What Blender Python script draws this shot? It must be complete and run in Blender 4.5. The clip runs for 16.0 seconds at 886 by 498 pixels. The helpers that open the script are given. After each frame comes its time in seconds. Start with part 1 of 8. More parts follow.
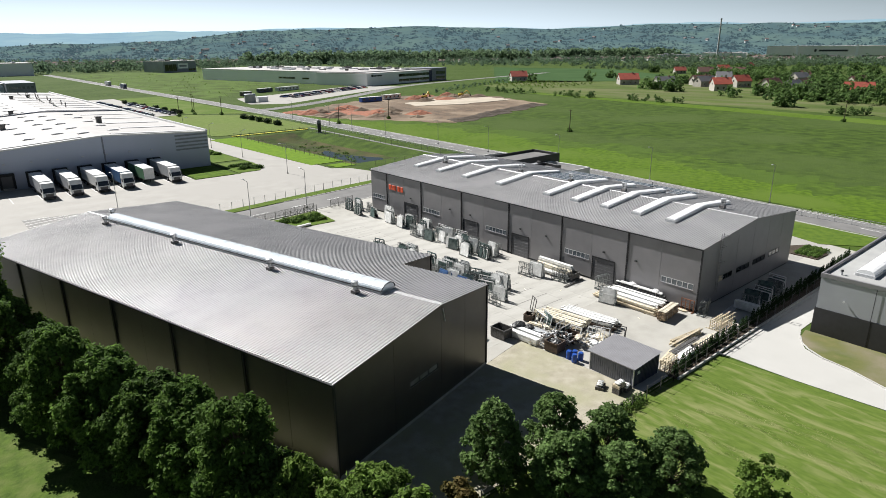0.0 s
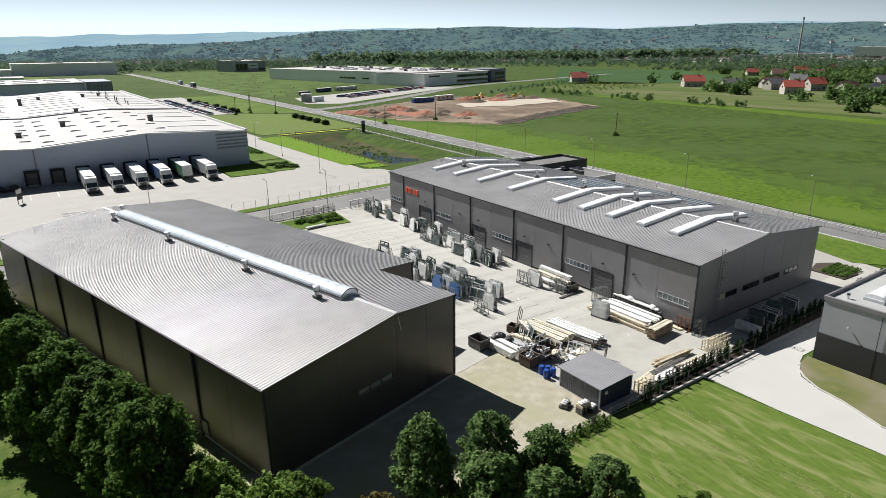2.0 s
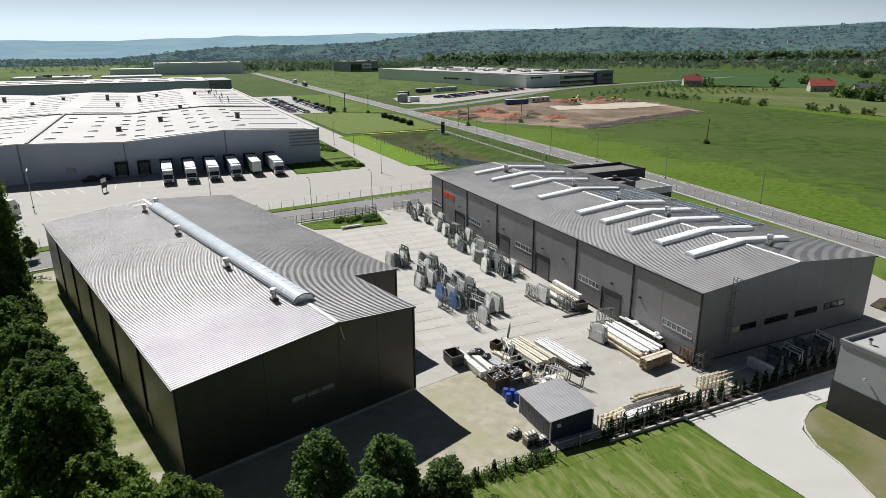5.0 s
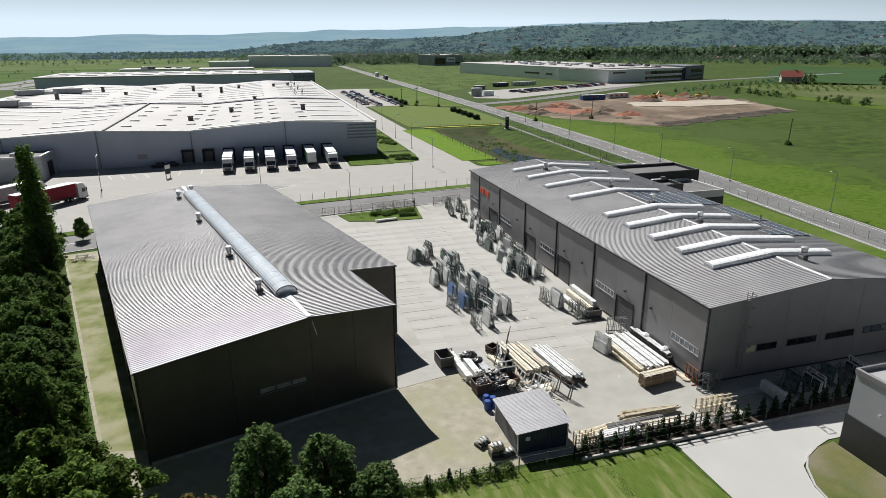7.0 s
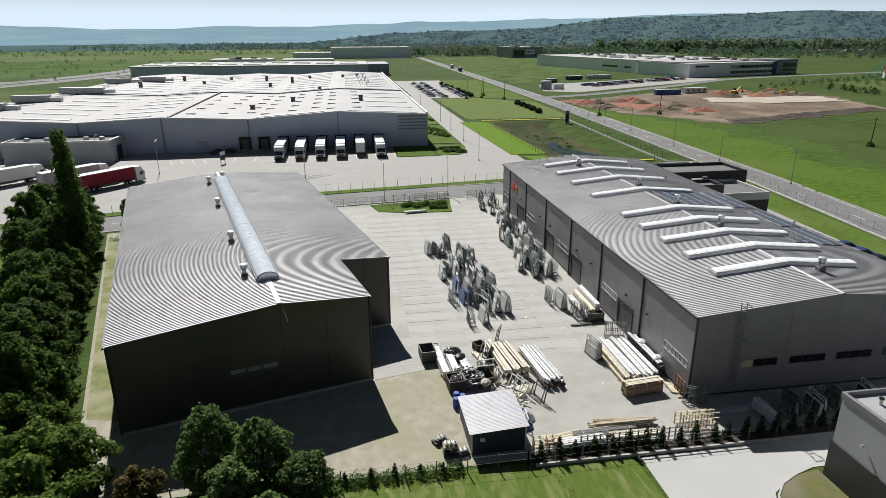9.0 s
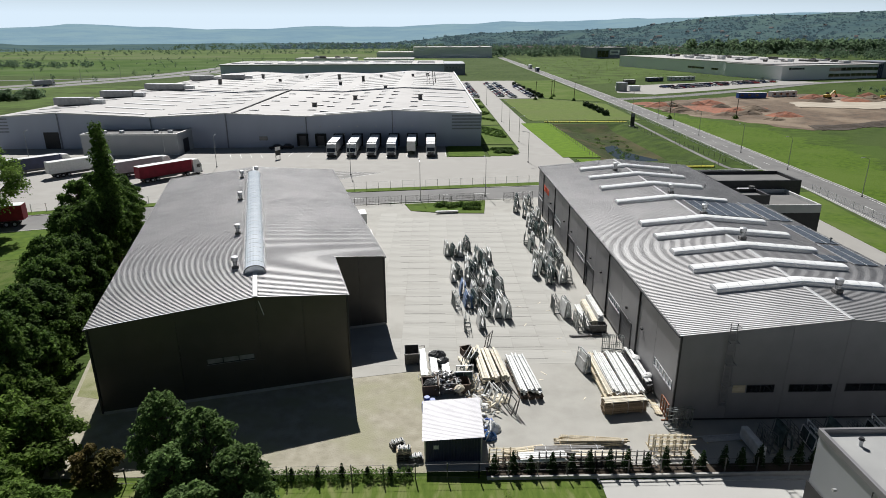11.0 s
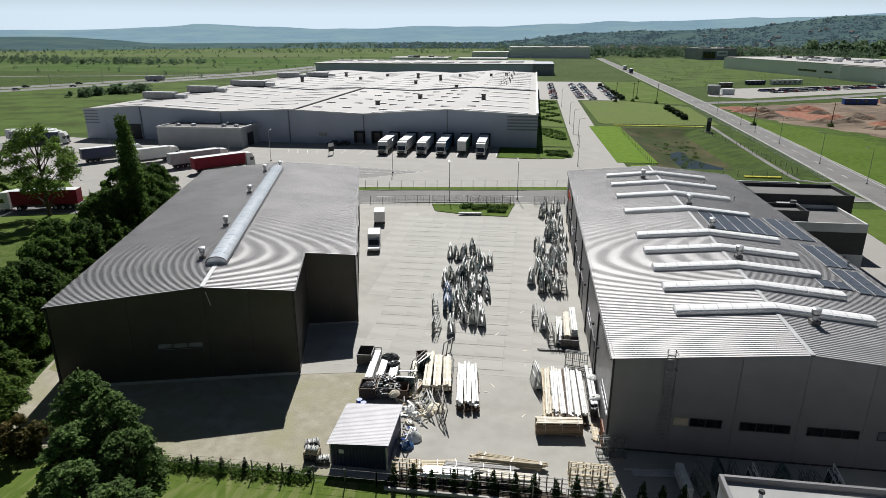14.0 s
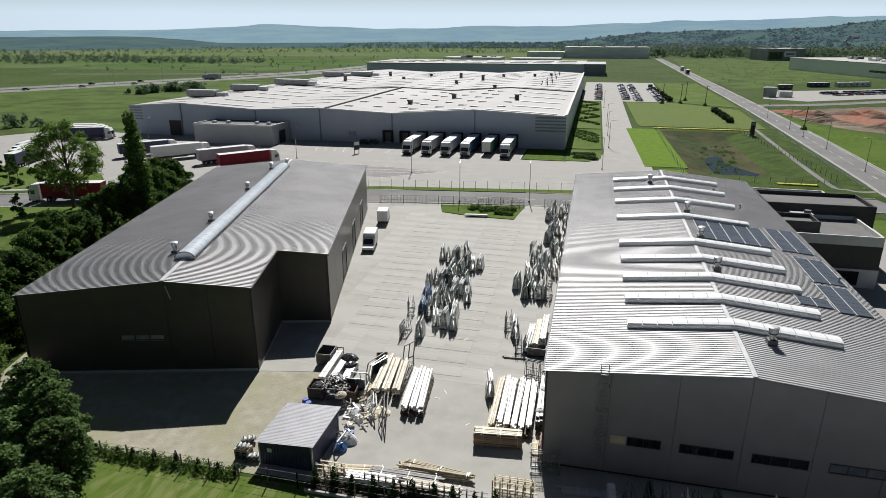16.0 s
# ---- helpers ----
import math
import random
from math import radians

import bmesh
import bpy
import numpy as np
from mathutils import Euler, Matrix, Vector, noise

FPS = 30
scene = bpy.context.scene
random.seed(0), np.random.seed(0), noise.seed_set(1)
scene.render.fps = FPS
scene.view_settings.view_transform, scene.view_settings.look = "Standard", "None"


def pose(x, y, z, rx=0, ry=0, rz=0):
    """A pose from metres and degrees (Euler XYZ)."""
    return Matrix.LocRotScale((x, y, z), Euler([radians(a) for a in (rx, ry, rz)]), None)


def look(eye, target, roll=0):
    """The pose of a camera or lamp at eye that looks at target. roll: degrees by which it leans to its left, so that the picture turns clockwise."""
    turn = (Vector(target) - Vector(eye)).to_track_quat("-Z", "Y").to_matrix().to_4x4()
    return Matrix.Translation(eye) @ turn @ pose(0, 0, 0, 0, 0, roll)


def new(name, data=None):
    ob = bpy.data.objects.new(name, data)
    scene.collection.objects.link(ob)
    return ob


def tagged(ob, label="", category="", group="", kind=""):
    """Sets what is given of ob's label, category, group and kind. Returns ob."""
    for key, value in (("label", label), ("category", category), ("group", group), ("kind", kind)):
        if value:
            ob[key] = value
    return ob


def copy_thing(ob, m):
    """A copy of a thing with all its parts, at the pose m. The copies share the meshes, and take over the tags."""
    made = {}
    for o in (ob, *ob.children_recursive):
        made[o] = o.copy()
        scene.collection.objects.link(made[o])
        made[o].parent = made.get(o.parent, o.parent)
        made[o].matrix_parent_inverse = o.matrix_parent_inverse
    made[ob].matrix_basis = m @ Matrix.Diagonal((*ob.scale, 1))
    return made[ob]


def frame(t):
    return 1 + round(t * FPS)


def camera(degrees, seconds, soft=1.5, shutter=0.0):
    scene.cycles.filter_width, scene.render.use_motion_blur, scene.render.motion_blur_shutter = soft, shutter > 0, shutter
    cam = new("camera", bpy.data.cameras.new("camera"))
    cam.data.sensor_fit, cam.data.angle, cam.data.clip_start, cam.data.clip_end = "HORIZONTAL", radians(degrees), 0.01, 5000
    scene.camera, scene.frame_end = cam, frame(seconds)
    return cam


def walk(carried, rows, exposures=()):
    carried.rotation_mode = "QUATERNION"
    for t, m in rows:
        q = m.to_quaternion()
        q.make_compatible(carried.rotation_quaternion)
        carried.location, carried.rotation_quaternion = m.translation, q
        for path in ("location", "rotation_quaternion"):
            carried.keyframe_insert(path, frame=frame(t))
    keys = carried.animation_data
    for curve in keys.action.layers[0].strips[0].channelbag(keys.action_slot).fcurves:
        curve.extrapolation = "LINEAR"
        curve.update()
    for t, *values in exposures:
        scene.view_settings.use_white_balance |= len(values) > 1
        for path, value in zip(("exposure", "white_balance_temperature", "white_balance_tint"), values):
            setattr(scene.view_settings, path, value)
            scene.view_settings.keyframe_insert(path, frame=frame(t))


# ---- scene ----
cam = camera(71.0, 16.0, soft=0.7)
METRES, EYE, TILT, LEAN, TURN = 75.29, 32.0, 0.0, 0.0, -40.6
ROWS = [
    (0.0, 0.0, 0.0, 0.0, -0.16, -18.07, 0.48),
    (0.5, 0.0308, 0.0036, 0.0017, 1.25, -18.06, 0.48),
    (1.0, 0.0623, 0.0086, 0.0031, 2.79, -18.05, 0.47),
    (1.5, 0.094, 0.0146, 0.004, 4.34, -18.03, 0.49),
    (2.0, 0.1249, 0.022, 0.0049, 5.92, -18.01, 0.46),
    (2.5, 0.1557, 0.0307, 0.0058, 7.53, -17.98, 0.47),
    (3.0, 0.1863, 0.0405, 0.0065, 9.14, -17.97, 0.45),
    (3.5, 0.2166, 0.0513, 0.0069, 10.8, -17.95, 0.45),
    (4.0, 0.2461, 0.0633, 0.0071, 12.56, -17.94, 0.44),
    (6.5, 0.3834, 0.1392, 0.0043, 22.38, -18.05, 0.38),
    (7.0, 0.4097, 0.1555, 0.0038, 24.32, -18.32, 0.35),
    (7.5, 0.4363, 0.1712, 0.0036, 26.23, -18.73, 0.32),
    (8.0, 0.4629, 0.1867, 0.0032, 28.16, -18.95, 0.31),
    (8.5, 0.4889, 0.2031, 0.0025, 30.01, -18.95, 0.28),
    (9.0, 0.5147, 0.2207, 0.0022, 31.76, -18.95, 0.25),
    (11.5, 0.6303, 0.3222, 0.0002, 41.19, -18.92, 0.17),
    (12.0, 0.6502, 0.3446, -0.0003, 42.78, -18.92, 0.15),
    (12.5, 0.6705, 0.3679, -0.0008, 44.41, -18.92, 0.1),
    (13.0, 0.6898, 0.3921, -0.0011, 45.89, -18.92, 0.09),
    (13.5, 0.7083, 0.4171, -0.0015, 47.25, -18.92, 0.08),
    (14.0, 0.7266, 0.4427, -0.0019, 48.62, -18.92, 0.05),
    (14.5, 0.7441, 0.4686, -0.0025, 49.97, -18.92, 0.05),
    (15.0, 0.7611, 0.4945, -0.0028, 51.28, -18.92, 0.05),
    (15.5, 0.7778, 0.5208, -0.0028, 52.63, -18.93, 0.05),
    (16.0, 0.7946, 0.5474, -0.0025, 53.95, -18.93, 0.05),
]
walk(cam, [(t, pose(0, 0, EYE, TILT, LEAN, TURN) @ pose(METRES * x, METRES * y, METRES * z, 90 + pitch, roll, yaw)) for t, x, y, z, yaw, pitch, roll in ROWS],
     exposures=[(0.0, 0.80, 6130, 10), (3.5, 0.57, 6130, 10), (7.0, 0.40, 6100, 10), (12.5, 0.30, 6080, 10), (16.0, 0.23, 6080, 10)])

# ---- light ----
SUN_EL, SUN_AZ = 45.0, 350.0          # height, and compass bearing from +y
sky_world = bpy.data.worlds.new("sky")
scene.world = sky_world
sky_world.use_nodes = True
_n = sky_world.node_tree.nodes
_sky = _n.new("ShaderNodeTexSky")
_sky.sky_type, _sky.sun_disc = "NISHITA", False
_sky.sun_elevation, _sky.sun_rotation = radians(SUN_EL), radians(SUN_AZ)
_sky.air_density, _sky.dust_density, _sky.ozone_density, _sky.altitude = 1.0, 0.4, 1.5, 200
# thin high clouds, laid over the sky by direction
_tc = _n.new("ShaderNodeTexCoord")
_mp = _n.new("ShaderNodeMapping")
_mp.inputs["Scale"].default_value = (1.5, 1.5, 14)
_cl = _n.new("ShaderNodeTexNoise")
_cl.inputs["Scale"].default_value, _cl.inputs["Detail"].default_value = 2.2, 6
_cr = _n.new("ShaderNodeValToRGB")
_cr.color_ramp.elements[0].position, _cr.color_ramp.elements[1].position = 0.45, 0.75
_cr.color_ramp.elements[1].color = (0.55, 0.55, 0.55, 1)
_mx = _n.new("ShaderNodeMixRGB")
_mx.inputs[2].default_value = (8.5, 10.0, 11.2, 1)
# pale haze that thickens towards the horizon
_sx = _n.new("ShaderNodeSeparateXYZ")
_hz = _n.new("ShaderNodeMapRange")
_hz.inputs[1].default_value, _hz.inputs[2].default_value, _hz.inputs[3].default_value, _hz.inputs[4].default_value = 0.03, 0.13, 0.96, 0.0
_hm = _n.new("ShaderNodeMixRGB")
_hm.inputs[2].default_value = (39.5, 45.0, 48.4, 1)
_l = sky_world.node_tree.links
_l.new(_tc.outputs["Generated"], _mp.inputs[0])
_l.new(_mp.outputs[0], _cl.inputs["Vector"])
_l.new(_cl.outputs[0], _cr.inputs[0])
_l.new(_cr.outputs[0], _mx.inputs[0])
_l.new(_sky.outputs[0], _mx.inputs[1])
_l.new(_tc.outputs["Generated"], _sx.inputs[0])
_l.new(_sx.outputs[2], _hz.inputs[0])
# the haze is brighter below the sun than away from it
_dt = _n.new("ShaderNodeVectorMath")
_dt.operation = "DOT_PRODUCT"
_dt.inputs[1].default_value = (math.sin(radians(SUN_AZ)), math.cos(radians(SUN_AZ)), 0)
_gl = _n.new("ShaderNodeMapRange")
_gl.inputs[1].default_value, _gl.inputs[2].default_value, _gl.inputs[3].default_value, _gl.inputs[4].default_value = 0.0, 0.9, 0.30, 1.0
_ml = _n.new("ShaderNodeMath")
_ml.operation = "MULTIPLY"
_l.new(_tc.outputs["Generated"], _dt.inputs[0])
_l.new(_dt.outputs["Value"], _gl.inputs[0])
_l.new(_hz.outputs[0], _ml.inputs[0])
_l.new(_gl.outputs[0], _ml.inputs[1])
_l.new(_ml.outputs[0], _hm.inputs[0])
_l.new(_mx.outputs[0], _hm.inputs[1])
_l.new(_hm.outputs[0], _n["Background"].inputs[0])
_n["Background"].inputs[1].default_value = 0.0155
sun = new("sun", bpy.data.lights.new("sun", "SUN"))
sun.data.energy, sun.data.angle, sun.data.color = 5.0, radians(0.53), (1.0, 0.95, 0.87)
_a, _e = radians(SUN_AZ), radians(SUN_EL)
sun.matrix_world = look((0, 0, 300), (-300 * math.sin(_a) * math.cos(_e), -300 * math.cos(_a) * math.cos(_e), 300 - 300 * math.sin(_e)))

# ---- materials ----
def mat(name, c1, c2=None, scale=1.0, rough=0.8, metal=0.0, bump=0.0, bscale=20.0, big=0.0, vary=0.0, c3=None, c3scale=0.1, spread=(0.35, 0.65), stretch=None, spec=0.5, haze_glow=None, c3band=(0.45, 0.62), warp=0.0):
    """A surface of two colours mixed by noise, patches of a third at a larger scale, fine relief, and a tint per object."""
    m = bpy.data.materials.new(name)
    m.use_nodes = True
    n, l = m.node_tree.nodes, m.node_tree.links
    b = n["Principled BSDF"]
    b.inputs["Roughness"].default_value, b.inputs["Metallic"].default_value = rough, metal
    b.inputs["Specular IOR Level"].default_value = spec
    tc = n.new("ShaderNodeTexCoord")
    vec = tc.outputs["Object"]
    if stretch:
        mp = n.new("ShaderNodeMapping")
        mp.inputs["Scale"].default_value = stretch
        l.new(vec, mp.inputs[0])
        vec = mp.outputs[0]

    def noise_fac(sc, lo, hi, detail=6, bend=0.0):
        t, r = n.new("ShaderNodeTexNoise"), n.new("ShaderNodeMapRange")
        t.inputs["Scale"].default_value, t.inputs["Detail"].default_value = sc, detail
        t.inputs["Distortion"].default_value = bend
        r.inputs[1].default_value, r.inputs[2].default_value = lo, hi
        l.new(vec, t.inputs["Vector"])
        l.new(t.outputs[0], r.inputs[0])
        return r.outputs[0]

    def mix(fac, a, bb, kind="MIX"):
        x = n.new("ShaderNodeMixRGB")
        x.blend_type = kind
        for i, v in ((0, fac), (1, a), (2, bb)):
            if isinstance(v, (float, int)):
                x.inputs[i].default_value = v
            elif isinstance(v, tuple):
                x.inputs[i].default_value = (*v, 1)
            else:
                l.new(v, x.inputs[i])
        return x.outputs[0]

    col = mix(noise_fac(scale, *spread), c1, c2 or tuple(0.82 * v for v in c1))
    if c3:
        col = mix(noise_fac(c3scale, *c3band, 6, warp), col, c3)
    if vary:
        oi, r = n.new("ShaderNodeObjectInfo"), n.new("ShaderNodeMapRange")
        r.inputs[3].default_value, r.inputs[4].default_value = 1 - vary, 1 + vary
        l.new(oi.outputs["Random"], r.inputs[0])
        cb = n.new("ShaderNodeCombineColor")
        for i in range(3):
            l.new(r.outputs[0], cb.inputs[i])
        col = mix(1.0, col, cb.outputs[0], "MULTIPLY")
    l.new(col, b.inputs["Base Color"])
    # emission only stands in for haze in front of the hills
    if haze_glow:
        b.inputs["Emission Color"].default_value, b.inputs["Emission Strength"].default_value = (*haze_glow, 1), 1.0
    if bump:
        t, bp = n.new("ShaderNodeTexNoise"), n.new("ShaderNodeBump")
        t.inputs["Scale"].default_value, t.inputs["Detail"].default_value = bscale, 4
        bp.inputs["Strength"].default_value, bp.inputs["Distance"].default_value = bump, 0.3 / bscale
        l.new(vec, t.inputs["Vector"])
        l.new(t.outputs[0], bp.inputs["Height"])
        l.new(bp.outputs[0], b.inputs["Normal"])
    return m


def leaf_mat(name, c1, c2, scale=0.5, through_light=0.42, haze_glow=None, spread=0.45):
    """Leaves: diffuse with some light coming through, tinted leaf by leaf."""
    m = mat(name, c1, c2, scale=scale, rough=0.75, vary=0.12, spec=0.15, haze_glow=haze_glow)
    n, l = m.node_tree.nodes, m.node_tree.links
    g, r = n.new("ShaderNodeNewGeometry"), n.new("ShaderNodeMapRange")
    r.inputs[3].default_value, r.inputs[4].default_value = 1 - spread, 1 + spread
    l.new(g.outputs["Random Per Island"], r.inputs[0])
    hs = n.new("ShaderNodeHueSaturation")
    b = n["Principled BSDF"]
    src = b.inputs["Base Color"].links[0].from_socket
    l.new(src, hs.inputs["Color"])
    l.new(r.outputs[0], hs.inputs["Value"])
    l.new(hs.outputs[0], b.inputs["Base Color"])
    t, mx = n.new("ShaderNodeBsdfTranslucent"), n.new("ShaderNodeMixShader")
    l.new(hs.outputs[0], t.inputs[0])
    mx.inputs[0].default_value = through_light
    l.new(b.outputs[0], mx.inputs[1])
    l.new(t.outputs[0], mx.inputs[2])
    l.new(mx.outputs[0], n["Material Output"].inputs[0])
    return m


MEADOW = mat("meadow_grass", (0.062, 0.099, 0.016), (0.032, 0.055, 0.011), 0.22, 0.95, bump=1.0, bscale=1.4, c3=(0.060, 0.090, 0.022), c3scale=0.018, spec=0.1)
PARKLAWN = mat("park_lawn", (0.135, 0.178, 0.045), (0.105, 0.150, 0.034), 0.4, 0.95, bump=0.8, bscale=4, c3=(0.122, 0.155, 0.045), c3scale=0.04, spec=0.1)
SPRING = mat("fresh_lawn", (0.130, 0.215, 0.016), (0.100, 0.175, 0.014), 0.5, 0.95, bump=0.8, bscale=4, spec=0.1)
CLOVER = mat("clover_lawn", (0.082, 0.124, 0.022), (0.052, 0.084, 0.016), 1.2, 0.95, bump=1.0, bscale=4, c3=(0.100, 0.128, 0.034), c3scale=0.5, spec=0.1)
# two distant meadow colours, paled and cooled to imitate haze
HAZY = mat("hazed_far_meadow", (0.135, 0.180, 0.075), (0.095, 0.135, 0.060), 0.012, 0.95, bump=0.5, bscale=0.5, c3=(0.150, 0.175, 0.095), c3scale=0.006, spec=0.0)
FARFIELD = mat("hazed_cool_meadow", (0.105, 0.155, 0.058), (0.070, 0.112, 0.044), 0.03, 0.95, bump=0.8, bscale=0.6, c3=(0.120, 0.160, 0.075), c3scale=0.012, spec=0.0)
LAWN = mat("lawn_grass", (0.098, 0.150, 0.020), (0.066, 0.112, 0.017), 0.8, 0.95, bump=0.6, bscale=6, c3=(0.110, 0.150, 0.035), c3scale=0.08, spec=0.1)
MOWN = mat("mown_grass", (0.112, 0.156, 0.030), (0.076, 0.118, 0.020), 3.2, 0.95, bump=1.0, bscale=4, c3=(0.175, 0.195, 0.070), c3scale=0.7, spec=0.1, stretch=(1, 0.26, 1), spread=(0.30, 0.70), c3band=(0.48, 0.66), warp=1.2)
BRIGHT = mat("bright_grass", (0.092, 0.152, 0.013), (0.054, 0.095, 0.010), 0.7, 0.95, bump=1.0, bscale=2.5, c3=(0.090, 0.138, 0.020), c3scale=0.05, spec=0.1)
DRYGRASS = mat("dry_grass", (0.150, 0.145, 0.060), (0.085, 0.110, 0.030), 0.4, 0.95, bump=0.5, bscale=6, c3=(0.19, 0.17, 0.11), c3scale=0.2, spec=0.1)
WILD = mat("wild_grass", (0.088, 0.140, 0.026), (0.070, 0.108, 0.024), 0.15, 0.95, bump=0.8, bscale=2, c3=(0.05, 0.075, 0.015), c3scale=0.06, spec=0.1)
CONCRETE = mat("yard_concrete", (0.375, 0.362, 0.325), (0.320, 0.308, 0.276), 0.5, 0.85, bump=0.4, bscale=12, c3=(0.395, 0.381, 0.346), c3scale=0.10)
SLABS = mat("concrete_slab", (0.400, 0.388, 0.354), (0.335, 0.325, 0.295), 0.9, 0.85, bump=0.2, bscale=15, c3=(0.44, 0.428, 0.395), c3scale=0.25, vary=0.035, stretch=(0.35, 1.6, 1))
PAVING = mat("pale_paving", (0.340, 0.325, 0.298), (0.300, 0.287, 0.262), 0.25, 0.85, bump=0.2, bscale=8, c3=(0.32, 0.305, 0.28), c3scale=0.05)
DRIVE = mat("smooth_concrete", (0.455, 0.446, 0.418), (0.410, 0.401, 0.375), 0.3, 0.8, bump=0.2, bscale=10, c3=(0.43, 0.42, 0.394), c3scale=0.08)
GRAVEL = mat("gravel", (0.375, 0.345, 0.270), (0.285, 0.262, 0.196), 0.9, 0.95, bump=1.0, bscale=7, c3=(0.300, 0.288, 0.190), c3scale=0.22)
MOSS = mat("mossy_gravel", (0.225, 0.235, 0.105), (0.150, 0.172, 0.062), 0.7, 0.95, bump=1.0, bscale=7, c3=(0.300, 0.290, 0.185), c3scale=0.25, spec=0.1)
ASPHALT = mat("asphalt", (0.170, 0.165, 0.160), (0.140, 0.137, 0.133), 0.4, 0.9, bump=0.3, bscale=10, c3=(0.195, 0.190, 0.182), c3scale=0.06)
KERB = mat("kerb_concrete", (0.46, 0.45, 0.42), (0.37, 0.36, 0.34), 1.2, 0.85, bump=0.2)
SOIL = mat("dug_soil", (0.150, 0.100, 0.062), (0.085, 0.060, 0.038), 0.25, 0.95, bump=1.0, bscale=0.6, c3=(0.22, 0.165, 0.110), c3scale=0.05)
REDSOIL = mat("red_clay", (0.34, 0.125, 0.066), (0.185, 0.080, 0.048), 0.5, 0.95, bump=1.0, bscale=1.5)
DARKSOIL = mat("dark_topsoil", (0.042, 0.031, 0.021), (0.064, 0.046, 0.030), 0.4, 0.95, bump=1.0, bscale=1.5)
SAND = mat("sand_pad", (0.47, 0.41, 0.33), (0.36, 0.31, 0.24), 0.12, 0.95, bump=0.4, bscale=2)
PAINT = mat("road_paint", (0.72, 0.72, 0.70), (0.5, 0.5, 0.48), 2.0, 0.7)
ROOF = mat("grey_roof_sheet", (0.425, 0.416, 0.414), (0.388, 0.380, 0.379), 0.5, 0.62, 0.60, c3=(0.462, 0.452, 0.450), c3scale=0.12)
WALL_DARK = mat("charcoal_panel", (0.074, 0.068, 0.060), (0.063, 0.057, 0.051), 0.5, 0.36, 0.2, vary=0.06)
WALL_GREY = mat("graphite_panel", (0.232, 0.226, 0.233), (0.210, 0.205, 0.212), 0.5, 0.45, 0.2, vary=0.05)
TRIM_DARK = mat("dark_trim", (0.035, 0.035, 0.038), None, 2, 0.5, 0.2)
TRIM_LIGHT = mat("ridge_flashing", (0.62, 0.62, 0.62), None, 2, 0.4, 0.3)
GATE_GREY = mat("gate_steel", (0.115, 0.115, 0.122), None, 3, 0.5, 0.2)
SKYLIGHT = mat("opal_skylight", (0.90, 0.90, 0.89), (0.82, 0.82, 0.82), 1.5, 0.28)
ARCHLIGHT = mat("clear_vault", (0.74, 0.78, 0.82), (0.62, 0.67, 0.72), 0.8, 0.17, 0.15)
SHED_ROOF = mat("shed_roof_sheet", (0.300, 0.295, 0.308), (0.268, 0.264, 0.275), 0.8, 0.60, 0.5)
STEEL = mat("galvanised_steel", (0.58, 0.59, 0.60), (0.46, 0.47, 0.49), 6, 0.4, 0.4)
ZINC = mat("spun_zinc", (0.40, 0.41, 0.42), (0.27, 0.28, 0.29), 5, 0.28, 0.85)
# window glass whose bright reflection is painted as a pale base colour
GLASS_REFLECT = mat("reflection_pale_glass", (0.34, 0.34, 0.32), (0.22, 0.22, 0.21), 1.2, 0.12, spec=0.8)
RACK = mat("grey_green_steel", (0.22, 0.235, 0.23), (0.10, 0.11, 0.108), 4, 0.5, 0.1, vary=0.5)
STRAW = mat("cut_hay", (0.30, 0.30, 0.13), (0.20, 0.23, 0.08), 3, 0.9)
STEEL_DARK = mat("weathered_steel", (0.16, 0.16, 0.16), (0.10, 0.09, 0.08), 4, 0.6, 0.4, vary=0.2)
WHITE_ROOF = mat("white_membrane", (0.415, 0.397, 0.384), (0.368, 0.352, 0.340), 0.3, 0.75, c3=(0.445, 0.426, 0.411), c3scale=0.02)
STRIP = mat("hall_rooflight", (0.62, 0.61, 0.60), (0.55, 0.54, 0.53), 0.5, 0.4)
W_WALL = mat("pale_grey_cladding", (0.46, 0.50, 0.60), (0.43, 0.47, 0.565), 0.15, 0.5, 0.1, stretch=(1, 1, 0.2))
W_BAND = mat("mid_grey_band", (0.24, 0.255, 0.30), None, 1, 0.55)
BLACK = mat("black_rubber", (0.018, 0.018, 0.019), None, 3, 0.8)
WHITE = mat("white_paint", (0.80, 0.80, 0.79), (0.70, 0.70, 0.68), 2.5, 0.4, vary=0.05)
RED = mat("red_tarpaulin", (0.24, 0.012, 0.030), (0.18, 0.010, 0.022), 1, 0.6, spec=0.3)
NAVY = mat("navy_tarpaulin", (0.03, 0.04, 0.10), None, 1, 0.5)
GLASS_DARK = mat("dark_window_glass", (0.012, 0.014, 0.017), None, 1, 0.06, spec=0.8)
GLASS_PALE = mat("pale_window_glass", (0.16, 0.18, 0.20), (0.10, 0.12, 0.14), 1, 0.08, spec=0.8)
SOLAR = mat("solar_cell", (0.075, 0.088, 0.108), (0.095, 0.106, 0.128), 0.8, 0.26, 0.0, spec=0.6)
ORANGE = mat("orange_letters", (0.70, 0.09, 0.025), None, 2, 0.5)
TIMBER = mat("raw_timber", (0.60, 0.53, 0.39), (0.42, 0.35, 0.24), 3, 0.8, vary=0.28, stretch=(0.3, 3, 3))
PLASTIC_WRAP = mat("white_wrapped_profile", (0.82, 0.82, 0.80), (0.62, 0.62, 0.60), 2, 0.35, vary=0.14)
GREEN_GLASS = mat("stacked_glass", (0.125, 0.165, 0.155), (0.055, 0.080, 0.076), 1.5, 0.08, vary=0.4)
BLUE = mat("blue_plastic", (0.02, 0.08, 0.36), (0.02, 0.06, 0.26), 3, 0.4)
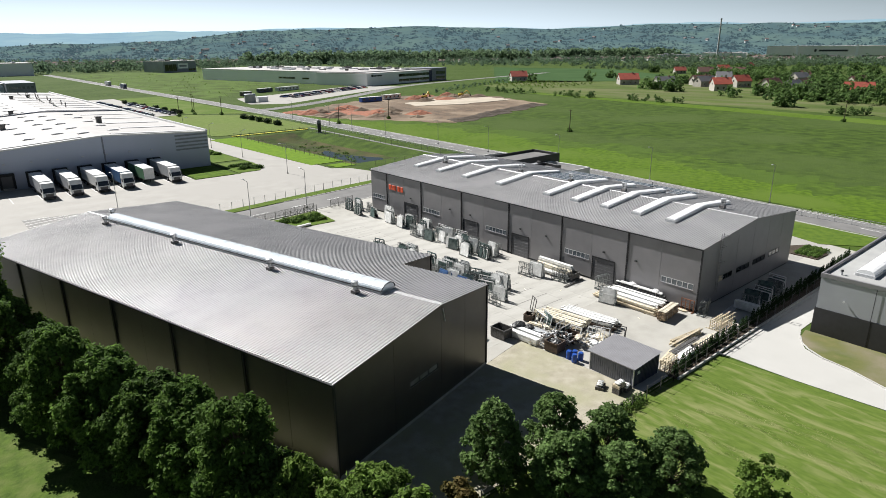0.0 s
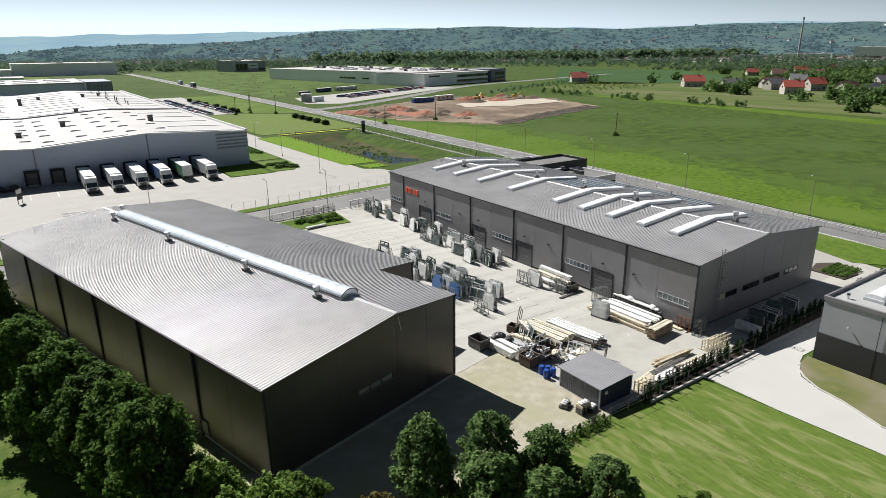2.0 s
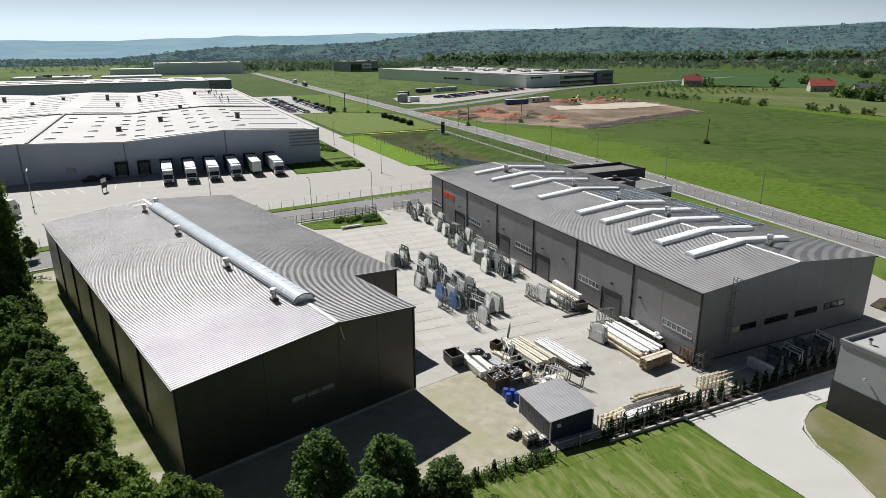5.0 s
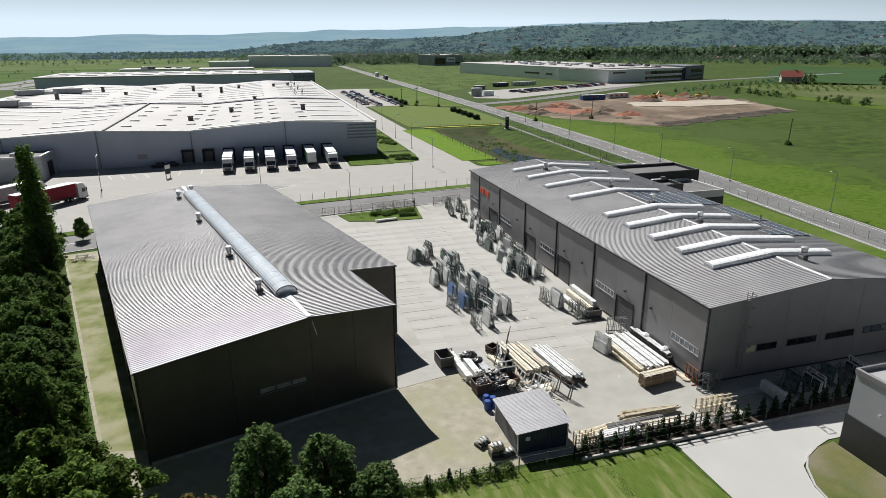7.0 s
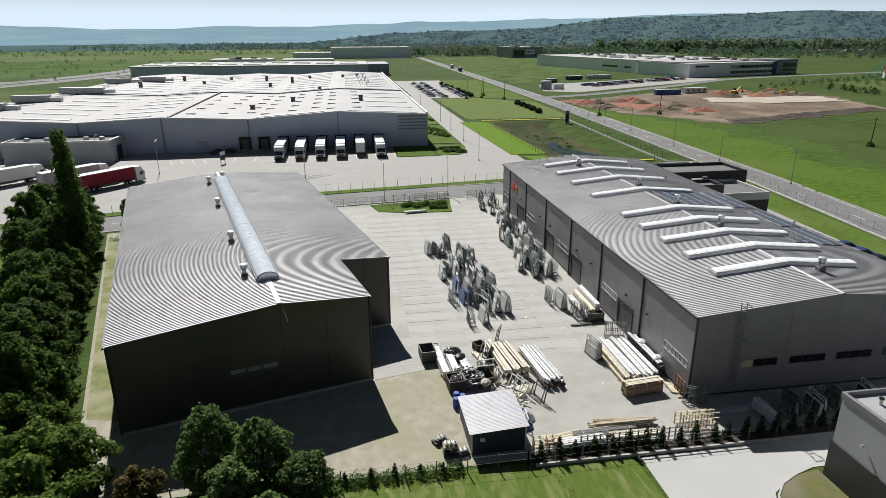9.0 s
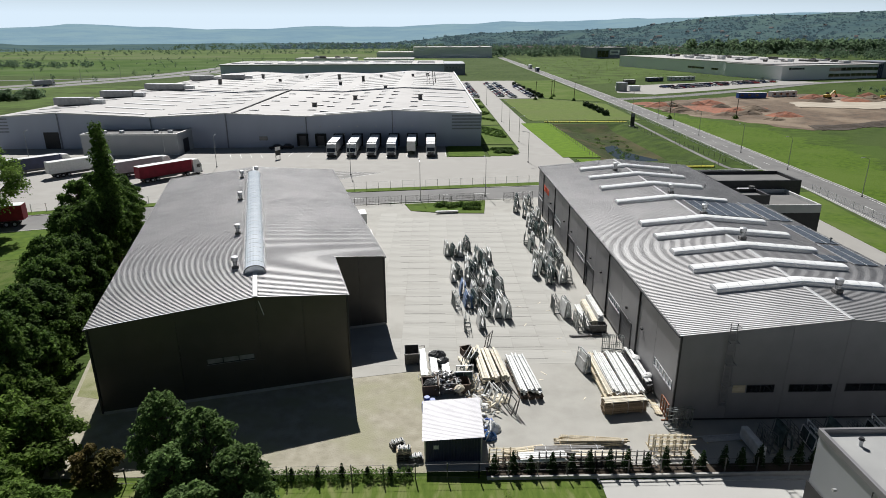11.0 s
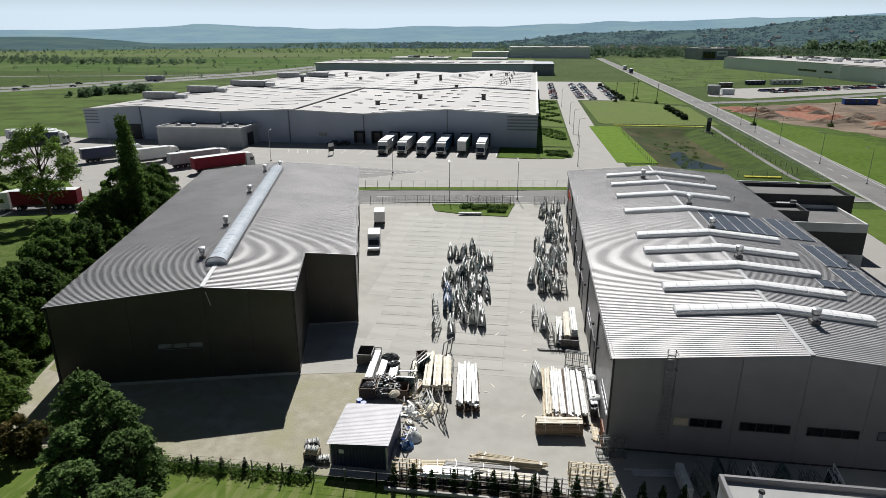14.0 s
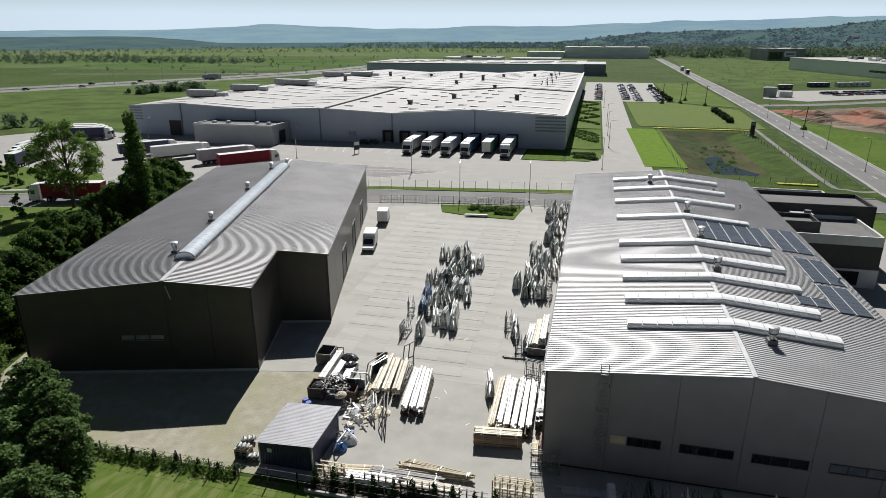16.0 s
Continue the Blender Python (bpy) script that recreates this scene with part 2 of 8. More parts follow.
BLUEWRAP = mat("blue_wrapping", (0.05, 0.14, 0.34), (0.04, 0.10, 0.25), 2, 0.4)
RUST = mat("rusty_steel", (0.125, 0.085, 0.062), (0.080, 0.060, 0.048), 4, 0.8, 0.2, vary=0.2)
BLACKWRAP = mat("black_film", (0.03, 0.03, 0.032), (0.05, 0.05, 0.05), 4, 0.35)
SHED_WALL = mat("blue_grey_sheet", (0.050, 0.058, 0.108), (0.040, 0.046, 0.088), 1, 0.5, 0.3)
BASIN = mat("basin_grass", (0.048, 0.068, 0.018), (0.034, 0.042, 0.016), 0.3, 0.95, bump=0.9, bscale=3, c3=(0.085, 0.075, 0.035), c3scale=0.08, spec=0.1)
WATER = mat("pond_water", (0.025, 0.032, 0.026), None, 0.3, 0.05, spec=0.8)
BARK = mat("bark", (0.10, 0.075, 0.05), (0.06, 0.045, 0.03), 6, 0.95, bump=0.6)
LEAF = leaf_mat("broad_leaves", (0.122, 0.196, 0.042), (0.076, 0.134, 0.030), 0.4, 0.50)
LEAF_DARK = leaf_mat("dark_leaves", (0.098, 0.162, 0.038), (0.064, 0.114, 0.028), 0.4, 0.50)
LEAF_MAPLE = leaf_mat("maple_leaves", (0.165, 0.248, 0.080), (0.104, 0.170, 0.056), 0.6, 0.52)
MIDLEAF = leaf_mat("village_leaves", (0.108, 0.172, 0.050), (0.072, 0.122, 0.040), 0.05, 0.5)
# belt leaves made pale and bluish, haze put into the colour
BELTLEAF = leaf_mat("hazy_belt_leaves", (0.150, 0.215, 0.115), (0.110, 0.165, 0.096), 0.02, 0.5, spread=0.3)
LEAF_LIGHT = leaf_mat("light_leaves", (0.165, 0.245, 0.052), (0.120, 0.195, 0.040), 0.4, 0.55)
LEAF_RUST = leaf_mat("rusty_leaves", (0.150, 0.115, 0.040), (0.095, 0.098, 0.030), 0.4)
CONIFER = leaf_mat("thuja_leaves", (0.022, 0.045, 0.012), (0.016, 0.034, 0.010), 1.0, 0.15)
# distant leaves likewise lightened and blued in place of haze
FARLEAF = leaf_mat("hazed_far_leaves", (0.130, 0.190, 0.112), (0.092, 0.142, 0.090), 0.02, 0.45, spread=0.25)
FLOWERS = mat("yellow_flowers", (0.62, 0.50, 0.02), (0.25, 0.28, 0.03), 2.0, 0.9, bump=0.6, bscale=4)
ROOF_RED = mat("red_tiles", (0.34, 0.075, 0.045), (0.24, 0.055, 0.038), 0.6, 0.7, vary=0.2)
ROOF_BROWN = mat("brown_tiles", (0.15, 0.075, 0.055), (0.11, 0.06, 0.05), 0.6, 0.7, vary=0.2)
RENDER_PALE = mat("pale_render", (0.46, 0.43, 0.38), (0.38, 0.355, 0.315), 0.5, 0.85, vary=0.12)

# ---- building helpers ----
def box(bm, x0, y0, z0, x1, y1, z1):
    v = [bm.verts.new((x, y, z)) for z in (z0, z1) for y in (y0, y1) for x in (x0, x1)]
    for f in ((0, 2, 3, 1), (4, 5, 7, 6), (0, 1, 5, 4), (2, 6, 7, 3), (0, 4, 6, 2), (1, 3, 7, 5)):
        bm.faces.new([v[i] for i in f])
    return v


def rbox(bm, x0, y0, z0, x1, y1, z1, r=0.03):
    """A box whose long edges are chamfered."""
    r = min(r, 0.45 * (x1 - x0), 0.45 * (y1 - y0), 0.45 * (z1 - z0))
    ring = []
    for z, k in ((z0, r), (z0 + r, 0), (z1 - r, 0), (z1, r)):
        ring.append([bm.verts.new((x, y, z)) for x, y in (
            (x0 + k + r, y0 + k), (x1 - k - r, y0 + k), (x1 - k, y0 + k + r), (x1 - k, y1 - k - r),
            (x1 - k - r, y1 - k), (x0 + k + r, y1 - k), (x0 + k, y1 - k - r), (x0 + k, y0 + k + r))])
    bm.faces.new(ring[0][::-1])
    bm.faces.new(ring[3])
    for a, b in zip(ring, ring[1:]):
        for i in range(8):
            bm.faces.new((a[i], a[(i + 1) % 8], b[(i + 1) % 8], b[i]))


def beam(bm, p, q, w=0.05, h=None):
    """A square bar from p to q."""
    p, q = Vector(p), Vector(q)
    d = (q - p).normalized()
    s = d.cross(Vector((0, 0, 1)))
    s = s.normalized() if s.length > 1e-3 else Vector((1, 0, 0))
    u = s.cross(d)
    h = h or w
    v = [bm.verts.new(e + s * a * w / 2 + u * b * h / 2) for e in (p, q) for a, b in ((-1, -1), (1, -1), (1, 1), (-1, 1))]
    for f in ((0, 1, 2, 3), (7, 6, 5, 4), (0, 4, 5, 1), (1, 5, 6, 2), (2, 6, 7, 3), (3, 7, 4, 0)):
        bm.faces.new([v[i] for i in f])


def tube(bm, p, q, r0, r1=None, n=8):
    p, q = Vector(p), Vector(q)
    r1 = r0 if r1 is None else r1
    d = (q - p).normalized()
    s = d.cross(Vector((0, 0, 1)))
    s = s.normalized() if s.length > 1e-3 else Vector((1, 0, 0))
    u = s.cross(d)
    rings = [[bm.verts.new(e + (s * math.cos(6.2832 * i / n) + u * math.sin(6.2832 * i / n)) * r) for i in range(n)] for e, r in ((p, r0), (q, r1))]
    for i in range(n):
        bm.faces.new((rings[0][i], rings[0][(i + 1) % n], rings[1][(i + 1) % n], rings[1][i]))
    bm.faces.new(rings[0][::-1])
    bm.faces.new(rings[1])


def mesh_of(name, bm, material):
    bmesh.ops.recalc_face_normals(bm, faces=bm.faces[:])
    me = bpy.data.meshes.new(name)
    bm.to_mesh(me)
    bm.free()
    me.materials.append(material)
    return me


def part(name, bm, material, parent=None, label=""):
    """Link a bmesh (or a mesh) as one mesh object under a thing or a part."""
    me = bm if isinstance(bm, bpy.types.Mesh) else mesh_of(name, bm, material)
    ob = new(name, me)
    if parent:
        ob.parent = parent
    if label:
        ob["label"] = label
    return ob


def thing(name, label, category, m=None, group="", kind=""):
    ob = new(name)
    ob.empty_display_size = 0.3
    if m:
        ob.matrix_world = m
    return tagged(ob, label, category, group, kind)


def built(fn, *args):
    bm = bmesh.new()
    fn(bm, *args)
    return bm


def boxes(*list_of_boxes, r=0.0):
    bm = bmesh.new()
    for b in list_of_boxes:
        rbox(bm, *b, r) if r else box(bm, *b)
    return bm


def beams(w, *pairs, h=None):
    bm = bmesh.new()
    for p, q in pairs:
        beam(bm, p, q, w, h)
    return bm


def slab(name, pts, z0, z1, material, label, category, kind="structure", parent=None):
    """A flat piece of ground with an outline and a thickness."""
    bm = bmesh.new()
    top = [bm.verts.new((x, y, z1)) for x, y in pts]
    low = [bm.verts.new((x, y, z0)) for x, y in pts]
    bm.faces.new(top)
    for i in range(len(pts)):
        j = (i + 1) % len(pts)
        bm.faces.new((low[i], low[j], top[j], top[i]))
    ob = part(name, bm, material, parent)
    return tagged(ob, label, category, "", kind)


def ribbon(pts, w, n=8):
    """The outline of a road of width w along a smooth line through pts; also its middle line."""
    line = []
    for i in range(len(pts) - 1):
        p = [Vector(pts[max(0, min(len(pts) - 1, i + k))]) for k in (-1, 0, 1, 2)]
        for s in range(n):
            t = s / n
            line.append(0.5 * (2 * p[1] + (p[2] - p[0]) * t + (2 * p[0] - 5 * p[1] + 4 * p[2] - p[3]) * t * t + (3 * p[1] - p[0] - 3 * p[2] + p[3]) * t ** 3))
    line.append(Vector(pts[-1]))
    left, right = [], []
    for i, c in enumerate(line):
        d = (line[min(i + 1, len(line) - 1)] - line[max(i - 1, 0)]).normalized()
        s = Vector((-d.y, d.x))
        left.append(c + s * w / 2)
        right.append(c - s * w / 2)
    return left, right, line


def strip(bm, a, b, z0, z1):
    """A band with thickness between two lines of equal length."""
    ta, tb = [bm.verts.new((p.x, p.y, z1)) for p in a], [bm.verts.new((p.x, p.y, z1)) for p in b]
    la, lb = [bm.verts.new((p.x, p.y, z0)) for p in a], [bm.verts.new((p.x, p.y, z0)) for p in b]
    for i in range(len(a) - 1):
        bm.faces.new((ta[i], tb[i], tb[i + 1], ta[i + 1]))
        bm.faces.new((ta[i], ta[i + 1], la[i + 1], la[i]))
        bm.faces.new((tb[i + 1], tb[i], lb[i], lb[i + 1]))
    for k in (0, -1):
        bm.faces.new((ta[k], la[k], lb[k], tb[k]))


def road(name, pts, w, z, material, label, kerb=0.0, dashes=False, edge=False, n=8):
    left, right, line = ribbon(pts, w, n)
    bm = bmesh.new()
    strip(bm, left, right, -0.3, z)
    ob = tagged(part(name, bm, material), label, "road", "", "structure")
    if kerb:
        for sgn in (-1, 1):
            a, b, _ = ribbon(pts, w + sgn * 0.0, n)[0], None, None
            inner = left if sgn < 0 else right
            outer = [p + (p - c).normalized() * 0.3 for p, c in zip(inner, line)]
            bm = bmesh.new()
            strip(bm, inner, outer, -0.3, z + kerb)
            part("kerb", bm, KERB, ob)
    if dashes:
        bm = bmesh.new()
        run, pos = 0.0, line[0]
        for p, q in zip(line, line[1:]):
            d, seg = (q - p).normalized(), (q - p).length
            s = -run % 9.0
            while s + 3.5 < seg:
                c0, c1 = p + d * s, p + d * (s + 3.5)
                nrm = Vector((-d.y, d.x)) * 0.09
                bm.faces.new([bm.verts.new((*(v), z + 0.006)) for v in (c0 + nrm, c0 - nrm, c1 - nrm, c1 + nrm)])
                s += 9.0
            run += seg
        part("centre_line", bm, PAINT, ob)
    if edge:
        for side in (left, right):
            a = [c + (p - c).normalized() * ((p - c).length - 0.45) for p, c in zip(side, line)]
            b = [c + (p - c).normalized() * ((p - c).length - 0.60) for p, c in zip(side, line)]
            bm = bmesh.new()
            for i in range(len(a) - 1):
                bm.faces.new([bm.verts.new((*v, z + 0.006)) for v in (a[i], b[i], b[i + 1], a[i + 1])])
            part("edge_line", bm, PAINT, ob)
    return ob

# ---- ground, roads, lawns ----
def pond_drop(x, y):
    """The basin east of the white drive."""
    a, b = (x - 96) / 27, (y - 152) / 75
    if not (0 < a < 1 and 0 < b < 1):
        return 0.0
    e = min(a, 1 - a) * 27, min(b, 1 - b) * 75
    return -2.2 * min(1, min(e[0] / 8, e[1] / 10))


xs = [-5000, -3500, -2400, -1600, -1100, -700, -420, -250] + list(range(-160, 84, 12)) + list(range(84, 136, 3)) + list(range(136, 320, 12)) + [340, 420, 560, 760, 1100, 1600, 2400, 3500, 5000]
ys = [-5000, -3000, -1500, -700, -300, -140] + list(range(-80, 144, 12)) + list(range(146, 236, 3)) + list(range(240, 480, 12)) + [520, 620, 800, 1100, 1500, 2000, 3000, 5000]
verts = [(x, y, pond_drop(x, y)) for y in ys for x in xs]
faces = [(j * len(xs) + i, j * len(xs) + i + 1, (j + 1) * len(xs) + i + 1, (j + 1) * len(xs) + i) for j in range(len(ys) - 1) for i in range(len(xs) - 1)]
gm = bpy.data.meshes.new("ground")
gm.from_pydata(verts, [], faces)
gm.materials.append(MEADOW)
gm.materials.append(BASIN)
for poly in gm.polygons:
    if pond_drop(poly.center.x, poly.center.y) < -0.3 and poly.center.x < 116:
        poly.material_index = 1
tagged(new("ground", gm), "wide flat meadow of uneven green grass", "ground", "", "structure")

# wooded hills on the skyline
def hill_height(az, r, layer):
    k = max(0.0, min(1.0, (az + 4) / 32))
    west = max(0.0, min(1.0, (-az - 28) / 10))
    rise = 0.78 + 0.72 * k - 0.36 * west if layer else -0.60 + 2.10 * k + 0.55 * west
    w = noise.noise((az * 0.09 + 7 * layer, layer * 3.1, 0)) * 0.40 + noise.noise((az * 0.35, layer * 5.7, 2)) * 0.14 + noise.noise((az * 2.3, layer, 5)) * 0.04
    return 32 + r * math.tan(radians(max(0.05 if layer else -0.55, rise + w * (1 - 0.65 * west))))


for layer, (r0, r1, r2) in enumerate(((1700, 2500, 2900), (2900, 4300, 4700))):
    bm = bmesh.new()
    rows_ = []
    for i in range(281):
        az = -110 + i
        h = hill_height(az, r1, layer) if -95 < az < 150 else 60
        s, c = math.sin(radians(az)), math.cos(radians(az))
        rows_.append([bm.verts.new((r * s, r * c, z)) for r, z in (
            (r0, -2), (r0 + 0.35 * (r1 - r0), 0.28 * h + 6 * noise.noise((az * 0.3, 1, layer))), (r0 + 0.7 * (r1 - r0), 0.68 * h + 9 * noise.noise((az * 0.4, 4, layer))), (r1, h), (r2, 0.2 * h))])
    for a, b in zip(rows_, rows_[1:]):
        for k in range(4):
            bm.faces.new((a[k], a[k + 1], b[k + 1], b[k]))
    # bluish emission in both hill colours imitates haze, stronger on the far layer
    hill_mat = (mat("hazed_near_hill", (0.042, 0.062, 0.050), (0.028, 0.044, 0.038), 0.02, 1.0, bump=0.5, bscale=0.03, c3=(0.055, 0.078, 0.052), c3scale=0.006, spec=0.0, haze_glow=(0.042, 0.068, 0.082)),
                mat("hazed_far_hill", (0.072, 0.100, 0.092), (0.050, 0.074, 0.074), 0.010, 1.0, bump=0.6, bscale=0.02, c3=(0.090, 0.118, 0.095), c3scale=0.004, spec=0.0, haze_glow=(0.140, 0.212, 0.268)))[layer]
    tagged(part("backdrop", bm, hill_mat), ("low wooded hills with fields behind the town", "far wooded hills on the skyline with bluish haze in their colour")[layer], "hills", "", "structure")

def rough(pts, step, amp):
    """The same outline with wandering edges."""
    out = []
    for (x0, y0), (x1, y1) in zip(pts, pts[1:] + pts[:1]):
        n = max(1, int(math.hypot(x1 - x0, y1 - y0) / step))
        for k in range(n):
            x, y = x0 + (x1 - x0) * k / n, y0 + (y1 - y0) * k / n
            out.append((x + amp * noise.noise((x * 0.11, y * 0.11, 3)) + 0.35 * amp * noise.noise((x * 0.6, y * 0.6, 5)), y + amp * noise.noise((x * 0.11, y * 0.11, 9)) + 0.35 * amp * noise.noise((x * 0.6, y * 0.6, 7))))
    return out


# fields between the industrial estate and the hills
for name, pts, material, label in (
    ("field", [(300, 60), (318, 60), (336, 180), (346, 290), (352, 300), (338, 300), (322, 190)], BRIGHT, "narrow strip of bright green crop"),
    ("field", [(335, 10), (420, 60), (520, 300), (470, 420), (380, 390), (345, 280)], mat("garden_plots", (0.095, 0.125, 0.034), (0.058, 0.086, 0.022), 0.10, 0.95, bump=0.9, bscale=1.2, c3=(0.125, 0.135, 0.060), c3scale=0.05, spec=0.1, stretch=(1, 0.3, 1)), "rough garden plots and grass before the village"),
    ("field", [(413, 408), (502, 352), (631, 357), (768, 529), (726, 720)], mat("oat_field", (0.062, 0.104, 0.046), (0.050, 0.088, 0.038), 0.02, 1.0, spec=0.0), "flat grey-green oat field"),
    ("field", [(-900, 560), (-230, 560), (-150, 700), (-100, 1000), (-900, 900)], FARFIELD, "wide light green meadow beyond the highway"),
    ("field", [(-1700, 1010), (-905, 915), (-230, 1010), (60, 1060), (60, 1690), (-1100, 1690)], HAZY, "far green meadows of the plain with haze in their colour"),
    ("field", [(-150, 720), (60, 760), (60, 960), (-120, 1000)], LAWN, "light green meadow beyond the halls"),
    ("field", [(158, 420), (400, 690), (330, 980), (180, 980), (152, 600)], WILD, "rough green wasteland with uneven tufts"),
):
    slab(name, pts, -0.2, 0.012, material, label, "field")

MAIN = [(117, -60), (124.5, 0), (129, 45), (134.7, 100), (137.5, 140), (144.6, 305), (151.5, 592), (160, 1000)]
STREET = [(-150, 62), (-45, 91.5), (30, 113), (72, 118.5), (105, 123), (131, 128)]
road("road", MAIN, 9.0, 0.03, ASPHALT, "two-lane grey asphalt road with dashed centre line", kerb=0.10, dashes=True, edge=True)
road("road", STREET, 10.5, 0.026, ASPHALT, "grey asphalt street between the yards", kerb=0.10, dashes=True)
road("road", [(146, 322), (185, 338), (250, 380), (330, 435), (430, 470), (620, 520)], 8.0, 0.028, ASPHALT, "pale side road to the white factory", kerb=0.10)
for off in (-13.5, 12.0):
    road("road", [(x + off * 0.88, y - off * 0.47) for x, y in ((-420, 80), (-350, 200), (-291, 312), (-260, 370), (-232, 422), (-205, 480), (-180, 560), (-165, 680), (-160, 900))], 18.0, 0.03, ASPHALT, "wide grey motorway carriageway beyond the logistics hall", dashes=True, edge=True)
road("road", [(-400, 470), (-260, 505), (-175, 545), (-140, 600), (-150, 680)], 7.0, 0.05, ASPHALT, "slip road curving beside the motorway")
road("pavement", [(134, 141), (127.5, 141), (125.5, 160), (133, 305)], 1.3, 0.05, ASPHALT, "pale paved footpath beside the road")

slab("yard", [(40, 41.3), (48.4, 43), (49, 27.6), (112, 27.6), (113, 33), (104.5, 34), (104.5, 113), (100, 117.2), (72, 113), (32, 108.0), (12, 102.4), (3.5, 100)], -0.3, 0.05, CONCRETE, "pale concrete factory yard with slab joints", "yard")
slab("gravel_area", [(49, 27.4), (48.4, 43), (40, 41.3), (21.5, 36.5), (6.5, 92), (6, 99), (-1.5, 97.5), (16.5, 36), (19.5, 27.4)], -0.3, 0.03, GRAVEL, "bare gravel ground beside the dark hall", "gravel")
slab("gravel_area", [(16.0, 39), (-0.6, 95.5), (6.0, 92), (20.6, 38)], -0.2, 0.036, MOSS, "mossy greenish gravel strip along the dark hall", "gravel")
slab("truck_yard", [(-100, 84), (-45, 100.5), (28, 121.6), (72, 127.6), (96, 130), (92, 147), (88, 150), (86.5, 228), (86.5, 330), (76, 330), (76, 173), (66, 160), (54, 160), (54, 178), (-85, 178), (-110, 182), (-130, 150)], -0.3, 0.045, PAVING, "wide pale paved truck yard before the loading docks", "yard")
slab("car_park", [(66, 330), (108, 330), (112, 470), (66, 470)], -0.3, 0.05, PAVING, "paved car park full of cars", "car park")
slab("lawn", [(66, 161), (72, 161), (75.2, 166), (75.7, 178), (66, 178)], -0.2, 0.16, LAWN, "small clipped lawn with a kerb at the hall corner", "lawn")
slab("lawn", [(54.6, 160.5), (65, 160.5), (65, 177.5), (54.6, 177.5)], -0.2, 0.14, BRIGHT, "clipped lawn strip below the hall wall", "lawn")
slab("lawn", [(65, 181), (75.4, 181), (75.4, 222), (65, 222)], -0.2, 0.14, LAWN, "planted lawn beside the hall", "lawn")
slab("lawn", [(65, 225), (75.4, 225), (75.4, 326), (65, 326)], -0.2, 0.14, LAWN, "long planted lawn beside the hall", "lawn")
slab("lawn", [(86.2, 158), (96.8, 158), (95.6, 229), (84.4, 229)], -0.3, 0.12, SPRING, "bright clipped lawn between drive and basin", "lawn")
slab("lawn", [(90, 150), (96, 150), (95.6, 155), (89.2, 155)], -0.2, 0.12, SPRING, "small bright lawn corner", "lawn")
slab("lawn", [(89, 240), (90, 236.5), (133, 236.5), (136, 300), (112, 326), (88, 326)], -0.2, 0.12, PARKLAWN, "large pale green clipped lawn", "lawn")
slab("lawn", [(112, 330), (138, 310), (141, 470), (113, 470)], -0.2, 0.10, LAWN, "lawn strip between car park and road", "lawn")
slab("flower_bed", [(94, 231.4), (126, 231.4), (126.6, 232.9), (94, 232.9)], -0.2, 0.25, FLOWERS, "bed of yellow flowers along the basin", "flower bed")
slab("flower_bed", [(114, 143.2), (122, 143.2), (122.6, 144.4), (114, 144.4)], -0.2, 0.3, FLOWERS, "bed of yellow flowers behind the hall", "flower bed")
slab("verge", [(-45, 97.3), (30, 118.8), (72, 124.3), (96, 127), (96, 129.6), (72, 127.2), (30, 121.4), (-45, 99.9)], -0.2, 0.15, LAWN, "narrow grass verge between street and truck yard", "verge")
slab("verge", [(114, 40), (112, 34), (118, 26), (123, 22), (128, 95), (131, 116), (121.5, 116), (118.5, 50)], -0.2, 0.10, LAWN, "green lawn between forecourt and road", "lawn")
slab("forecourt", [(98, 33.0), (112.5, 33), (114, 40), (118.5, 50), (121.5, 114), (98, 115.5)], -0.2, 0.056, PAVING, "pale paved forecourt beside the offices", "forecourt")
slab("hatched_area", [(14, 144), (37.2, 139.6), (26, 130.5), (14, 131)], -0.2, 0.049, mat("worn_paving", (0.24, 0.23, 0.22), (0.20, 0.195, 0.185), 0.6, 0.9), "darker hatched patch in the truck yard", "markings")
slab("lawn", [(18, 27), (61.6, 27), (62.1, 19), (62.6, 11), (63.5, -10), (66, -60), (10, -60), (16, 27)], -0.3, 0.02, MOWN, "mown lawn with pale hay streaks", "lawn")
slab("lawn", [(16, 27), (10, -60), (-60, -60), (-60, 60), (-8, 80), (14, 34)], -0.3, 0.02, CLOVER, "clover lawn beside the tree row", "lawn")
slab("drive", [(62.2, 26.2), (73, 26.4), (112, 26.4), (112, 23), (75, 23), (72.4, 22.2), (70.2, 20.8), (69, 18.6), (68.5, 16.1), (66.9, 12.3), (66.4, -10), (67, -60), (64.5, -60), (63.0, -10), (62.7, 11), (62.2, 19)], -0.3, 0.05, DRIVE, "smooth pale concrete drive", "drive")
slab("lawn", [(75.1, 22.6), (73.0, 22.3), (71.4, 21.5), (70.3, 20.4), (69.2, 18.5), (68.6, 16), (67.0, 12.2), (66.5, -10), (66.6, -40), (75.1, -40)], -0.2, 0.12, DRYGRASS, "dry grass bed with a kerb at the building", "lawn")
slab("lawn", [(-112, 84), (-98, 86.5), (-45, 102.2), (-32, 106), (-36, 111), (-44, 119), (-53, 116.4), (-68, 121), (-90, 122), (-122, 119)], -0.2, 0.09, LAWN, "lawn with young conifers between street and truck yard", "lawn")
slab("field", [(-600, 190), (-310, 215), (-282, 300), (-256, 392), (-226, 455), (-150, 430), (-90, 410), (-84, 190), (-112, 184), (-132, 150), (-140, 100), (-600, 60)], -0.2, 0.013, WILD, "bright green meadow between hall and motorway", "field")
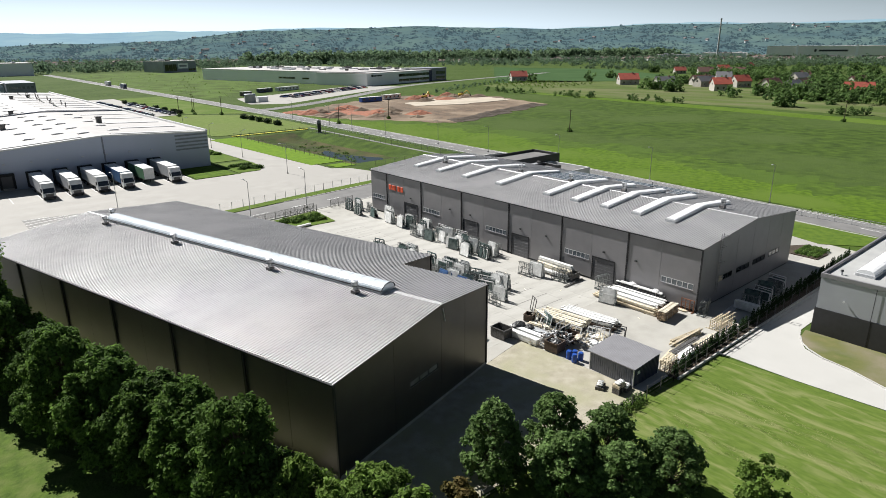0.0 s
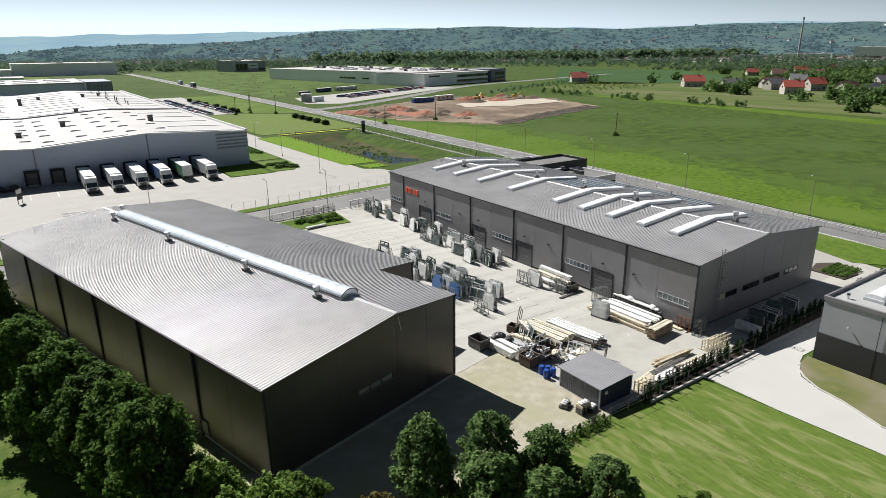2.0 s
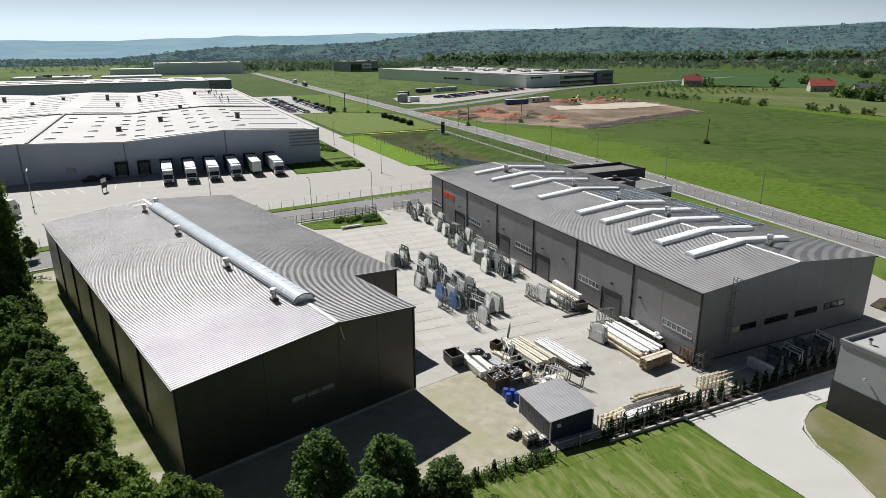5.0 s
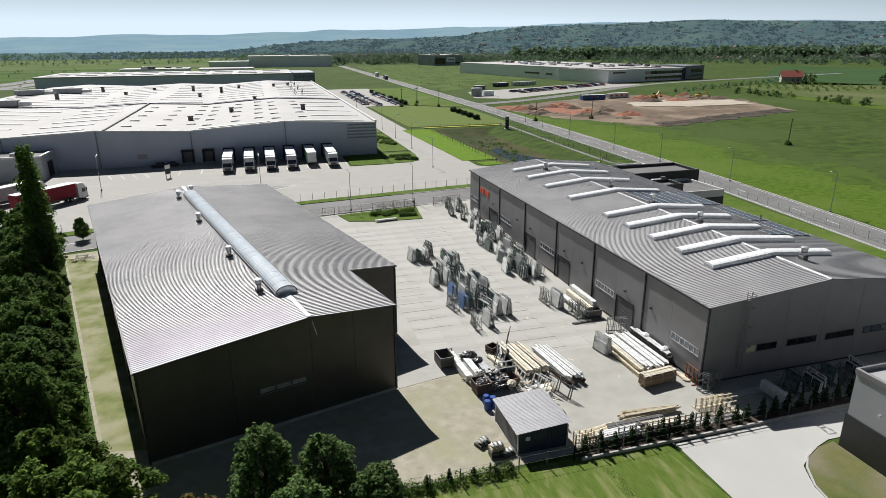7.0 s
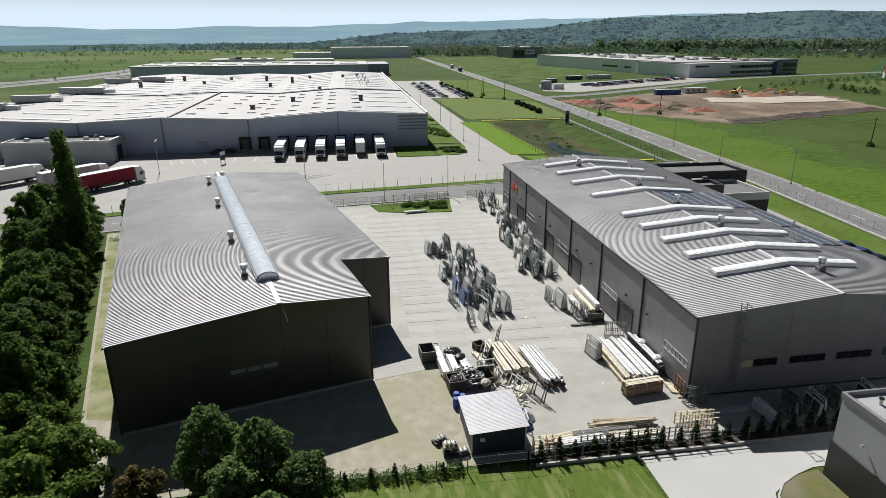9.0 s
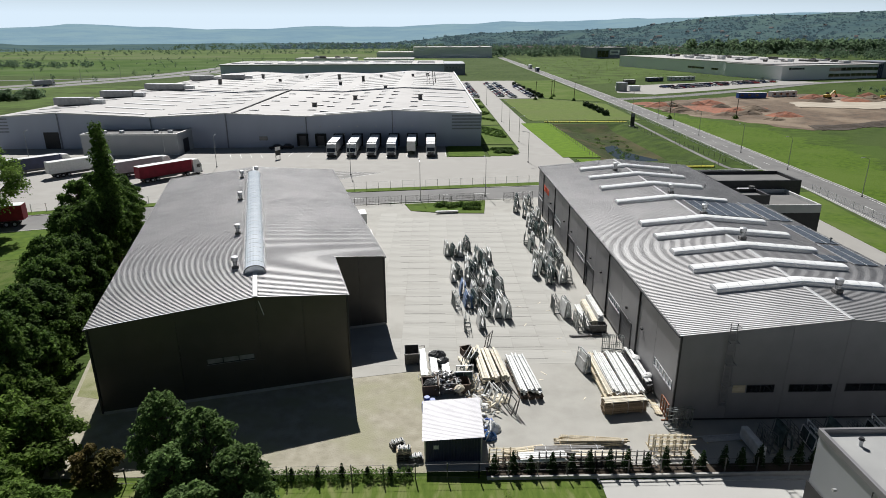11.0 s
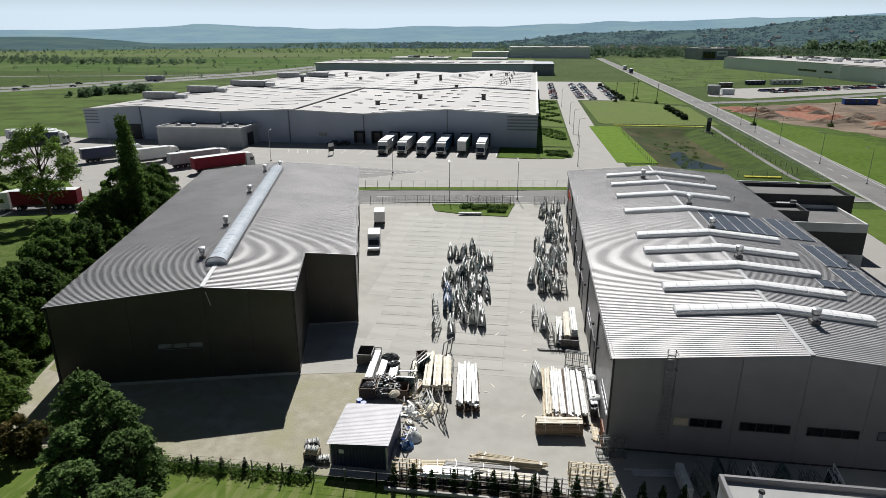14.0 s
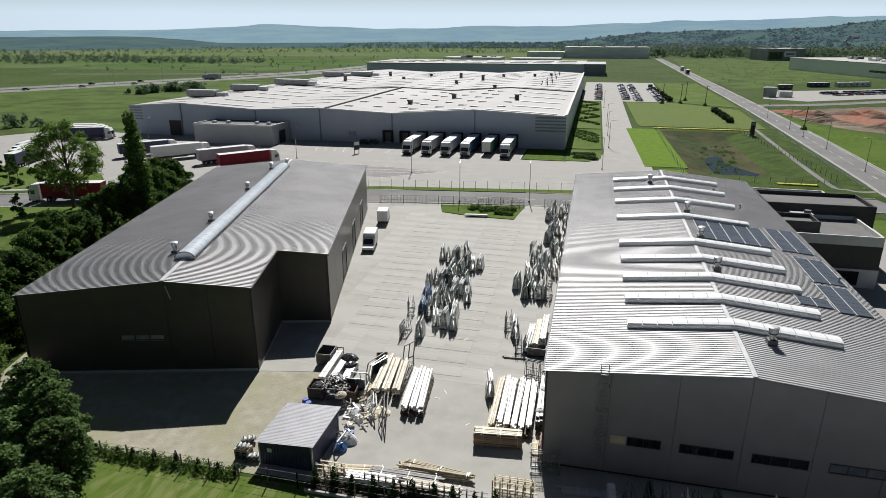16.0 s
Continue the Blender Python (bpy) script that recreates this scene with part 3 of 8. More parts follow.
slab("lawn", [(44.2, 108.6), (45.6, 103.6), (52, 101.8), (59.6, 101.4), (60.6, 111.0)], -0.2, 0.16, LAWN, "small fenced lawn in the yard", "lawn")
slab("lawn", [(-60, 60), (-8, 80), (-3, 98.6), (-45, 85.5), (-75, 77)], -0.2, 0.06, LAWN, "shaded lawn behind the trees", "lawn")
slab("planting_bed", [(103, 31.2), (107, 31), (110, 35), (107, 37), (103.2, 36)], -0.2, 0.2, DARKSOIL, "low planted bed at the factory corner", "flower bed")
slab("building_site", rough([(150, 300), (158, 252), (184, 206), (283, 236), (305, 300), (264, 350), (200, 328)], 4, 5), -0.3, 0.04, SOIL, "dug-up brown earth of a building site", "building site")
slab("clay_patch", rough([(154, 296), (160, 262), (178, 250), (196, 262), (188, 286), (170, 300)], 3, 6), -0.3, 0.07, REDSOIL, "torn patch of red clay on the building site", "clay")
slab("sand_pad", rough([(222, 280), (250, 270), (290, 273), (296, 296), (262, 312), (228, 300)], 3, 4), -0.3, 0.25, SAND, "levelled pale sand pad on the building site", "sand")
slab("topsoil_bank", rough([(188, 204), (283, 236), (280, 247), (190, 218)], 1.5, 4), -0.3, 0.12, DARKSOIL, "long strip of dark topsoil", "soil bank")
slab("car_lot", [(160, 362), (178, 350), (330, 440), (300, 470), (172, 410)], -0.3, 0.05, PAVING, "pale parking lot on the wasteland", "car park")
def ragged_edge(path, inner, amp, shift=0.0):
    """A strip whose outer side wanders east and west while the side along the road stays smooth."""
    out = []
    for (x0, y0), (x1, y1) in zip(path, path[1:]):
        m_ = int((y1 - y0) / 0.8)
        for k in range(m_):
            x, y = x0 + (x1 - x0) * k / m_, y0 + (y1 - y0) * k / m_
            out.append((max(x + shift + amp * (noise.noise((x * 0.05, y * 0.08, 3)) + 0.6 * noise.noise((x * 0.2, y * 0.35, 5)) + 0.4 * noise.noise((x, y * 1.1, 7))), 147.5), y))
    return out + inner


OUTER, INNER = [(138, 20), (152, 40), (166, 110), (172, 200), (154, 255), (150, 280)], [(147, 280), (143.6, 200), (140.8, 120), (135.6, 40), (134.5, 20)]
slab("meadow_edge", ragged_edge(OUTER, INNER, 9, 14), -0.2, 0.010, mat("lush_meadow", (0.074, 0.120, 0.016), (0.042, 0.072, 0.012), 0.3, 0.95, bump=1.0, bscale=1.8, c3=(0.064, 0.104, 0.018), c3scale=0.04, spec=0.1), "lush green grass beyond the road", "meadow")
slab("meadow_edge", ragged_edge(OUTER, INNER, 8), -0.2, 0.018, BRIGHT, "bright lush grass beside the road", "meadow")
slab("pond", rough([(104, 155), (113, 157), (117, 162), (113, 170), (110, 178), (108, 190), (105, 186), (105, 176), (102, 168)], 1.2, 2.6), -2.6, -2.0, WATER, "still dark water in the basin reflecting the sky", "pond", "structure")

bm = bmesh.new()
for a, b in zip([(73.0, 22.35), (71.4, 21.6), (70.25, 20.5), (69.1, 18.6), (68.5, 16), (66.9, 12.2)], [(71.4, 21.6), (70.25, 20.5), (69.1, 18.6), (68.5, 16), (66.9, 12.2), (66.4, -10)]):
    beam(bm, (*a, 0.1), (*b, 0.1), 0.14, 0.12)
tagged(part("kerb", bm, KERB), "pale kerb round the dry grass bed", "kerb", "", "structure")
# painted lines in the truck yard
bm = bmesh.new()
for k in range(9):
    x = 9.4 + 5.55 * k
    box(bm, x - 0.07, 161.5, 0.03, x + 0.07, 170.0, 0.051)
for k in range(6):
    beam(bm, (14.0, 132 + 2.3 * k, 0.053), (36.5 - 3.6 * k, 139.7 + 0.7 * k - 2.2 * 0, 0.053), 0.16, 0.012)
beam(bm, (24.5, 130.0, 0.053), (37.8, 139.8, 0.053), 0.2, 0.012)
for k in range(4):
    beam(bm, (-6 + 2.9 * k, 160.2, 0.047), (-8 + 2.9 * k, 166, 0.047), 0.14, 0.012)
tagged(part("bay_lines", bm, PAINT), "white painted bay lines before the docks", "markings", "", "structure")

# separate concrete slabs with open joints, toned one by one, and dark bay lines
slabs = thing("slab_field", "field of pale concrete slabs with open joints", "paving", None, "", "structure")
shared = {}
for i in range(10):
    for j in range(19):
        x0, y0 = 40.0 + 3.05 * i, 44.0 + 3.05 * j
        if x0 < 44.9 - 0.268 * (y0 - 53.4) and y0 > 50 or x0 < 42.0 and y0 <= 53 or (x0 > 42.5 and x0 < 61 and y0 > 98) or x0 + 3.05 > 70.3:
            continue
        if "slab" not in shared:
            shared["slab"] = mesh_of("slab", boxes((0.02, 0.02, 0.0, 3.03, 3.03, 0.03), r=0.008), SLABS)
        part("slab", shared["slab"], None, slabs).location = (x0, y0, 0.026)
bm = bmesh.new()
for k in range(20):
    box(bm, 55.3, 45 + 2.6 * k, 0.05, 61.6, 45.12 + 2.6 * k, 0.0595)
    if k > 2:
        x = 46.2 - 0.18 * max(0, k - 4)
        box(bm, x, 46.1 + 2.6 * k, 0.05, x + 4.9, 46.22 + 2.6 * k, 0.0595)
tagged(part("bay_lines", bm, mat("joint_tar", (0.17, 0.165, 0.155), (0.25, 0.24, 0.225), 1.5, 0.9)), "dark worn bay lines across the yard", "markings", "", "structure")

# ---- halls ----
def ribbed_slope(x0, z0, x1, z1, y0, y1, pitch=0.33, h=0.060, t=0.12):
    """Trapezoidal roof sheet: ribs run from eave (x0, z0) to ridge (x1, z1)."""
    bm = bmesh.new()
    n = int((y1 - y0) / pitch)
    p = (y1 - y0) / n
    prof = []
    for i in range(n):
        y = y0 + i * p
        prof += [(y, 0), (y + 0.5 * p, 0), (y + 0.62 * p, h), (y + 0.88 * p, h)]
    prof.append((y1, 0))
    a = [bm.verts.new((x0, y, z0 + d)) for y, d in prof]
    b = [bm.verts.new((x1, y, z1 + d)) for y, d in prof]
    for i in range(len(prof) - 1):
        bm.faces.new((a[i], b[i], b[i + 1], a[i + 1]))
    for e, z, x in ((a, z0, x0), (b, z1, x1)):
        low = [bm.verts.new((x, y, z - t)) for y in (y0, y1)]
        bm.faces.new((low[0], *e, low[1]))
    return bm


def panel_wall(parent, material, x, y, length, height, turn, widths, openings=(), top=None, base=0.35):
    """Upright sandwich panels with open joints on a wall that starts at (x, y) and runs along turn degrees; the outside is on its right."""
    m = pose(x, y, 0, 0, 0, turn)
    s = 0.0
    for w in widths:
        z1 = min(top(s), top(s + w)) if top else height
        spans = [(s, s + w)]
        cuts = [o for o in openings if s - 0.01 <= o[0] and o[1] <= s + w + 0.01]
        bm = bmesh.new()
        at = s + 0.015
        for c0, c1, cz0, cz1 in sorted(cuts):
            if c0 > at:
                wall_piece(bm, at, c0, base, top, height)
            if cz0 > base:
                box(bm, c0, -0.10, base, c1, 0, cz0)
            wall_piece(bm, c0, c1, cz1, top, height)
            at = c1
        if s + w - 0.015 > at:
            wall_piece(bm, at, s + w - 0.015, base, top, height)
        bmesh.ops.remove_doubles(bm, verts=bm.verts[:], dist=1e-4)
        ob = part("wall_panel", bm, material, parent)
        ob.matrix_local = m
        s += w


def wall_piece(bm, s0, s1, z0, top, height):
    a, b = (top(s0), top(s1)) if top else (height, height)
    v = [bm.verts.new(p) for y in (-0.10, 0.0) for p in ((s0, y, z0), (s1, y, z0), (s1, y, b), (s0, y, a))]
    for f in ((0, 1, 2, 3), (7, 6, 5, 4), (0, 4, 5, 1), (1, 5, 6, 2), (2, 6, 7, 3), (3, 7, 4, 0)):
        bm.faces.new([v[i] for i in f])


def prism(pts, z0):
    """Solid core of a hall: pts are (x, y, eave height) corners in order."""
    bm = bmesh.new()
    low = [bm.verts.new((x, y, z0)) for x, y, z in pts]
    up = [bm.verts.new((x, y, z)) for x, y, z in pts]
    for i in range(len(pts)):
        j = (i + 1) % len(pts)
        bm.faces.new((low[i], low[j], up[j], up[i]))
    return bm


def roof_vent(m, label):
    """A galvanised roof fan with a square curb, a neck and a flared cowl."""
    v = thing("roof_vent", label, "roof vent", m, "roof vents")
    part("curb", boxes((-0.42, -0.42, -0.35, 0.42, 0.42, 0.12), r=0.03), STEEL_DARK, v)
    bm = bmesh.new()
    tube(bm, (0, 0, 0.1), (0, 0, 0.85), 0.27, 0.27, 14)
    part("neck", bm, ZINC, v)
    bm = bmesh.new()
    tube(bm, (0, 0, 0.62), (0, 0, 0.68), 0.36, 0.36, 14)
    part("collar", bm, STEEL_DARK, v)
    bm = bmesh.new()
    tube(bm, (0, 0, 0.78), (0, 0, 1.28), 0.41, 0.45, 16)
    part("cowl", bm, ZINC, v)
    bm = bmesh.new()
    tube(bm, (0, 0, 1.28), (0, 0, 1.36), 0.47, 0.30, 16)
    part("cap", bm, STEEL, v)
    return v


def window_strip(parent, m, w, h, n, glass, frame_mat=None):
    """A row of n panes in a dark frame; the outside is -y, the sill at z 0."""
    win = part("window", boxes((0, -0.05, 0, w, 0.0, 0.06), (0, -0.05, h - 0.06, w, 0, h), *[(max(0, w * i / n - 0.04), -0.05, 0.06, min(w, w * i / n + 0.04), 0, h - 0.06) for i in range(n + 1)]), frame_mat or TRIM_DARK, parent)
    win.matrix_local = m
    for i in range(n):
        part("pane", boxes((w * i / n + 0.04, -0.01, 0.06, w * (i + 1) / n - 0.04, 0.02, h - 0.06)), glass, win)
    part("sill", boxes((-0.05, -0.1, -0.04, w + 0.05, 0.0, 0.0)), WALL_GREY, win)
    return win


def sectional_gate(parent, m, w, h):
    g = part("gate", boxes((-0.12, -0.13, 0, 0, 0, h + 0.12), (w, -0.13, 0, w + 0.12, 0, h + 0.12), (0, -0.13, h, w, 0, h + 0.12)), TRIM_DARK, parent)
    g.matrix_local = m
    for k in range(7):
        part("gate_panel", boxes((0, -0.05, h * k / 7 + 0.012, w, 0.0, h * (k + 1) / 7), r=0.012), GATE_GREY, g)
    part("canopy", boxes((-0.05, -0.2, h + 0.13, w + 0.05, 0, h + 0.17)), TRIM_DARK, g)
    return g


# dark hall with a notch in its corner
HALL_A = pose(20.1, 36.0, 0, 0, 0, 15.0)
WA, NA, LA, RA, EA, HA = 27.7, 22.05, 61.0, 13.9, 8.55, 9.85


def za(u):
    return EA + (HA - EA) * (1 - abs(u - RA) / RA)


hall = thing("dark_storage_hall", "long charcoal metal storage hall with a low grey gable roof", "hall", HALL_A)
NV = 11.0
part("wall", prism([(0.1, 0.1, za(0) - 0.2), (RA, 0.1, HA - 0.2), (NA - 0.1, 0.1, za(NA) - 0.2), (NA - 0.1, NV + 0.1, za(NA) - 0.2), (WA - 0.1, NV + 0.1, za(WA) - 0.2), (WA - 0.1, LA - 0.1, za(WA) - 0.2), (RA, LA - 0.1, HA - 0.2), (0.1, LA - 0.1, za(0) - 0.2)], 0.0), TRIM_DARK, hall)
panel_wall(hall, WALL_DARK, 0, LA, LA, EA, -90, [5.25, 5.25] + [5.05] * 10)
panel_wall(hall, WALL_DARK, 0, 0, NA, EA, 0, [6.95, 6.95, 4.075, 4.075], top=lambda s: za(s) - 0.1, openings=[(9.1, 13.3, 3.6, 4.2)])
panel_wall(hall, WALL_DARK, NA, 0, NV, EA, 90, [5.5, 5.5], top=lambda s: za(NA) - 0.1)
panel_wall(hall, WALL_DARK, NA, NV, WA - NA, EA, 0, [2.825, 2.825], top=lambda s: za(NA + s) - 0.1)
panel_wall(hall, WALL_DARK, WA, NV, LA - NV, EA, 90, [6.0375] * 7 + [7.7375], openings=[(g[0] + 0.1, g[1] - 0.1, g[2], g[3]) for g in [(12.2, 16.4, 0, 4.4), (24.3, 28.0, 0, 4.4), (36.4, 40.4, 0, 4.4)]])
panel_wall(hall, WALL_DARK, WA, LA, WA, EA, 180, [6.9, 6.9, 6.95, 6.95], top=lambda s: za(WA - s) - 0.1)
for g0, g1 in ((12.3, 16.3), (24.4, 27.9), (36.5, 40.3)):
    sectional_gate(hall, pose(WA + 0.02, NV + g0, 0, 0, 0, 90), g1 - g0, 4.4)
window_strip(hall, pose(9.1, -0.02, 3.6), 4.2, 0.6, 3, GLASS_REFLECT)
part("roof", ribbed_slope(-0.25, EA, RA, HA, -0.2, LA + 0.2), ROOF, hall, "light grey ribbed roof sheet")
part("roof", ribbed_slope(NA + 0.2, za(NA), RA, HA, -0.2, NV - 0.15), ROOF, hall)
part("roof", ribbed_slope(WA + 0.25, za(WA), RA, HA, NV - 0.15, LA + 0.2), ROOF, hall)
part("ridge_cap", boxes((RA - 0.22, -0.22, HA - 0.02, RA + 0.22, LA + 0.22, HA + 0.07), r=0.03), TRIM_LIGHT, hall)
for a, b in (((-0.28, -0.25), (-0.28, LA + 0.25)), ((WA + 0.28, NV - 0.2), (WA + 0.28, LA + 0.25)), ((NA + 0.25, -0.25), (NA + 0.25, NV - 0.2))):
    part("gutter", beams(0.14, ((*a, za(a[0]) - 0.1), (*b, za(b[0]) - 0.1))), TRIM_DARK, hall)
for k in range(1, 6):
    part("downpipe", beams(0.26, ((-0.1, k * 10.1, 0.2), (-0.1, k * 10.1, EA - 0.1))), BLACK, hall, "black downpipe and bay joint")
for x, y in ((NA + 0.1, -0.1), (-0.1, -0.1), (WA + 0.1, NV - 0.1)):
    part("corner_trim", beams(0.16, ((x, y, 0.2), (x, y, za(min(x, WA)) - 0.15))), TRIM_DARK, hall)
part("plinth", prism([(-0.06, -0.12, 0.35), (NA + 0.12, -0.12, 0.35), (NA + 0.12, NV - 0.12, 0.35), (WA + 0.12, NV - 0.12, 0.35), (WA + 0.12, LA + 0.1, 0.35), (-0.06, LA + 0.1, 0.35)], 0), KERB, hall, "pale concrete plinth")
part("conduit", beams(0.06, ((RA + 0.6, -0.14, HA - 1.9), (RA + 0.25, -0.14, HA - 0.5))), TRIM_LIGHT, hall, "pale cable conduit")
part("meter_box", boxes((-0.22, 9.0, 0.5, -0.1, 9.9, 1.9), r=0.02), GATE_GREY, hall, "grey meter box")
# vaulted ridge light in bowed panes
vault = thing("vaulted_rooflight", "long vaulted translucent rooflight along the grey ridge", "rooflight", HALL_A)
bm = bmesh.new()
box(bm, RA - 1.05, 6.0, HA - 0.15, RA + 1.05, 54.2, HA + 0.18)
part("curb", bm, STEEL, vault)
arc = [(RA - 1.0 * math.cos(a), HA + 0.18 + 0.62 * math.sin(a)) for a in [math.pi * i / 10 for i in range(11)]]
for k in range(32):
    y0, y1 = 6.05 + k * 1.503, 6.05 + (k + 1) * 1.503 - 0.012
    bm = bmesh.new()
    e0, e1 = [bm.verts.new((x, y0, z)) for x, z in arc], [bm.verts.new((x, y1, z)) for x, z in arc]
    for i in range(10):
        bm.faces.new((e0[i], e0[i + 1], e1[i + 1], e1[i]))
    bm.faces.new(e0)
    bm.faces.new(e1[::-1])
    part("pane", bm, ARCHLIGHT, vault)
    part("glazing_bar", beams(0.04, *[((arc[i][0], y1 + 0.006, arc[i][1] + 0.005), (arc[i + 1][0], y1 + 0.006, arc[i + 1][1] + 0.005)) for i in range(10)], h=0.03), TRIM_LIGHT, vault)
part("edge_rail", beams(0.09, ((RA - 1.06, 6.0, HA + 0.2), (RA - 1.06, 54.2, HA + 0.2)), ((RA + 1.06, 6.0, HA + 0.2), (RA + 1.06, 54.2, HA + 0.2))), TRIM_DARK, vault, "dark edge rail")
part("end_frame", beams(0.08, *[((arc[i][0], 5.98, arc[i][1]), (arc[i + 1][0], 5.98, arc[i + 1][1])) for i in range(10)]), TRIM_DARK, vault, "dark end frame")
for v_ in (8.5, 20.5, 37.5, 53.0):
    roof_vent(HALL_A @ pose(RA - 1.9, v_, HA + 0.05) @ Matrix.Diagonal((0.78, 0.78, 0.78, 1)), "galvanised roof fan beside the ridge light")
roof_vent(HALL_A @ pose(RA + 0.4, 55.3, HA + 0.2) @ Matrix.Diagonal((0.78, 0.78, 0.78, 1)), "galvanised roof fan at the end of the ridge light")

# long workshop hall with cross rooflights
BX0, BX1, BY0, BY1, BXR, BE, BR = 70.4, 98.0, 33.7, 104.3, 84.4, 8.45, 9.75


def zb(x):
    return BR - (BR - BE) * abs(x - BXR) / 14.0


shop = thing("workshop_hall", "long graphite metal workshop hall with a grey ribbed roof", "hall")
part("wall", prism([(BX0 + 0.1, BY0 + 0.1, BE - 0.2), (BXR, BY0 + 0.1, BR - 0.2), (BX1 - 0.1, BY0 + 0.1, BE - 0.2), (BX1 - 0.1, BY1 - 0.1, BE - 0.2), (BXR, BY1 - 0.1, BR - 0.2), (BX0 + 0.1, BY1 - 0.1, BE - 0.2)], 0), TRIM_DARK, shop)
B_GATES = [(45.8, 49.4), (61.5, 65.0), (72.9, 76.5), (89.3, 93.2)]
B_WINS = [(34.3, 38.7, 3), (50.0, 54.4, 3), (66.3, 71.0, 3), (82.8, 87.6, 3), (99.6, 103.8, 3)]
marks = [33.7, 39.0, 43.9, 49.7, 55.1, 61.0, 65.8, 71.6, 77.0, 82.3, 88.1, 93.4, 98.9, 104.3]
openings = [(BY1 - b, BY1 - a, 0.0, 3.5) for a, b in B_GATES] + [(BY1 - b, BY1 - a, 2.85, 3.65) for a, b, n in B_WINS]
panel_wall(shop, WALL_GREY, BX0, BY1, BY1 - BY0, BE, -90, [b - a for a, b in zip(marks, marks[1:])][::-1], openings=openings)
panel_wall(shop, WALL_GREY, BX0, BY0, BX1 - BX0, BE, 0, [4.6, 4.7, 4.7, 4.6, 4.5, 4.5], top=lambda s: zb(BX0 + s) - 0.1)
panel_wall(shop, WALL_GREY, BX1, BY0, BY1 - BY0, BE, 90, [7.06] * 10)
panel_wall(shop, WALL_GREY, BX1, BY1, BX1 - BX0, BE, 180, [6.8, 6.8, 7.0, 7.0], top=lambda s: zb(BX1 - s) - 0.1)
for a, b in B_GATES:
    sectional_gate(shop, pose(BX0 - 0.02, b, 0, 0, 0, -90), b - a, 3.5)
for y in (42.5, 47.6, 58.0, 63.2, 74.7, 80.0, 91.2):
    part("wall_lamp", boxes((BX0 - 0.32, y - 0.16, 4.55, BX0 - 0.1, y + 0.16, 4.75), r=0.03), BLACK, shop, "small black wall lamp")
for a, b, n in B_WINS:
    window_strip(shop, pose(BX0 - 0.08, b, 2.85, 0, 0, -90), b - a, 0.8, 2 * n, GLASS_PALE, STEEL)
for a, b, n in ((76.5, 78.9, 2), (80.2, 83.9, 3), (85.1, 88.8, 3)):
    window_strip(shop, pose(a, BY0 - 0.12, 2.9), b - a, 0.75, n, GLASS_DARK)
window_strip(shop, pose(90.1, BY0 - 0.12, 2.95), 3.5, 0.75, 3, GLASS_PALE)
part("wall_vent", boxes((75.3, BY0 - 0.13, 2.9, 76.4, BY0 - 0.1, 3.6)), TIMBER, shop, "yellowed panel beside the window")
for y in (43.9, 55.1, 65.8, 77.0, 88.1, 98.9):
    part("downpipe", beams(0.2, ((BX0 - 0.12, y, 0.1), (BX0 - 0.12, y, BE - 0.1))), BLACK, shop, "black downpipe")
part("corner_trim", beams(0.16, ((BX0 - 0.06, BY0 - 0.06, 0.1), (BX0 - 0.06, BY0 - 0.06, BE - 0.15))), TRIM_DARK, shop)
part("roof", ribbed_slope(BX0 - 0.25, zb(BX0 - 0.25), BXR, BR, BY0 - 0.2, BY1 + 0.2, h=0.048), ROOF, shop, "grey ribbed roof sheet")
part("roof", ribbed_slope(BX1 + 0.25, zb(BX1 + 0.25), BXR, BR, BY0 - 0.2, BY1 + 0.2, h=0.048), ROOF, shop)
part("ridge_cap", boxes((BXR - 0.18, BY0 - 0.22, BR - 0.02, BXR + 0.18, BY1 + 0.22, BR + 0.06), r=0.03), TRIM_LIGHT, shop)
for x in (BX0 - 0.3, BX1 + 0.3):
    part("gutter", beams(0.14, ((x, BY0 - 0.2, BE - 0.12), (x, BY1 + 0.2, BE - 0.12))), TRIM_DARK, shop)
# wall ladder with a cage
part("ladder", beams(0.06, ((74.2, BY0 - 0.35, 1.5), (74.2, BY0 - 0.35, 9.6)), ((74.75, BY0 - 0.35, 1.5), (74.75, BY0 - 0.35, 9.6)), *[((74.2, BY0 - 0.35, 1.7 + 0.35 * k), (74.75, BY0 - 0.35, 1.7 + 0.35 * k)) for k in range(22)],
     *[((74.1, BY0 - 0.35, z), (74.1, BY0 - 0.95, z)) for z in (4, 6, 8, 9.4)], *[((74.85, BY0 - 0.35, z), (74.85, BY0 - 0.95, z)) for z in (4, 6, 8, 9.4)], *[((74.1, BY0 - 0.95, z), (74.85, BY0 - 0.95, z)) for z in (4, 6, 8, 9.4)]), WALL_GREY, shop)
# orange lettering as plain shapes
for i, (w, h) in enumerate(((0.75, 1.0), (0.7, 1.0), (0.35, 1.0), (0.7, 1.0), (0.75, 1.0))):
    y = 98.2 - i * 0.95
    part("sign_letter", boxes((BX0 - 0.2, y - w, 5.3, BX0 - 0.1, y, 5.3 + h), r=0.03), ORANGE, shop, "orange sign letter as a plain block")


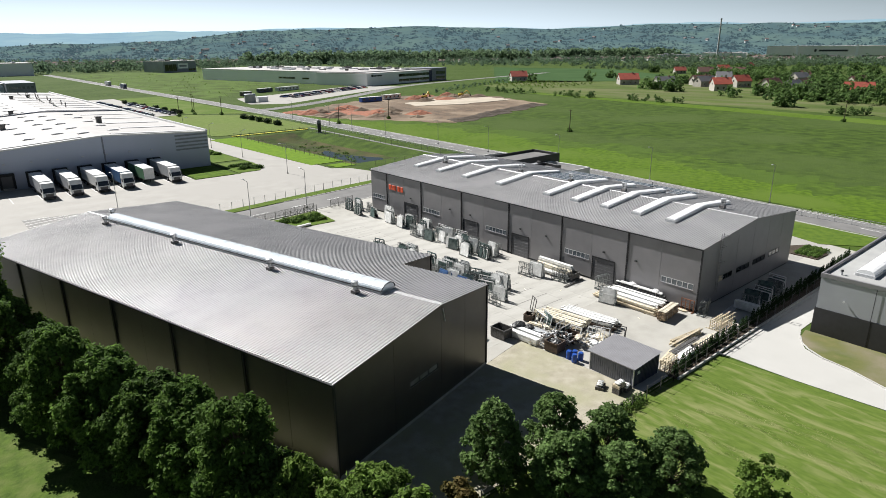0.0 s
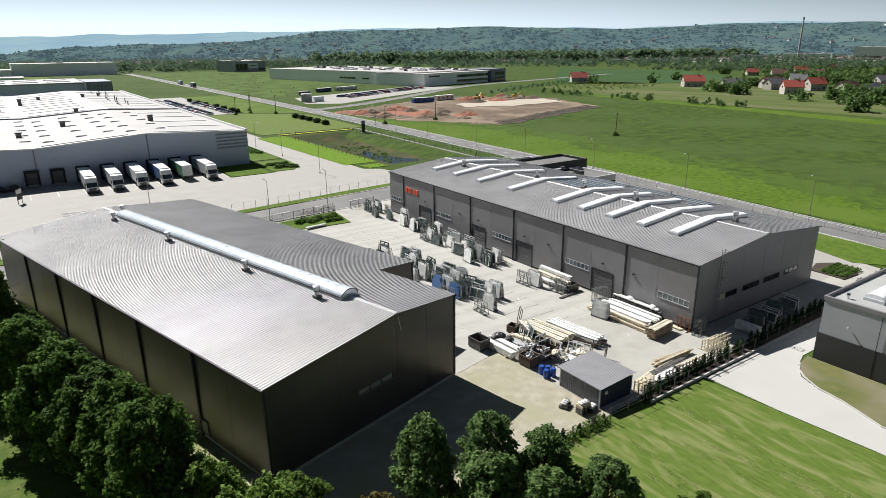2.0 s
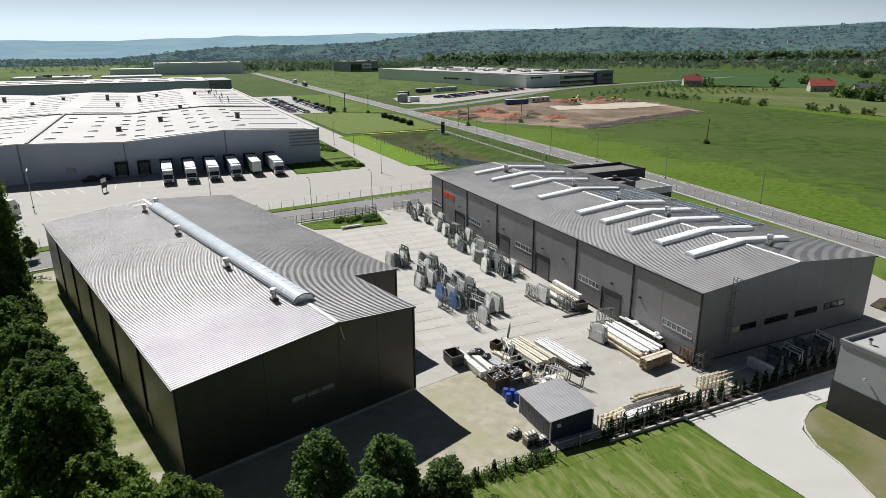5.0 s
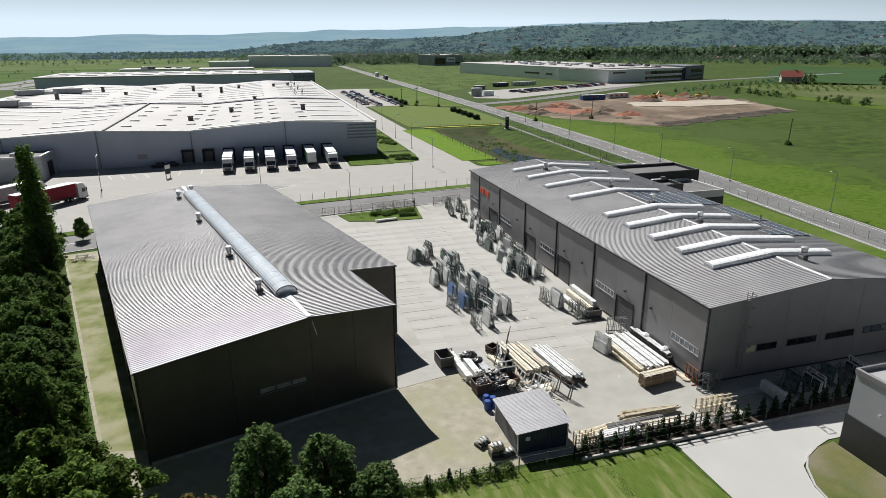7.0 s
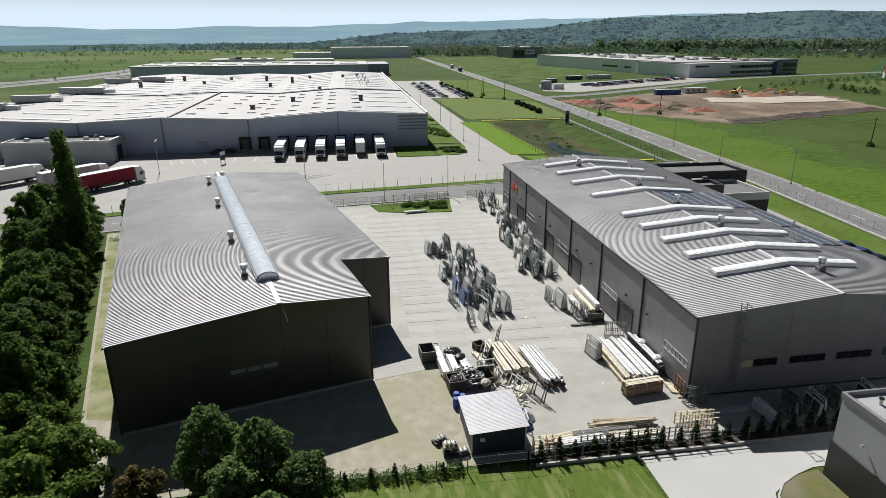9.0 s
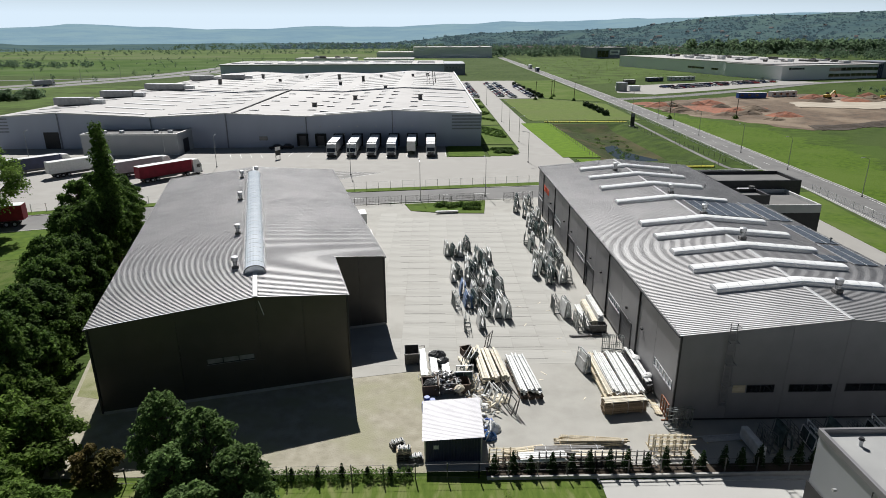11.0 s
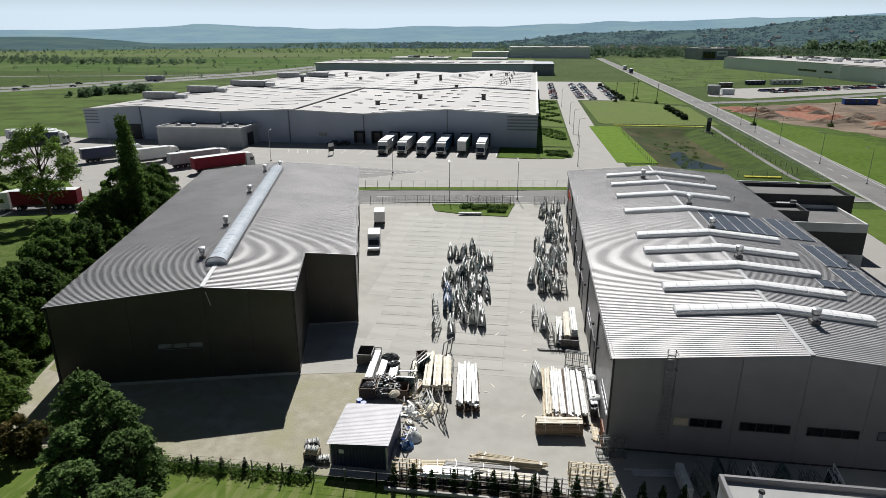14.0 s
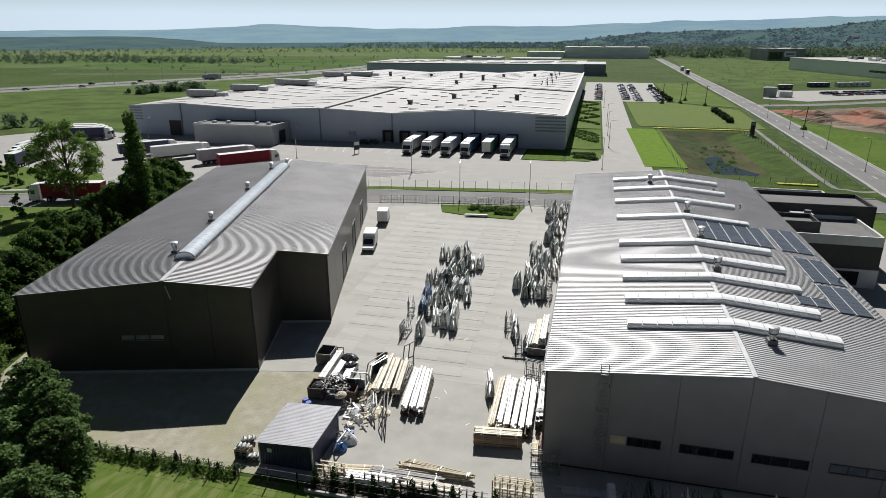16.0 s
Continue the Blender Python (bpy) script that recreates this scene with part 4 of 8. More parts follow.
def cross_light(y):
    """A low vaulted rooflight that crosses the ridge, of separate bowed panes."""
    s = thing("cross_rooflight", "white vaulted rooflight strip bent over the ridge", "rooflight", pose(0, y, 0), "rooflight strips on the workshop roof")
    for xa, xb, n in ((76.3, BXR, 7), (BXR, 92.3, 7)):
        za_, zb_ = zb(xa), zb(xb)
        bm = bmesh.new()
        v = [bm.verts.new((x, yy, z)) for yy in (-0.75, 0.75) for x, z in ((xa, za_ - 0.05), (xb, zb_ - 0.05), (xb, zb_ + 0.35), (xa, za_ + 0.35))]
        for f in ((0, 1, 2, 3), (7, 6, 5, 4), (0, 4, 5, 1), (1, 5, 6, 2), (2, 6, 7, 3), (3, 7, 4, 0)):
            bm.faces.new([v[i] for i in f])
        part("curb", bm, STEEL, s)
        for k in range(n):
            x0, x1 = xa + (xb - xa) * k / n + 0.02, xa + (xb - xa) * (k + 1) / n - 0.02
            bm = bmesh.new()
            sec = [(-0.74 * math.cos(math.pi * i / 6), 0.35 + 0.22 * math.sin(math.pi * i / 6)) for i in range(7)]
            a = [bm.verts.new((x0, yy, zb(x0) + z)) for yy, z in sec]
            b = [bm.verts.new((x1, yy, zb(x1) + z)) for yy, z in sec]
            for i in range(6):
                bm.faces.new((a[i], a[i + 1], b[i + 1], b[i]))
            bm.faces.new(a[::-1])
            bm.faces.new(b)
            part("pane", bm, SKYLIGHT, s)
    return s


first = cross_light(41.6)
for y in (46.9, 52.3, 57.8, 63.4, 74.2, 82.9, 90.3, 97.2):
    copy_thing(first, pose(0, y, 0))
for x, y in ((86.8, 39.5), (85.4, 55.0), (85.4, 65.6), (85.3, 77.1), (81.9, 94.6)):
    roof_vent(pose(x, y, zb(x) + 0.35) @ Matrix.Diagonal((0.85, 0.85, 0.85, 1)), "galvanised roof fan near the ridge of the workshop")


def solar(xa, xb, y0, y1, cols, rows):
    """Panels lie in columns between pale rails that run along the hall."""
    s = thing("solar_array", "flat dark solar panels between pale rails on the grey roof", "solar panels", None, "solar arrays")
    dx, dy = (xb - xa) / cols, (y1 - y0) / rows
    for i in range(cols):
        for j in range(rows):
            bm = bmesh.new()
            x0, x1 = xa + i * dx + 0.06, xa + (i + 1) * dx - 0.06
            v = [bm.verts.new((x, yy, zb(x) + 0.11 + d)) for d in (0, 0.04) for yy in (y0 + j * dy + 0.02, y0 + (j + 1) * dy - 0.02) for x in (x0, x1)]
            for f in ((0, 2, 3, 1), (4, 5, 7, 6), (0, 1, 5, 4), (2, 6, 7, 3), (0, 4, 6, 2), (1, 3, 7, 5)):
                bm.faces.new([v[k] for k in f])
            part("solar_panel", bm, SOLAR, s)
    for i in range(cols + 1):
        x = xa + i * dx
        part("rail", beams(0.08, ((x, y0 - 0.1, zb(x) + 0.13), (x, y1 + 0.1, zb(x) + 0.13))), TRIM_LIGHT, s)


solar(85.6, 93.5, 65.8, 73.5, 5, 8)
solar(94.1, 97.4, 65.4, 74.2, 2, 9)
solar(94.6, 97.6, 56.0, 63.4, 2, 7)
solar(94.5, 97.3, 48.6, 55.2, 2, 7)
solar(91.5, 94.3, 49.2, 51.1, 2, 2)
for x, y in ((93.2, 83.5), (91.0, 92.0), (97.2, 57.0)):
    v = thing("roof_pipe", "small capped pipe on the ribbed roof", "vent pipe", pose(x, y, zb(x)), "roof pipes")
    bm = bmesh.new()
    tube(bm, (0, 0, 0), (0, 0, 0.55), 0.09)
    part("pipe", bm, ZINC, v)
    bm = bmesh.new()
    tube(bm, (0, 0, 0.5), (0, 0, 0.62), 0.16, 0.1)
    part("cap", bm, STEEL_DARK, v)

# office wing behind the workshop: dark cubes with white parapets
FACADE = mat("pale_facade", (0.62, 0.62, 0.60), (0.56, 0.56, 0.54), 0.6, 0.6)
office = thing("office_wing", "flat-roofed black and white office wing of stacked cubes", "office building")
for x0, y0, x1, y1, z, low, up in ((98.2, 79.7, 110.2, 90.2, 7.1, TRIM_DARK, FACADE), (98.2, 90.2, 112.8, 98.2, 8.6, TRIM_DARK, TRIM_DARK), (98.2, 98.2, 111.0, 107.0, 7.0, TRIM_DARK, FACADE), (98.2, 82.0, 103.2, 86.5, 8.1, TRIM_DARK, TRIM_DARK)):
    part("wall", boxes((x0, y0, 0, x1, y1, z - 1.3)), low, office)
    t = 0.28
    part("parapet", boxes((x0, y0, z - 1.3, x1, y0 + t, z), (x0, y1 - t, z - 1.3, x1, y1, z), (x0, y0 + t, z - 1.3, x0 + t, y1 - t, z), (x1 - t, y0 + t, z - 1.3, x1, y1 - t, z), r=0.03), up, office)
    part("roof", boxes((x0 + t, y0 + t, z - 1.3, x1 - t, y1 - t, z - 0.55)), ASPHALT, office, "dark bitumen roof")
part("wall", boxes((98.3, 79.62, 0, 110.28, 79.7, 2.6), (110.2, 79.7, 0, 110.28, 90.2, 2.6)), FACADE, office, "pale grey ground floor")
window_strip(office, pose(101, 79.6, 0.4), 7.0, 1.9, 5, GLASS_DARK)
window_strip(office, pose(110.3, 81.0, 0.4, 0, 0, 90), 7.0, 1.9, 5, GLASS_DARK)
ac = thing("air_handler", "pale grey air handling unit on the office roof", "air conditioner", pose(102.6, 88.3, 6.58) @ Matrix.Diagonal((0.9, 0.9, 0.9, 1)))
part("body", boxes((-1.6, -0.9, 0, 1.6, 0.9, 1.2), r=0.05), STEEL, ac)
part("duct", boxes((-3.6, -0.4, 0.0, -1.6, 0.4, 0.9), r=0.05), STEEL, ac)
bm = bmesh.new()
tube(bm, (0.8, 0, 1.2), (0.8, 0, 1.7), 0.5, 0.5, 12)
part("fan", bm, STEEL_DARK, ac)

# pale building with a black base band beside the drive
side = thing("grey_office_block", "light grey flat-roofed block with a black base band", "building")
part("wall", boxes((75.2, -40, 3.2, 112, 22.0, 6.9)), mat("pale_panel", (0.36, 0.37, 0.39), (0.33, 0.34, 0.36), 0.4, 0.45, 0.1), side, "light grey wall panels")
part("wall", boxes((75.1, -40, 0, 112, 22.1, 3.2)), TRIM_DARK, side, "black base band")
part("parapet", boxes((75.1, -40, 6.9, 75.35, 22.1, 7.4), (75.35, 21.85, 6.9, 112, 22.1, 7.4), r=0.03), WALL_GREY, side)
part("roof", boxes((75.35, -40, 6.9, 112, 21.85, 7.05)), mat("bitumen_roof", (0.36, 0.36, 0.35), (0.30, 0.30, 0.295), 0.3, 0.9, bump=0.3), side, "pale bitumen roof")
for y in (16.5, 10.5, 4.5):
    part("panel_joint", boxes((75.06, y, 0.2, 75.1, y + 0.05, 6.9)), TRIM_DARK, side)
bm = bmesh.new()
tube(bm, (75.1, 19.3, 4.7), (74.85, 19.3, 4.7), 0.09, 0.12)
part("wall_lamp", bm, TRIM_LIGHT, side)
dome = thing("roof_dome", "white vaulted rooflight on the pale flat roof", "rooflight")
part("curb", boxes((78.0, 17.6, 7.0, 92, 19.6, 7.4), r=0.03), STEEL, dome)
for k in range(9):
    bm = bmesh.new()
    sec = [(18.6 - 0.95 * math.cos(math.pi * i / 8), 7.4 + 0.5 * math.sin(math.pi * i / 8)) for i in range(9)]
    a, b = [[bm.verts.new((x, y, z)) for y, z in sec] for x in (78.05 + k * 1.54, 78.05 + k * 1.54 + 1.5)]
    for i in range(8):
        bm.faces.new((a[i], a[i + 1], b[i + 1], b[i]))
    bm.faces.new(a[::-1])
    bm.faces.new(b)
    part("pane", bm, SKYLIGHT, dome)
for x, y in ((77.0, 20.6), (82.0, 14.0)):
    v = thing("roof_pipe", "small capped pipe on the flat roof", "vent pipe", pose(x, y, 7.05), "roof pipes")
    bm = bmesh.new()
    tube(bm, (0, 0, 0), (0, 0, 0.5), 0.12)
    part("pipe", bm, STEEL, v)
    bm = bmesh.new()
    tube(bm, (0, 0, 0.45), (0, 0, 0.6), 0.2, 0.14)
    part("cap", bm, TRIM_DARK, v)

# logistics hall with shallow folded roof
wh = thing("logistics_hall", "huge pale grey logistics hall with a white folded roof", "hall")
WX = [-82.0, -62.0, -34.5, -12.0, 12.0, 38.0, 65.0]
WZ = [9.4, 10.6, 9.2, 10.2, 9.2, 10.9, 9.6]
WX0, WX1, WY0, WY1 = -82.0, 65.0, 178.0, 405.0
bm = bmesh.new()
f = [bm.verts.new((x, WY0, z)) for x, z in zip(WX, WZ)]
g = [bm.verts.new((x, WY0, 0)) for x in WX]
fb = [bm.verts.new((x, WY1, z)) for x, z in zip(WX, WZ)]
gb = [bm.verts.new((x, WY1, 0)) for x in WX]
for i in range(6):
    bm.faces.new((g[i], g[i + 1], f[i + 1], f[i]))
    bm.faces.new((gb[i + 1], gb[i], fb[i], fb[i + 1]))
bm.faces.new((g[0], f[0], fb[0], gb[0]))
bm.faces.new((g[-1], gb[-1], fb[-1], f[-1]))
part("wall", bm, W_WALL, wh, "pale blue-grey cladding")


def zw(x):
    for (x0, z0), (x1, z1) in zip(zip(WX, WZ), zip(WX[1:], WZ[1:])):
        if x0 <= x <= x1:
            return z0 + (z1 - z0) * (x - x0) / (x1 - x0)
    return 9.4


for i in range(6):
    bm = bmesh.new()
    v = [bm.verts.new((x, y, z + d)) for d in (-0.05, 0.12) for y in (WY0 - 0.15, WY1) for x, z in ((WX[i], WZ[i]), (WX[i + 1], WZ[i + 1]))]
    for q in ((0, 2, 3, 1), (4, 5, 7, 6), (0, 1, 5, 4), (2, 6, 7, 3), (0, 4, 6, 2), (1, 3, 7, 5)):
        bm.faces.new([v[k] for k in q])
    part("roof", bm, WHITE_ROOF, wh, "white membrane roof" if i == 0 else "")
part("parapet", boxes((WX1 - 0.5, WY0, 9.6, WX1 + 0.15, WY1, 10.3)), TRIM_LIGHT, wh)
for x0, z0, x1, z1 in zip(WX, WZ, WX[1:], WZ[1:]):
    part("parapet", built(lambda b: beam(b, (x0, WY0 - 0.2, z0 + 0.1), (x1, WY0 - 0.2, z1 + 0.1), 0.3, 0.35)), TRIM_LIGHT, wh)
for x in (-12.0, 12.0, 38.0, -34.5, -62):
    part("downpipe", beams(0.3, ((x, WY0 - 0.15, 0), (x, WY0 - 0.15, zw(x)))), W_BAND, wh)
for k in range(5):
    part("wall_band", boxes((56.0, WY0 - 0.08, 5.2 + 0.95 * k, 64.9, WY0 - 0.01, 5.65 + 0.95 * k)), W_BAND, wh, "darker grey band")
    part("wall_band", boxes((WX0 + 0.1, WY0 - 0.08, 5.0 + 0.95 * k, WX0 + 5, WY0 - 0.01, 5.4 + 0.95 * k)), W_BAND, wh)
part("fire_wall", built(lambda b: beam(b, (-10, WY0, 10.2), (-10, 262, 10.4), 0.6, 0.8)), TRIM_DARK, wh, "dark upstand across the roof")
part("fire_wall", built(lambda b: [beam(b, (x0, 262, zw(x0) + 0.2), (x1, 262, zw(x1) + 0.2), 0.5, 0.7) for x0, x1 in zip(WX[1:], WX[2:])]), W_BAND, wh, "grey upstand across the roof")
DOCKS = [10.7, 16.2] + [21.8 + 5.55 * i for i in range(6)]
for i, x in enumerate(DOCKS):
    d = part("dock_shelter", boxes((x - 1.6, WY0 - 1.2, 0.5, x - 1.15, WY0, 4.1), (x + 1.15, WY0 - 1.2, 0.5, x + 1.6, WY0, 4.1), (x - 1.6, WY0 - 1.3, 3.6, x + 1.6, WY0, 4.15)), BLACK, wh, "black dock shelter")
    part("dock_door", boxes((x - 1.15, WY0 - 0.1, 0.6, x + 1.15, WY0 - 0.02, 3.6)), GATE_GREY if i < 2 else TRIM_DARK, d)
    part("dock_bumper", boxes((x - 1.3, WY0 - 0.35, 0.2, x + 1.3, WY0 - 0.02, 0.55)), KERB if i < 2 else BLACK, d)
    part("dock_lamp", boxes((x - 0.25, WY0 - 0.5, 6.2, x + 0.25, WY0, 6.4)), STEEL, wh)
part("gate", boxes((-67, WY0 - 0.1, 0, -62.5, WY0 - 0.01, 5)), TRIM_DARK, wh, "dark open gate")
part("window", boxes((-2.5, WY0 - 0.08, 2.2, 0.0, WY0 - 0.01, 3.4)), GLASS_PALE, wh)
# strips and domes on its roof
for y in [184 + 12.5 * k for k in range(17)]:
    for x0, x1 in ((-78, -65), (-56, -38), (-31, -16), (-8, 8)) if y > 265 else ((-78, -65), (-56, -38), (-31, -16)):
        s = thing("roof_strip", "long white rooflight strip on the membrane roof", "rooflight", None, "rooflight strips of the logistics hall")
        x0, x1 = x0 + random.uniform(-1, 1), x1 + random.uniform(-1, 1)
        part("strip_light", built(lambda b: beam(b, (x0, y, zw(x0) + 0.17), (x1, y, zw(x1) + 0.17), 2.1, 0.24)), STRIP, s)
for y in [181.5, 196, 212, 229, 246] + [270 + 13 * k for k in range(10)]:
    for x0, x1 in ((47, 62),) if y > 185 and y < 262 else ((14, 34), (41, 62)):
        s = thing("roof_strip", "long white rooflight strip on the membrane roof", "rooflight", None, "rooflight strips of the logistics hall")
        part("strip_light", built(lambda b: beam(b, (x0, y, zw(x0) + 0.17), (x1, y, zw(x1) + 0.17), 2.1, 0.24)), STRIP, s)
for i, x in enumerate((-6, 3, 11, 16, 24, 31, 36, 44)):
    for k in range(5):
        y = 188 + 14.5 * k + (i % 3) * 3
        s = thing("roof_hatch", "small white smoke vent on the membrane roof", "smoke vent", pose(x, y, zw(x) + 0.1), "smoke vents")
        part("hatch", boxes((-1.3, -0.7, 0, 1.3, 0.7, 0.32), r=0.12), STRIP, s)
        part("hatch_curb", boxes((-1.4, -0.8, -0.1, 1.4, 0.8, 0.12)), WHITE_ROOF, s)
for x, y in ((6, 300), (14, 330), (-30, 330), (-20, 352), (0, 340), (22, 352), (40, 345), (48, 356), (-44, 350), (-52, 300), (30, 268), (46, 215), (10, 205), (22, 222)):
    s = thing("roof_unit", "dark square ventilation stack on the white roof", "roof vent", pose(x, y, zw(x) + 0.1), "ventilation stacks")
    h = random.uniform(1.0, 2.6)
    part("shaft", boxes((-0.7, -0.7, 0, 0.7, 0.7, h), r=0.05), STEEL_DARK, s)
    part("shaft_cap", boxes((-0.9, -0.9, h, 0.9, 0.9, h + 0.25), r=0.05), TRIM_DARK, s)
for x, y in ((-70, 205), (-68, 232), (-60, 262), (-66, 266), (-70, 330), (-55, 335)):
    s = thing("roof_plant", "long grey ventilation plant box with ducts on the roof", "air handler", pose(x, y, zw(x) + 0.1), "ventilation plants")
    part("body", boxes((-7, -1.7, 0.3, 5, 1.7, 2.6), r=0.1), mat("plant_grey", (0.42, 0.42, 0.43), None, 1, 0.5, 0.3), s)
    part("duct", boxes((5, -1.1, 0.4, 9, 1.1, 1.8), r=0.1), STEEL, s)
    part("foot", boxes((-6, -1.5, 0, 4.5, 1.5, 0.3)), TRIM_DARK, s)
for k in range(7):
    s = thing("roof_pipework", "pipes and small fans on the white roof edge", "pipework", pose(48 + 1.2 * (k % 2), 285 + 15 * k, zw(50)), "pipework on the roof")
    part("pipe", beams(0.35, ((0, 0, 0.2), (0, 11, 0.9)), ((0, 11, 0), (0, 11, 1.5)), ((3, 4, 0), (3, 4, 1.8))), STEEL_DARK, s)
# flat annex before the hall
annex = thing("hall_annex", "low pale flat-roofed annex with roof vents", "building")
part("wall", boxes((-49.5, 166, 0, -22.5, 177.8, 5.6)), mat("annex_cladding", (0.44, 0.455, 0.475), (0.41, 0.425, 0.445), 0.2, 0.6), annex)
part("parapet", boxes((-49.6, 165.9, 5.6, -22.4, 166.4, 6.1), (-22.9, 166.4, 5.6, -22.4, 177.8, 6.1), (-49.6, 166.4, 5.6, -49.1, 177.8, 6.1)), TRIM_LIGHT, annex)
part("roof", boxes((-49.1, 166.4, 5.6, -22.9, 177.8, 5.75)), ASPHALT, annex)
part("door", boxes((-22.4, 170, 0, -22.34, 174, 4)), TRIM_DARK, annex)
for x in (-45, -40, -30, -26):
    part("roof_fan", boxes((x - 0.6, 170, 5.7, x + 0.6, 171.2, 6.5), r=0.1), STEEL, annex)

# hall behind, with a dark office head
back = thing("rear_hall", "long low grey hall behind with a white roof", "hall")
# cladding colour lightened and blued to stand in for haze
part("wall", boxes((-135, 560, 0, 62, 640, 8)), mat("haze_pale_cladding", (0.80, 0.83, 0.90), (0.74, 0.77, 0.84), 0.1, 0.5), back)
part("roof", boxes((-136, 559, 8, 63, 641, 8.9)), WHITE_ROOF, back)
part("office_head", boxes((62, 548, 0, 80, 600, 9.5)), W_BAND, back, "blue-grey office cube with windows")
for k in range(6):
    part("window", boxes((63.5 + 2.7 * k, 547.9, 5.4, 65.3 + 2.7 * k, 548, 7)), GLASS_PALE, back)
for k in range(9):
    part("strip_light", boxes((-130 + 21 * k, 575, 8.9, -114 + 21 * k, 578, 9.5)), SKYLIGHT, back)
    part("strip_light", boxes((-130 + 21 * k, 610, 8.9, -114 + 21 * k, 613, 9.5)), SKYLIGHT, back)

# ---- trees and shrubs ----
def leaf_mesh(name, material, centers, radii, n, size, seed, squash=0.85, cap=0.0):
    """A crown of many single leaves scattered over overlapping lobes."""
    rng = np.random.default_rng(seed)
    radii = np.array(radii, float)
    centers = np.array(centers, float)
    pick = rng.choice(len(radii), n, p=radii ** 2 / (radii ** 2).sum())
    d = rng.normal(size=(n, 3))
    d /= np.linalg.norm(d, axis=1)[:, None]
    if cap:
        up = rng.random(n) < cap
        d[up, 2] = np.abs(d[up, 2]) * 1.1 - 0.18
    rr = radii[pick] * (1 - 0.45 * rng.random(n) ** 2.2) * (1 + 0.16 * np.sin(5 * d[:, 0] + 3 * d[:, 2] + pick) + 0.15 * rng.normal(size=n))
    p = centers[pick] + d * rr[:, None] * np.array((1, 1, squash))
    nrm = d + 0.7 * rng.normal(size=(n, 3)) + np.array((0, 0, 0.65))
    nrm /= np.linalg.norm(nrm, axis=1)[:, None]
    a = np.cross(nrm, rng.normal(size=(n, 3)))
    a /= np.linalg.norm(a, axis=1)[:, None]
    b = np.cross(nrm, a)
    s = size * (0.6 + 0.8 * rng.random(n))[:, None]
    v = np.stack((p + a * s * 0.62, p + b * s * 0.40 + nrm * s * 0.12, p - a * s * 0.62, p - b * s * 0.40 + nrm * s * 0.12), 1).reshape(-1, 3)
    me = bpy.data.meshes.new(name)
    me.from_pydata(v.tolist(), [], np.arange(4 * n).reshape(-1, 4).tolist())
    me.materials.append(material)
    return me


def tree(label, h, r, material, n, size, seed, m, lobes=12, lobe=0.45, low=0.18, column=False, group=""):
    rng = np.random.default_rng(seed)
    t = thing("tree", label, "tree", m, group)
    bm = bmesh.new()
    tube(bm, (0, 0, -0.1), (0.1, 0.05, h * 0.45), h * 0.022, h * 0.015, 7)
    tube(bm, (0.1, 0.05, h * 0.45), (0, 0.1, h * 0.85), h * 0.015, h * 0.004, 6)
    cs, rs = [], []
    for k in range(lobes):
        f = k / max(1, lobes - 1)
        z = h * (low + 0.12 + (0.80 - low) * f)
        if column:
            w = 0.35 * r * (0.5 + math.sin(math.pi * min(1, 0.12 + f * 0.95)))
            rad = r * (0.50 + 0.55 * math.sin(math.pi * (0.15 + 0.75 * f)))
        else:
            w = r * rng.uniform(0.42, 0.86) * math.sin(math.pi * (0.24 + 0.70 * f)) ** 0.8
            rad = r * lobe * rng.uniform(0.62, 1.30) * (1.0 - 0.30 * f)
        ang = 2.4 * k + rng.uniform(-0.4, 0.4)
        c = (w * math.cos(ang), w * math.sin(ang), min(z, h - rad * 0.8))
        cs.append(c)
        rs.append(rad)
        tube(bm, (0.05, 0.05, max(0.8, c[2] - 0.28 * h)), c, h * 0.006, h * 0.0015, 5)
    part("trunk", bm, BARK, t)
    part("crown", leaf_mesh("crown", material, cs, rs, n, size, seed, 1.5 if column else 0.95, 0.0 if column else 0.85), material, t)
    return t


row = [tree("full round deciduous tree in the dense row beside the dark hall", 9.4, 3.9, mt, 18000, 0.25, sd, pose(x, y, 0, 0, 0, 40 * sd), 66, 0.22, low=0.05, group="tree row beside the dark hall")
       for sd, (x, y, mt) in enumerate(((11.6, 39.5, LEAF), (9.6, 45.0, LEAF), (8.4, 50.5, LEAF_DARK)))]
rng_row = random.Random(5)
for k in range(12):
    y = 34.5 + 5.3 * k
    x = 13.6 - 0.262 * (y - 34.5)
    copy_thing(row[k % 3], pose(x - 1.4 + rng_row.uniform(-0.9, 0.6), y + rng_row.uniform(-1.2, 1.2), 0, 0, 0, rng_row.uniform(0, 360)) @ Matrix.Diagonal((1, 1, rng_row.uniform(1.0, 1.2), 1)))
for x, y, s in ((-8.5, 88, 1.1), (-4.5, 94, 1.0), (-10, 96, 1.05), (-3, 84, 0.95), (-5, 78, 0.9)):
    copy_thing(row[1], pose(x, y, 0, 0, 0, 57 * x) @ Matrix.Diagonal((1, 1, s, 1)))
tree("tall slim dark poplar beside the hall", 21.5, 1.2, LEAF, 8000, 0.34, 31, pose(3.3, 75.1, 0), 16, low=0.02, column=True)
tree("large airy light green maple at the lawn", 17.0, 7.2, LEAF_LIGHT, 12000, 0.33, 32, pose(-25.5, 90.5, 0), 30, 0.23, low=0.20)
small = tree("young maple with dense mid-green crown", 7.3, 2.7, LEAF_MAPLE, 7500, 0.24, 41, pose(29.0, 28.0, 0), 70, 0.22, low=0.0, group="young trees by the lawn")
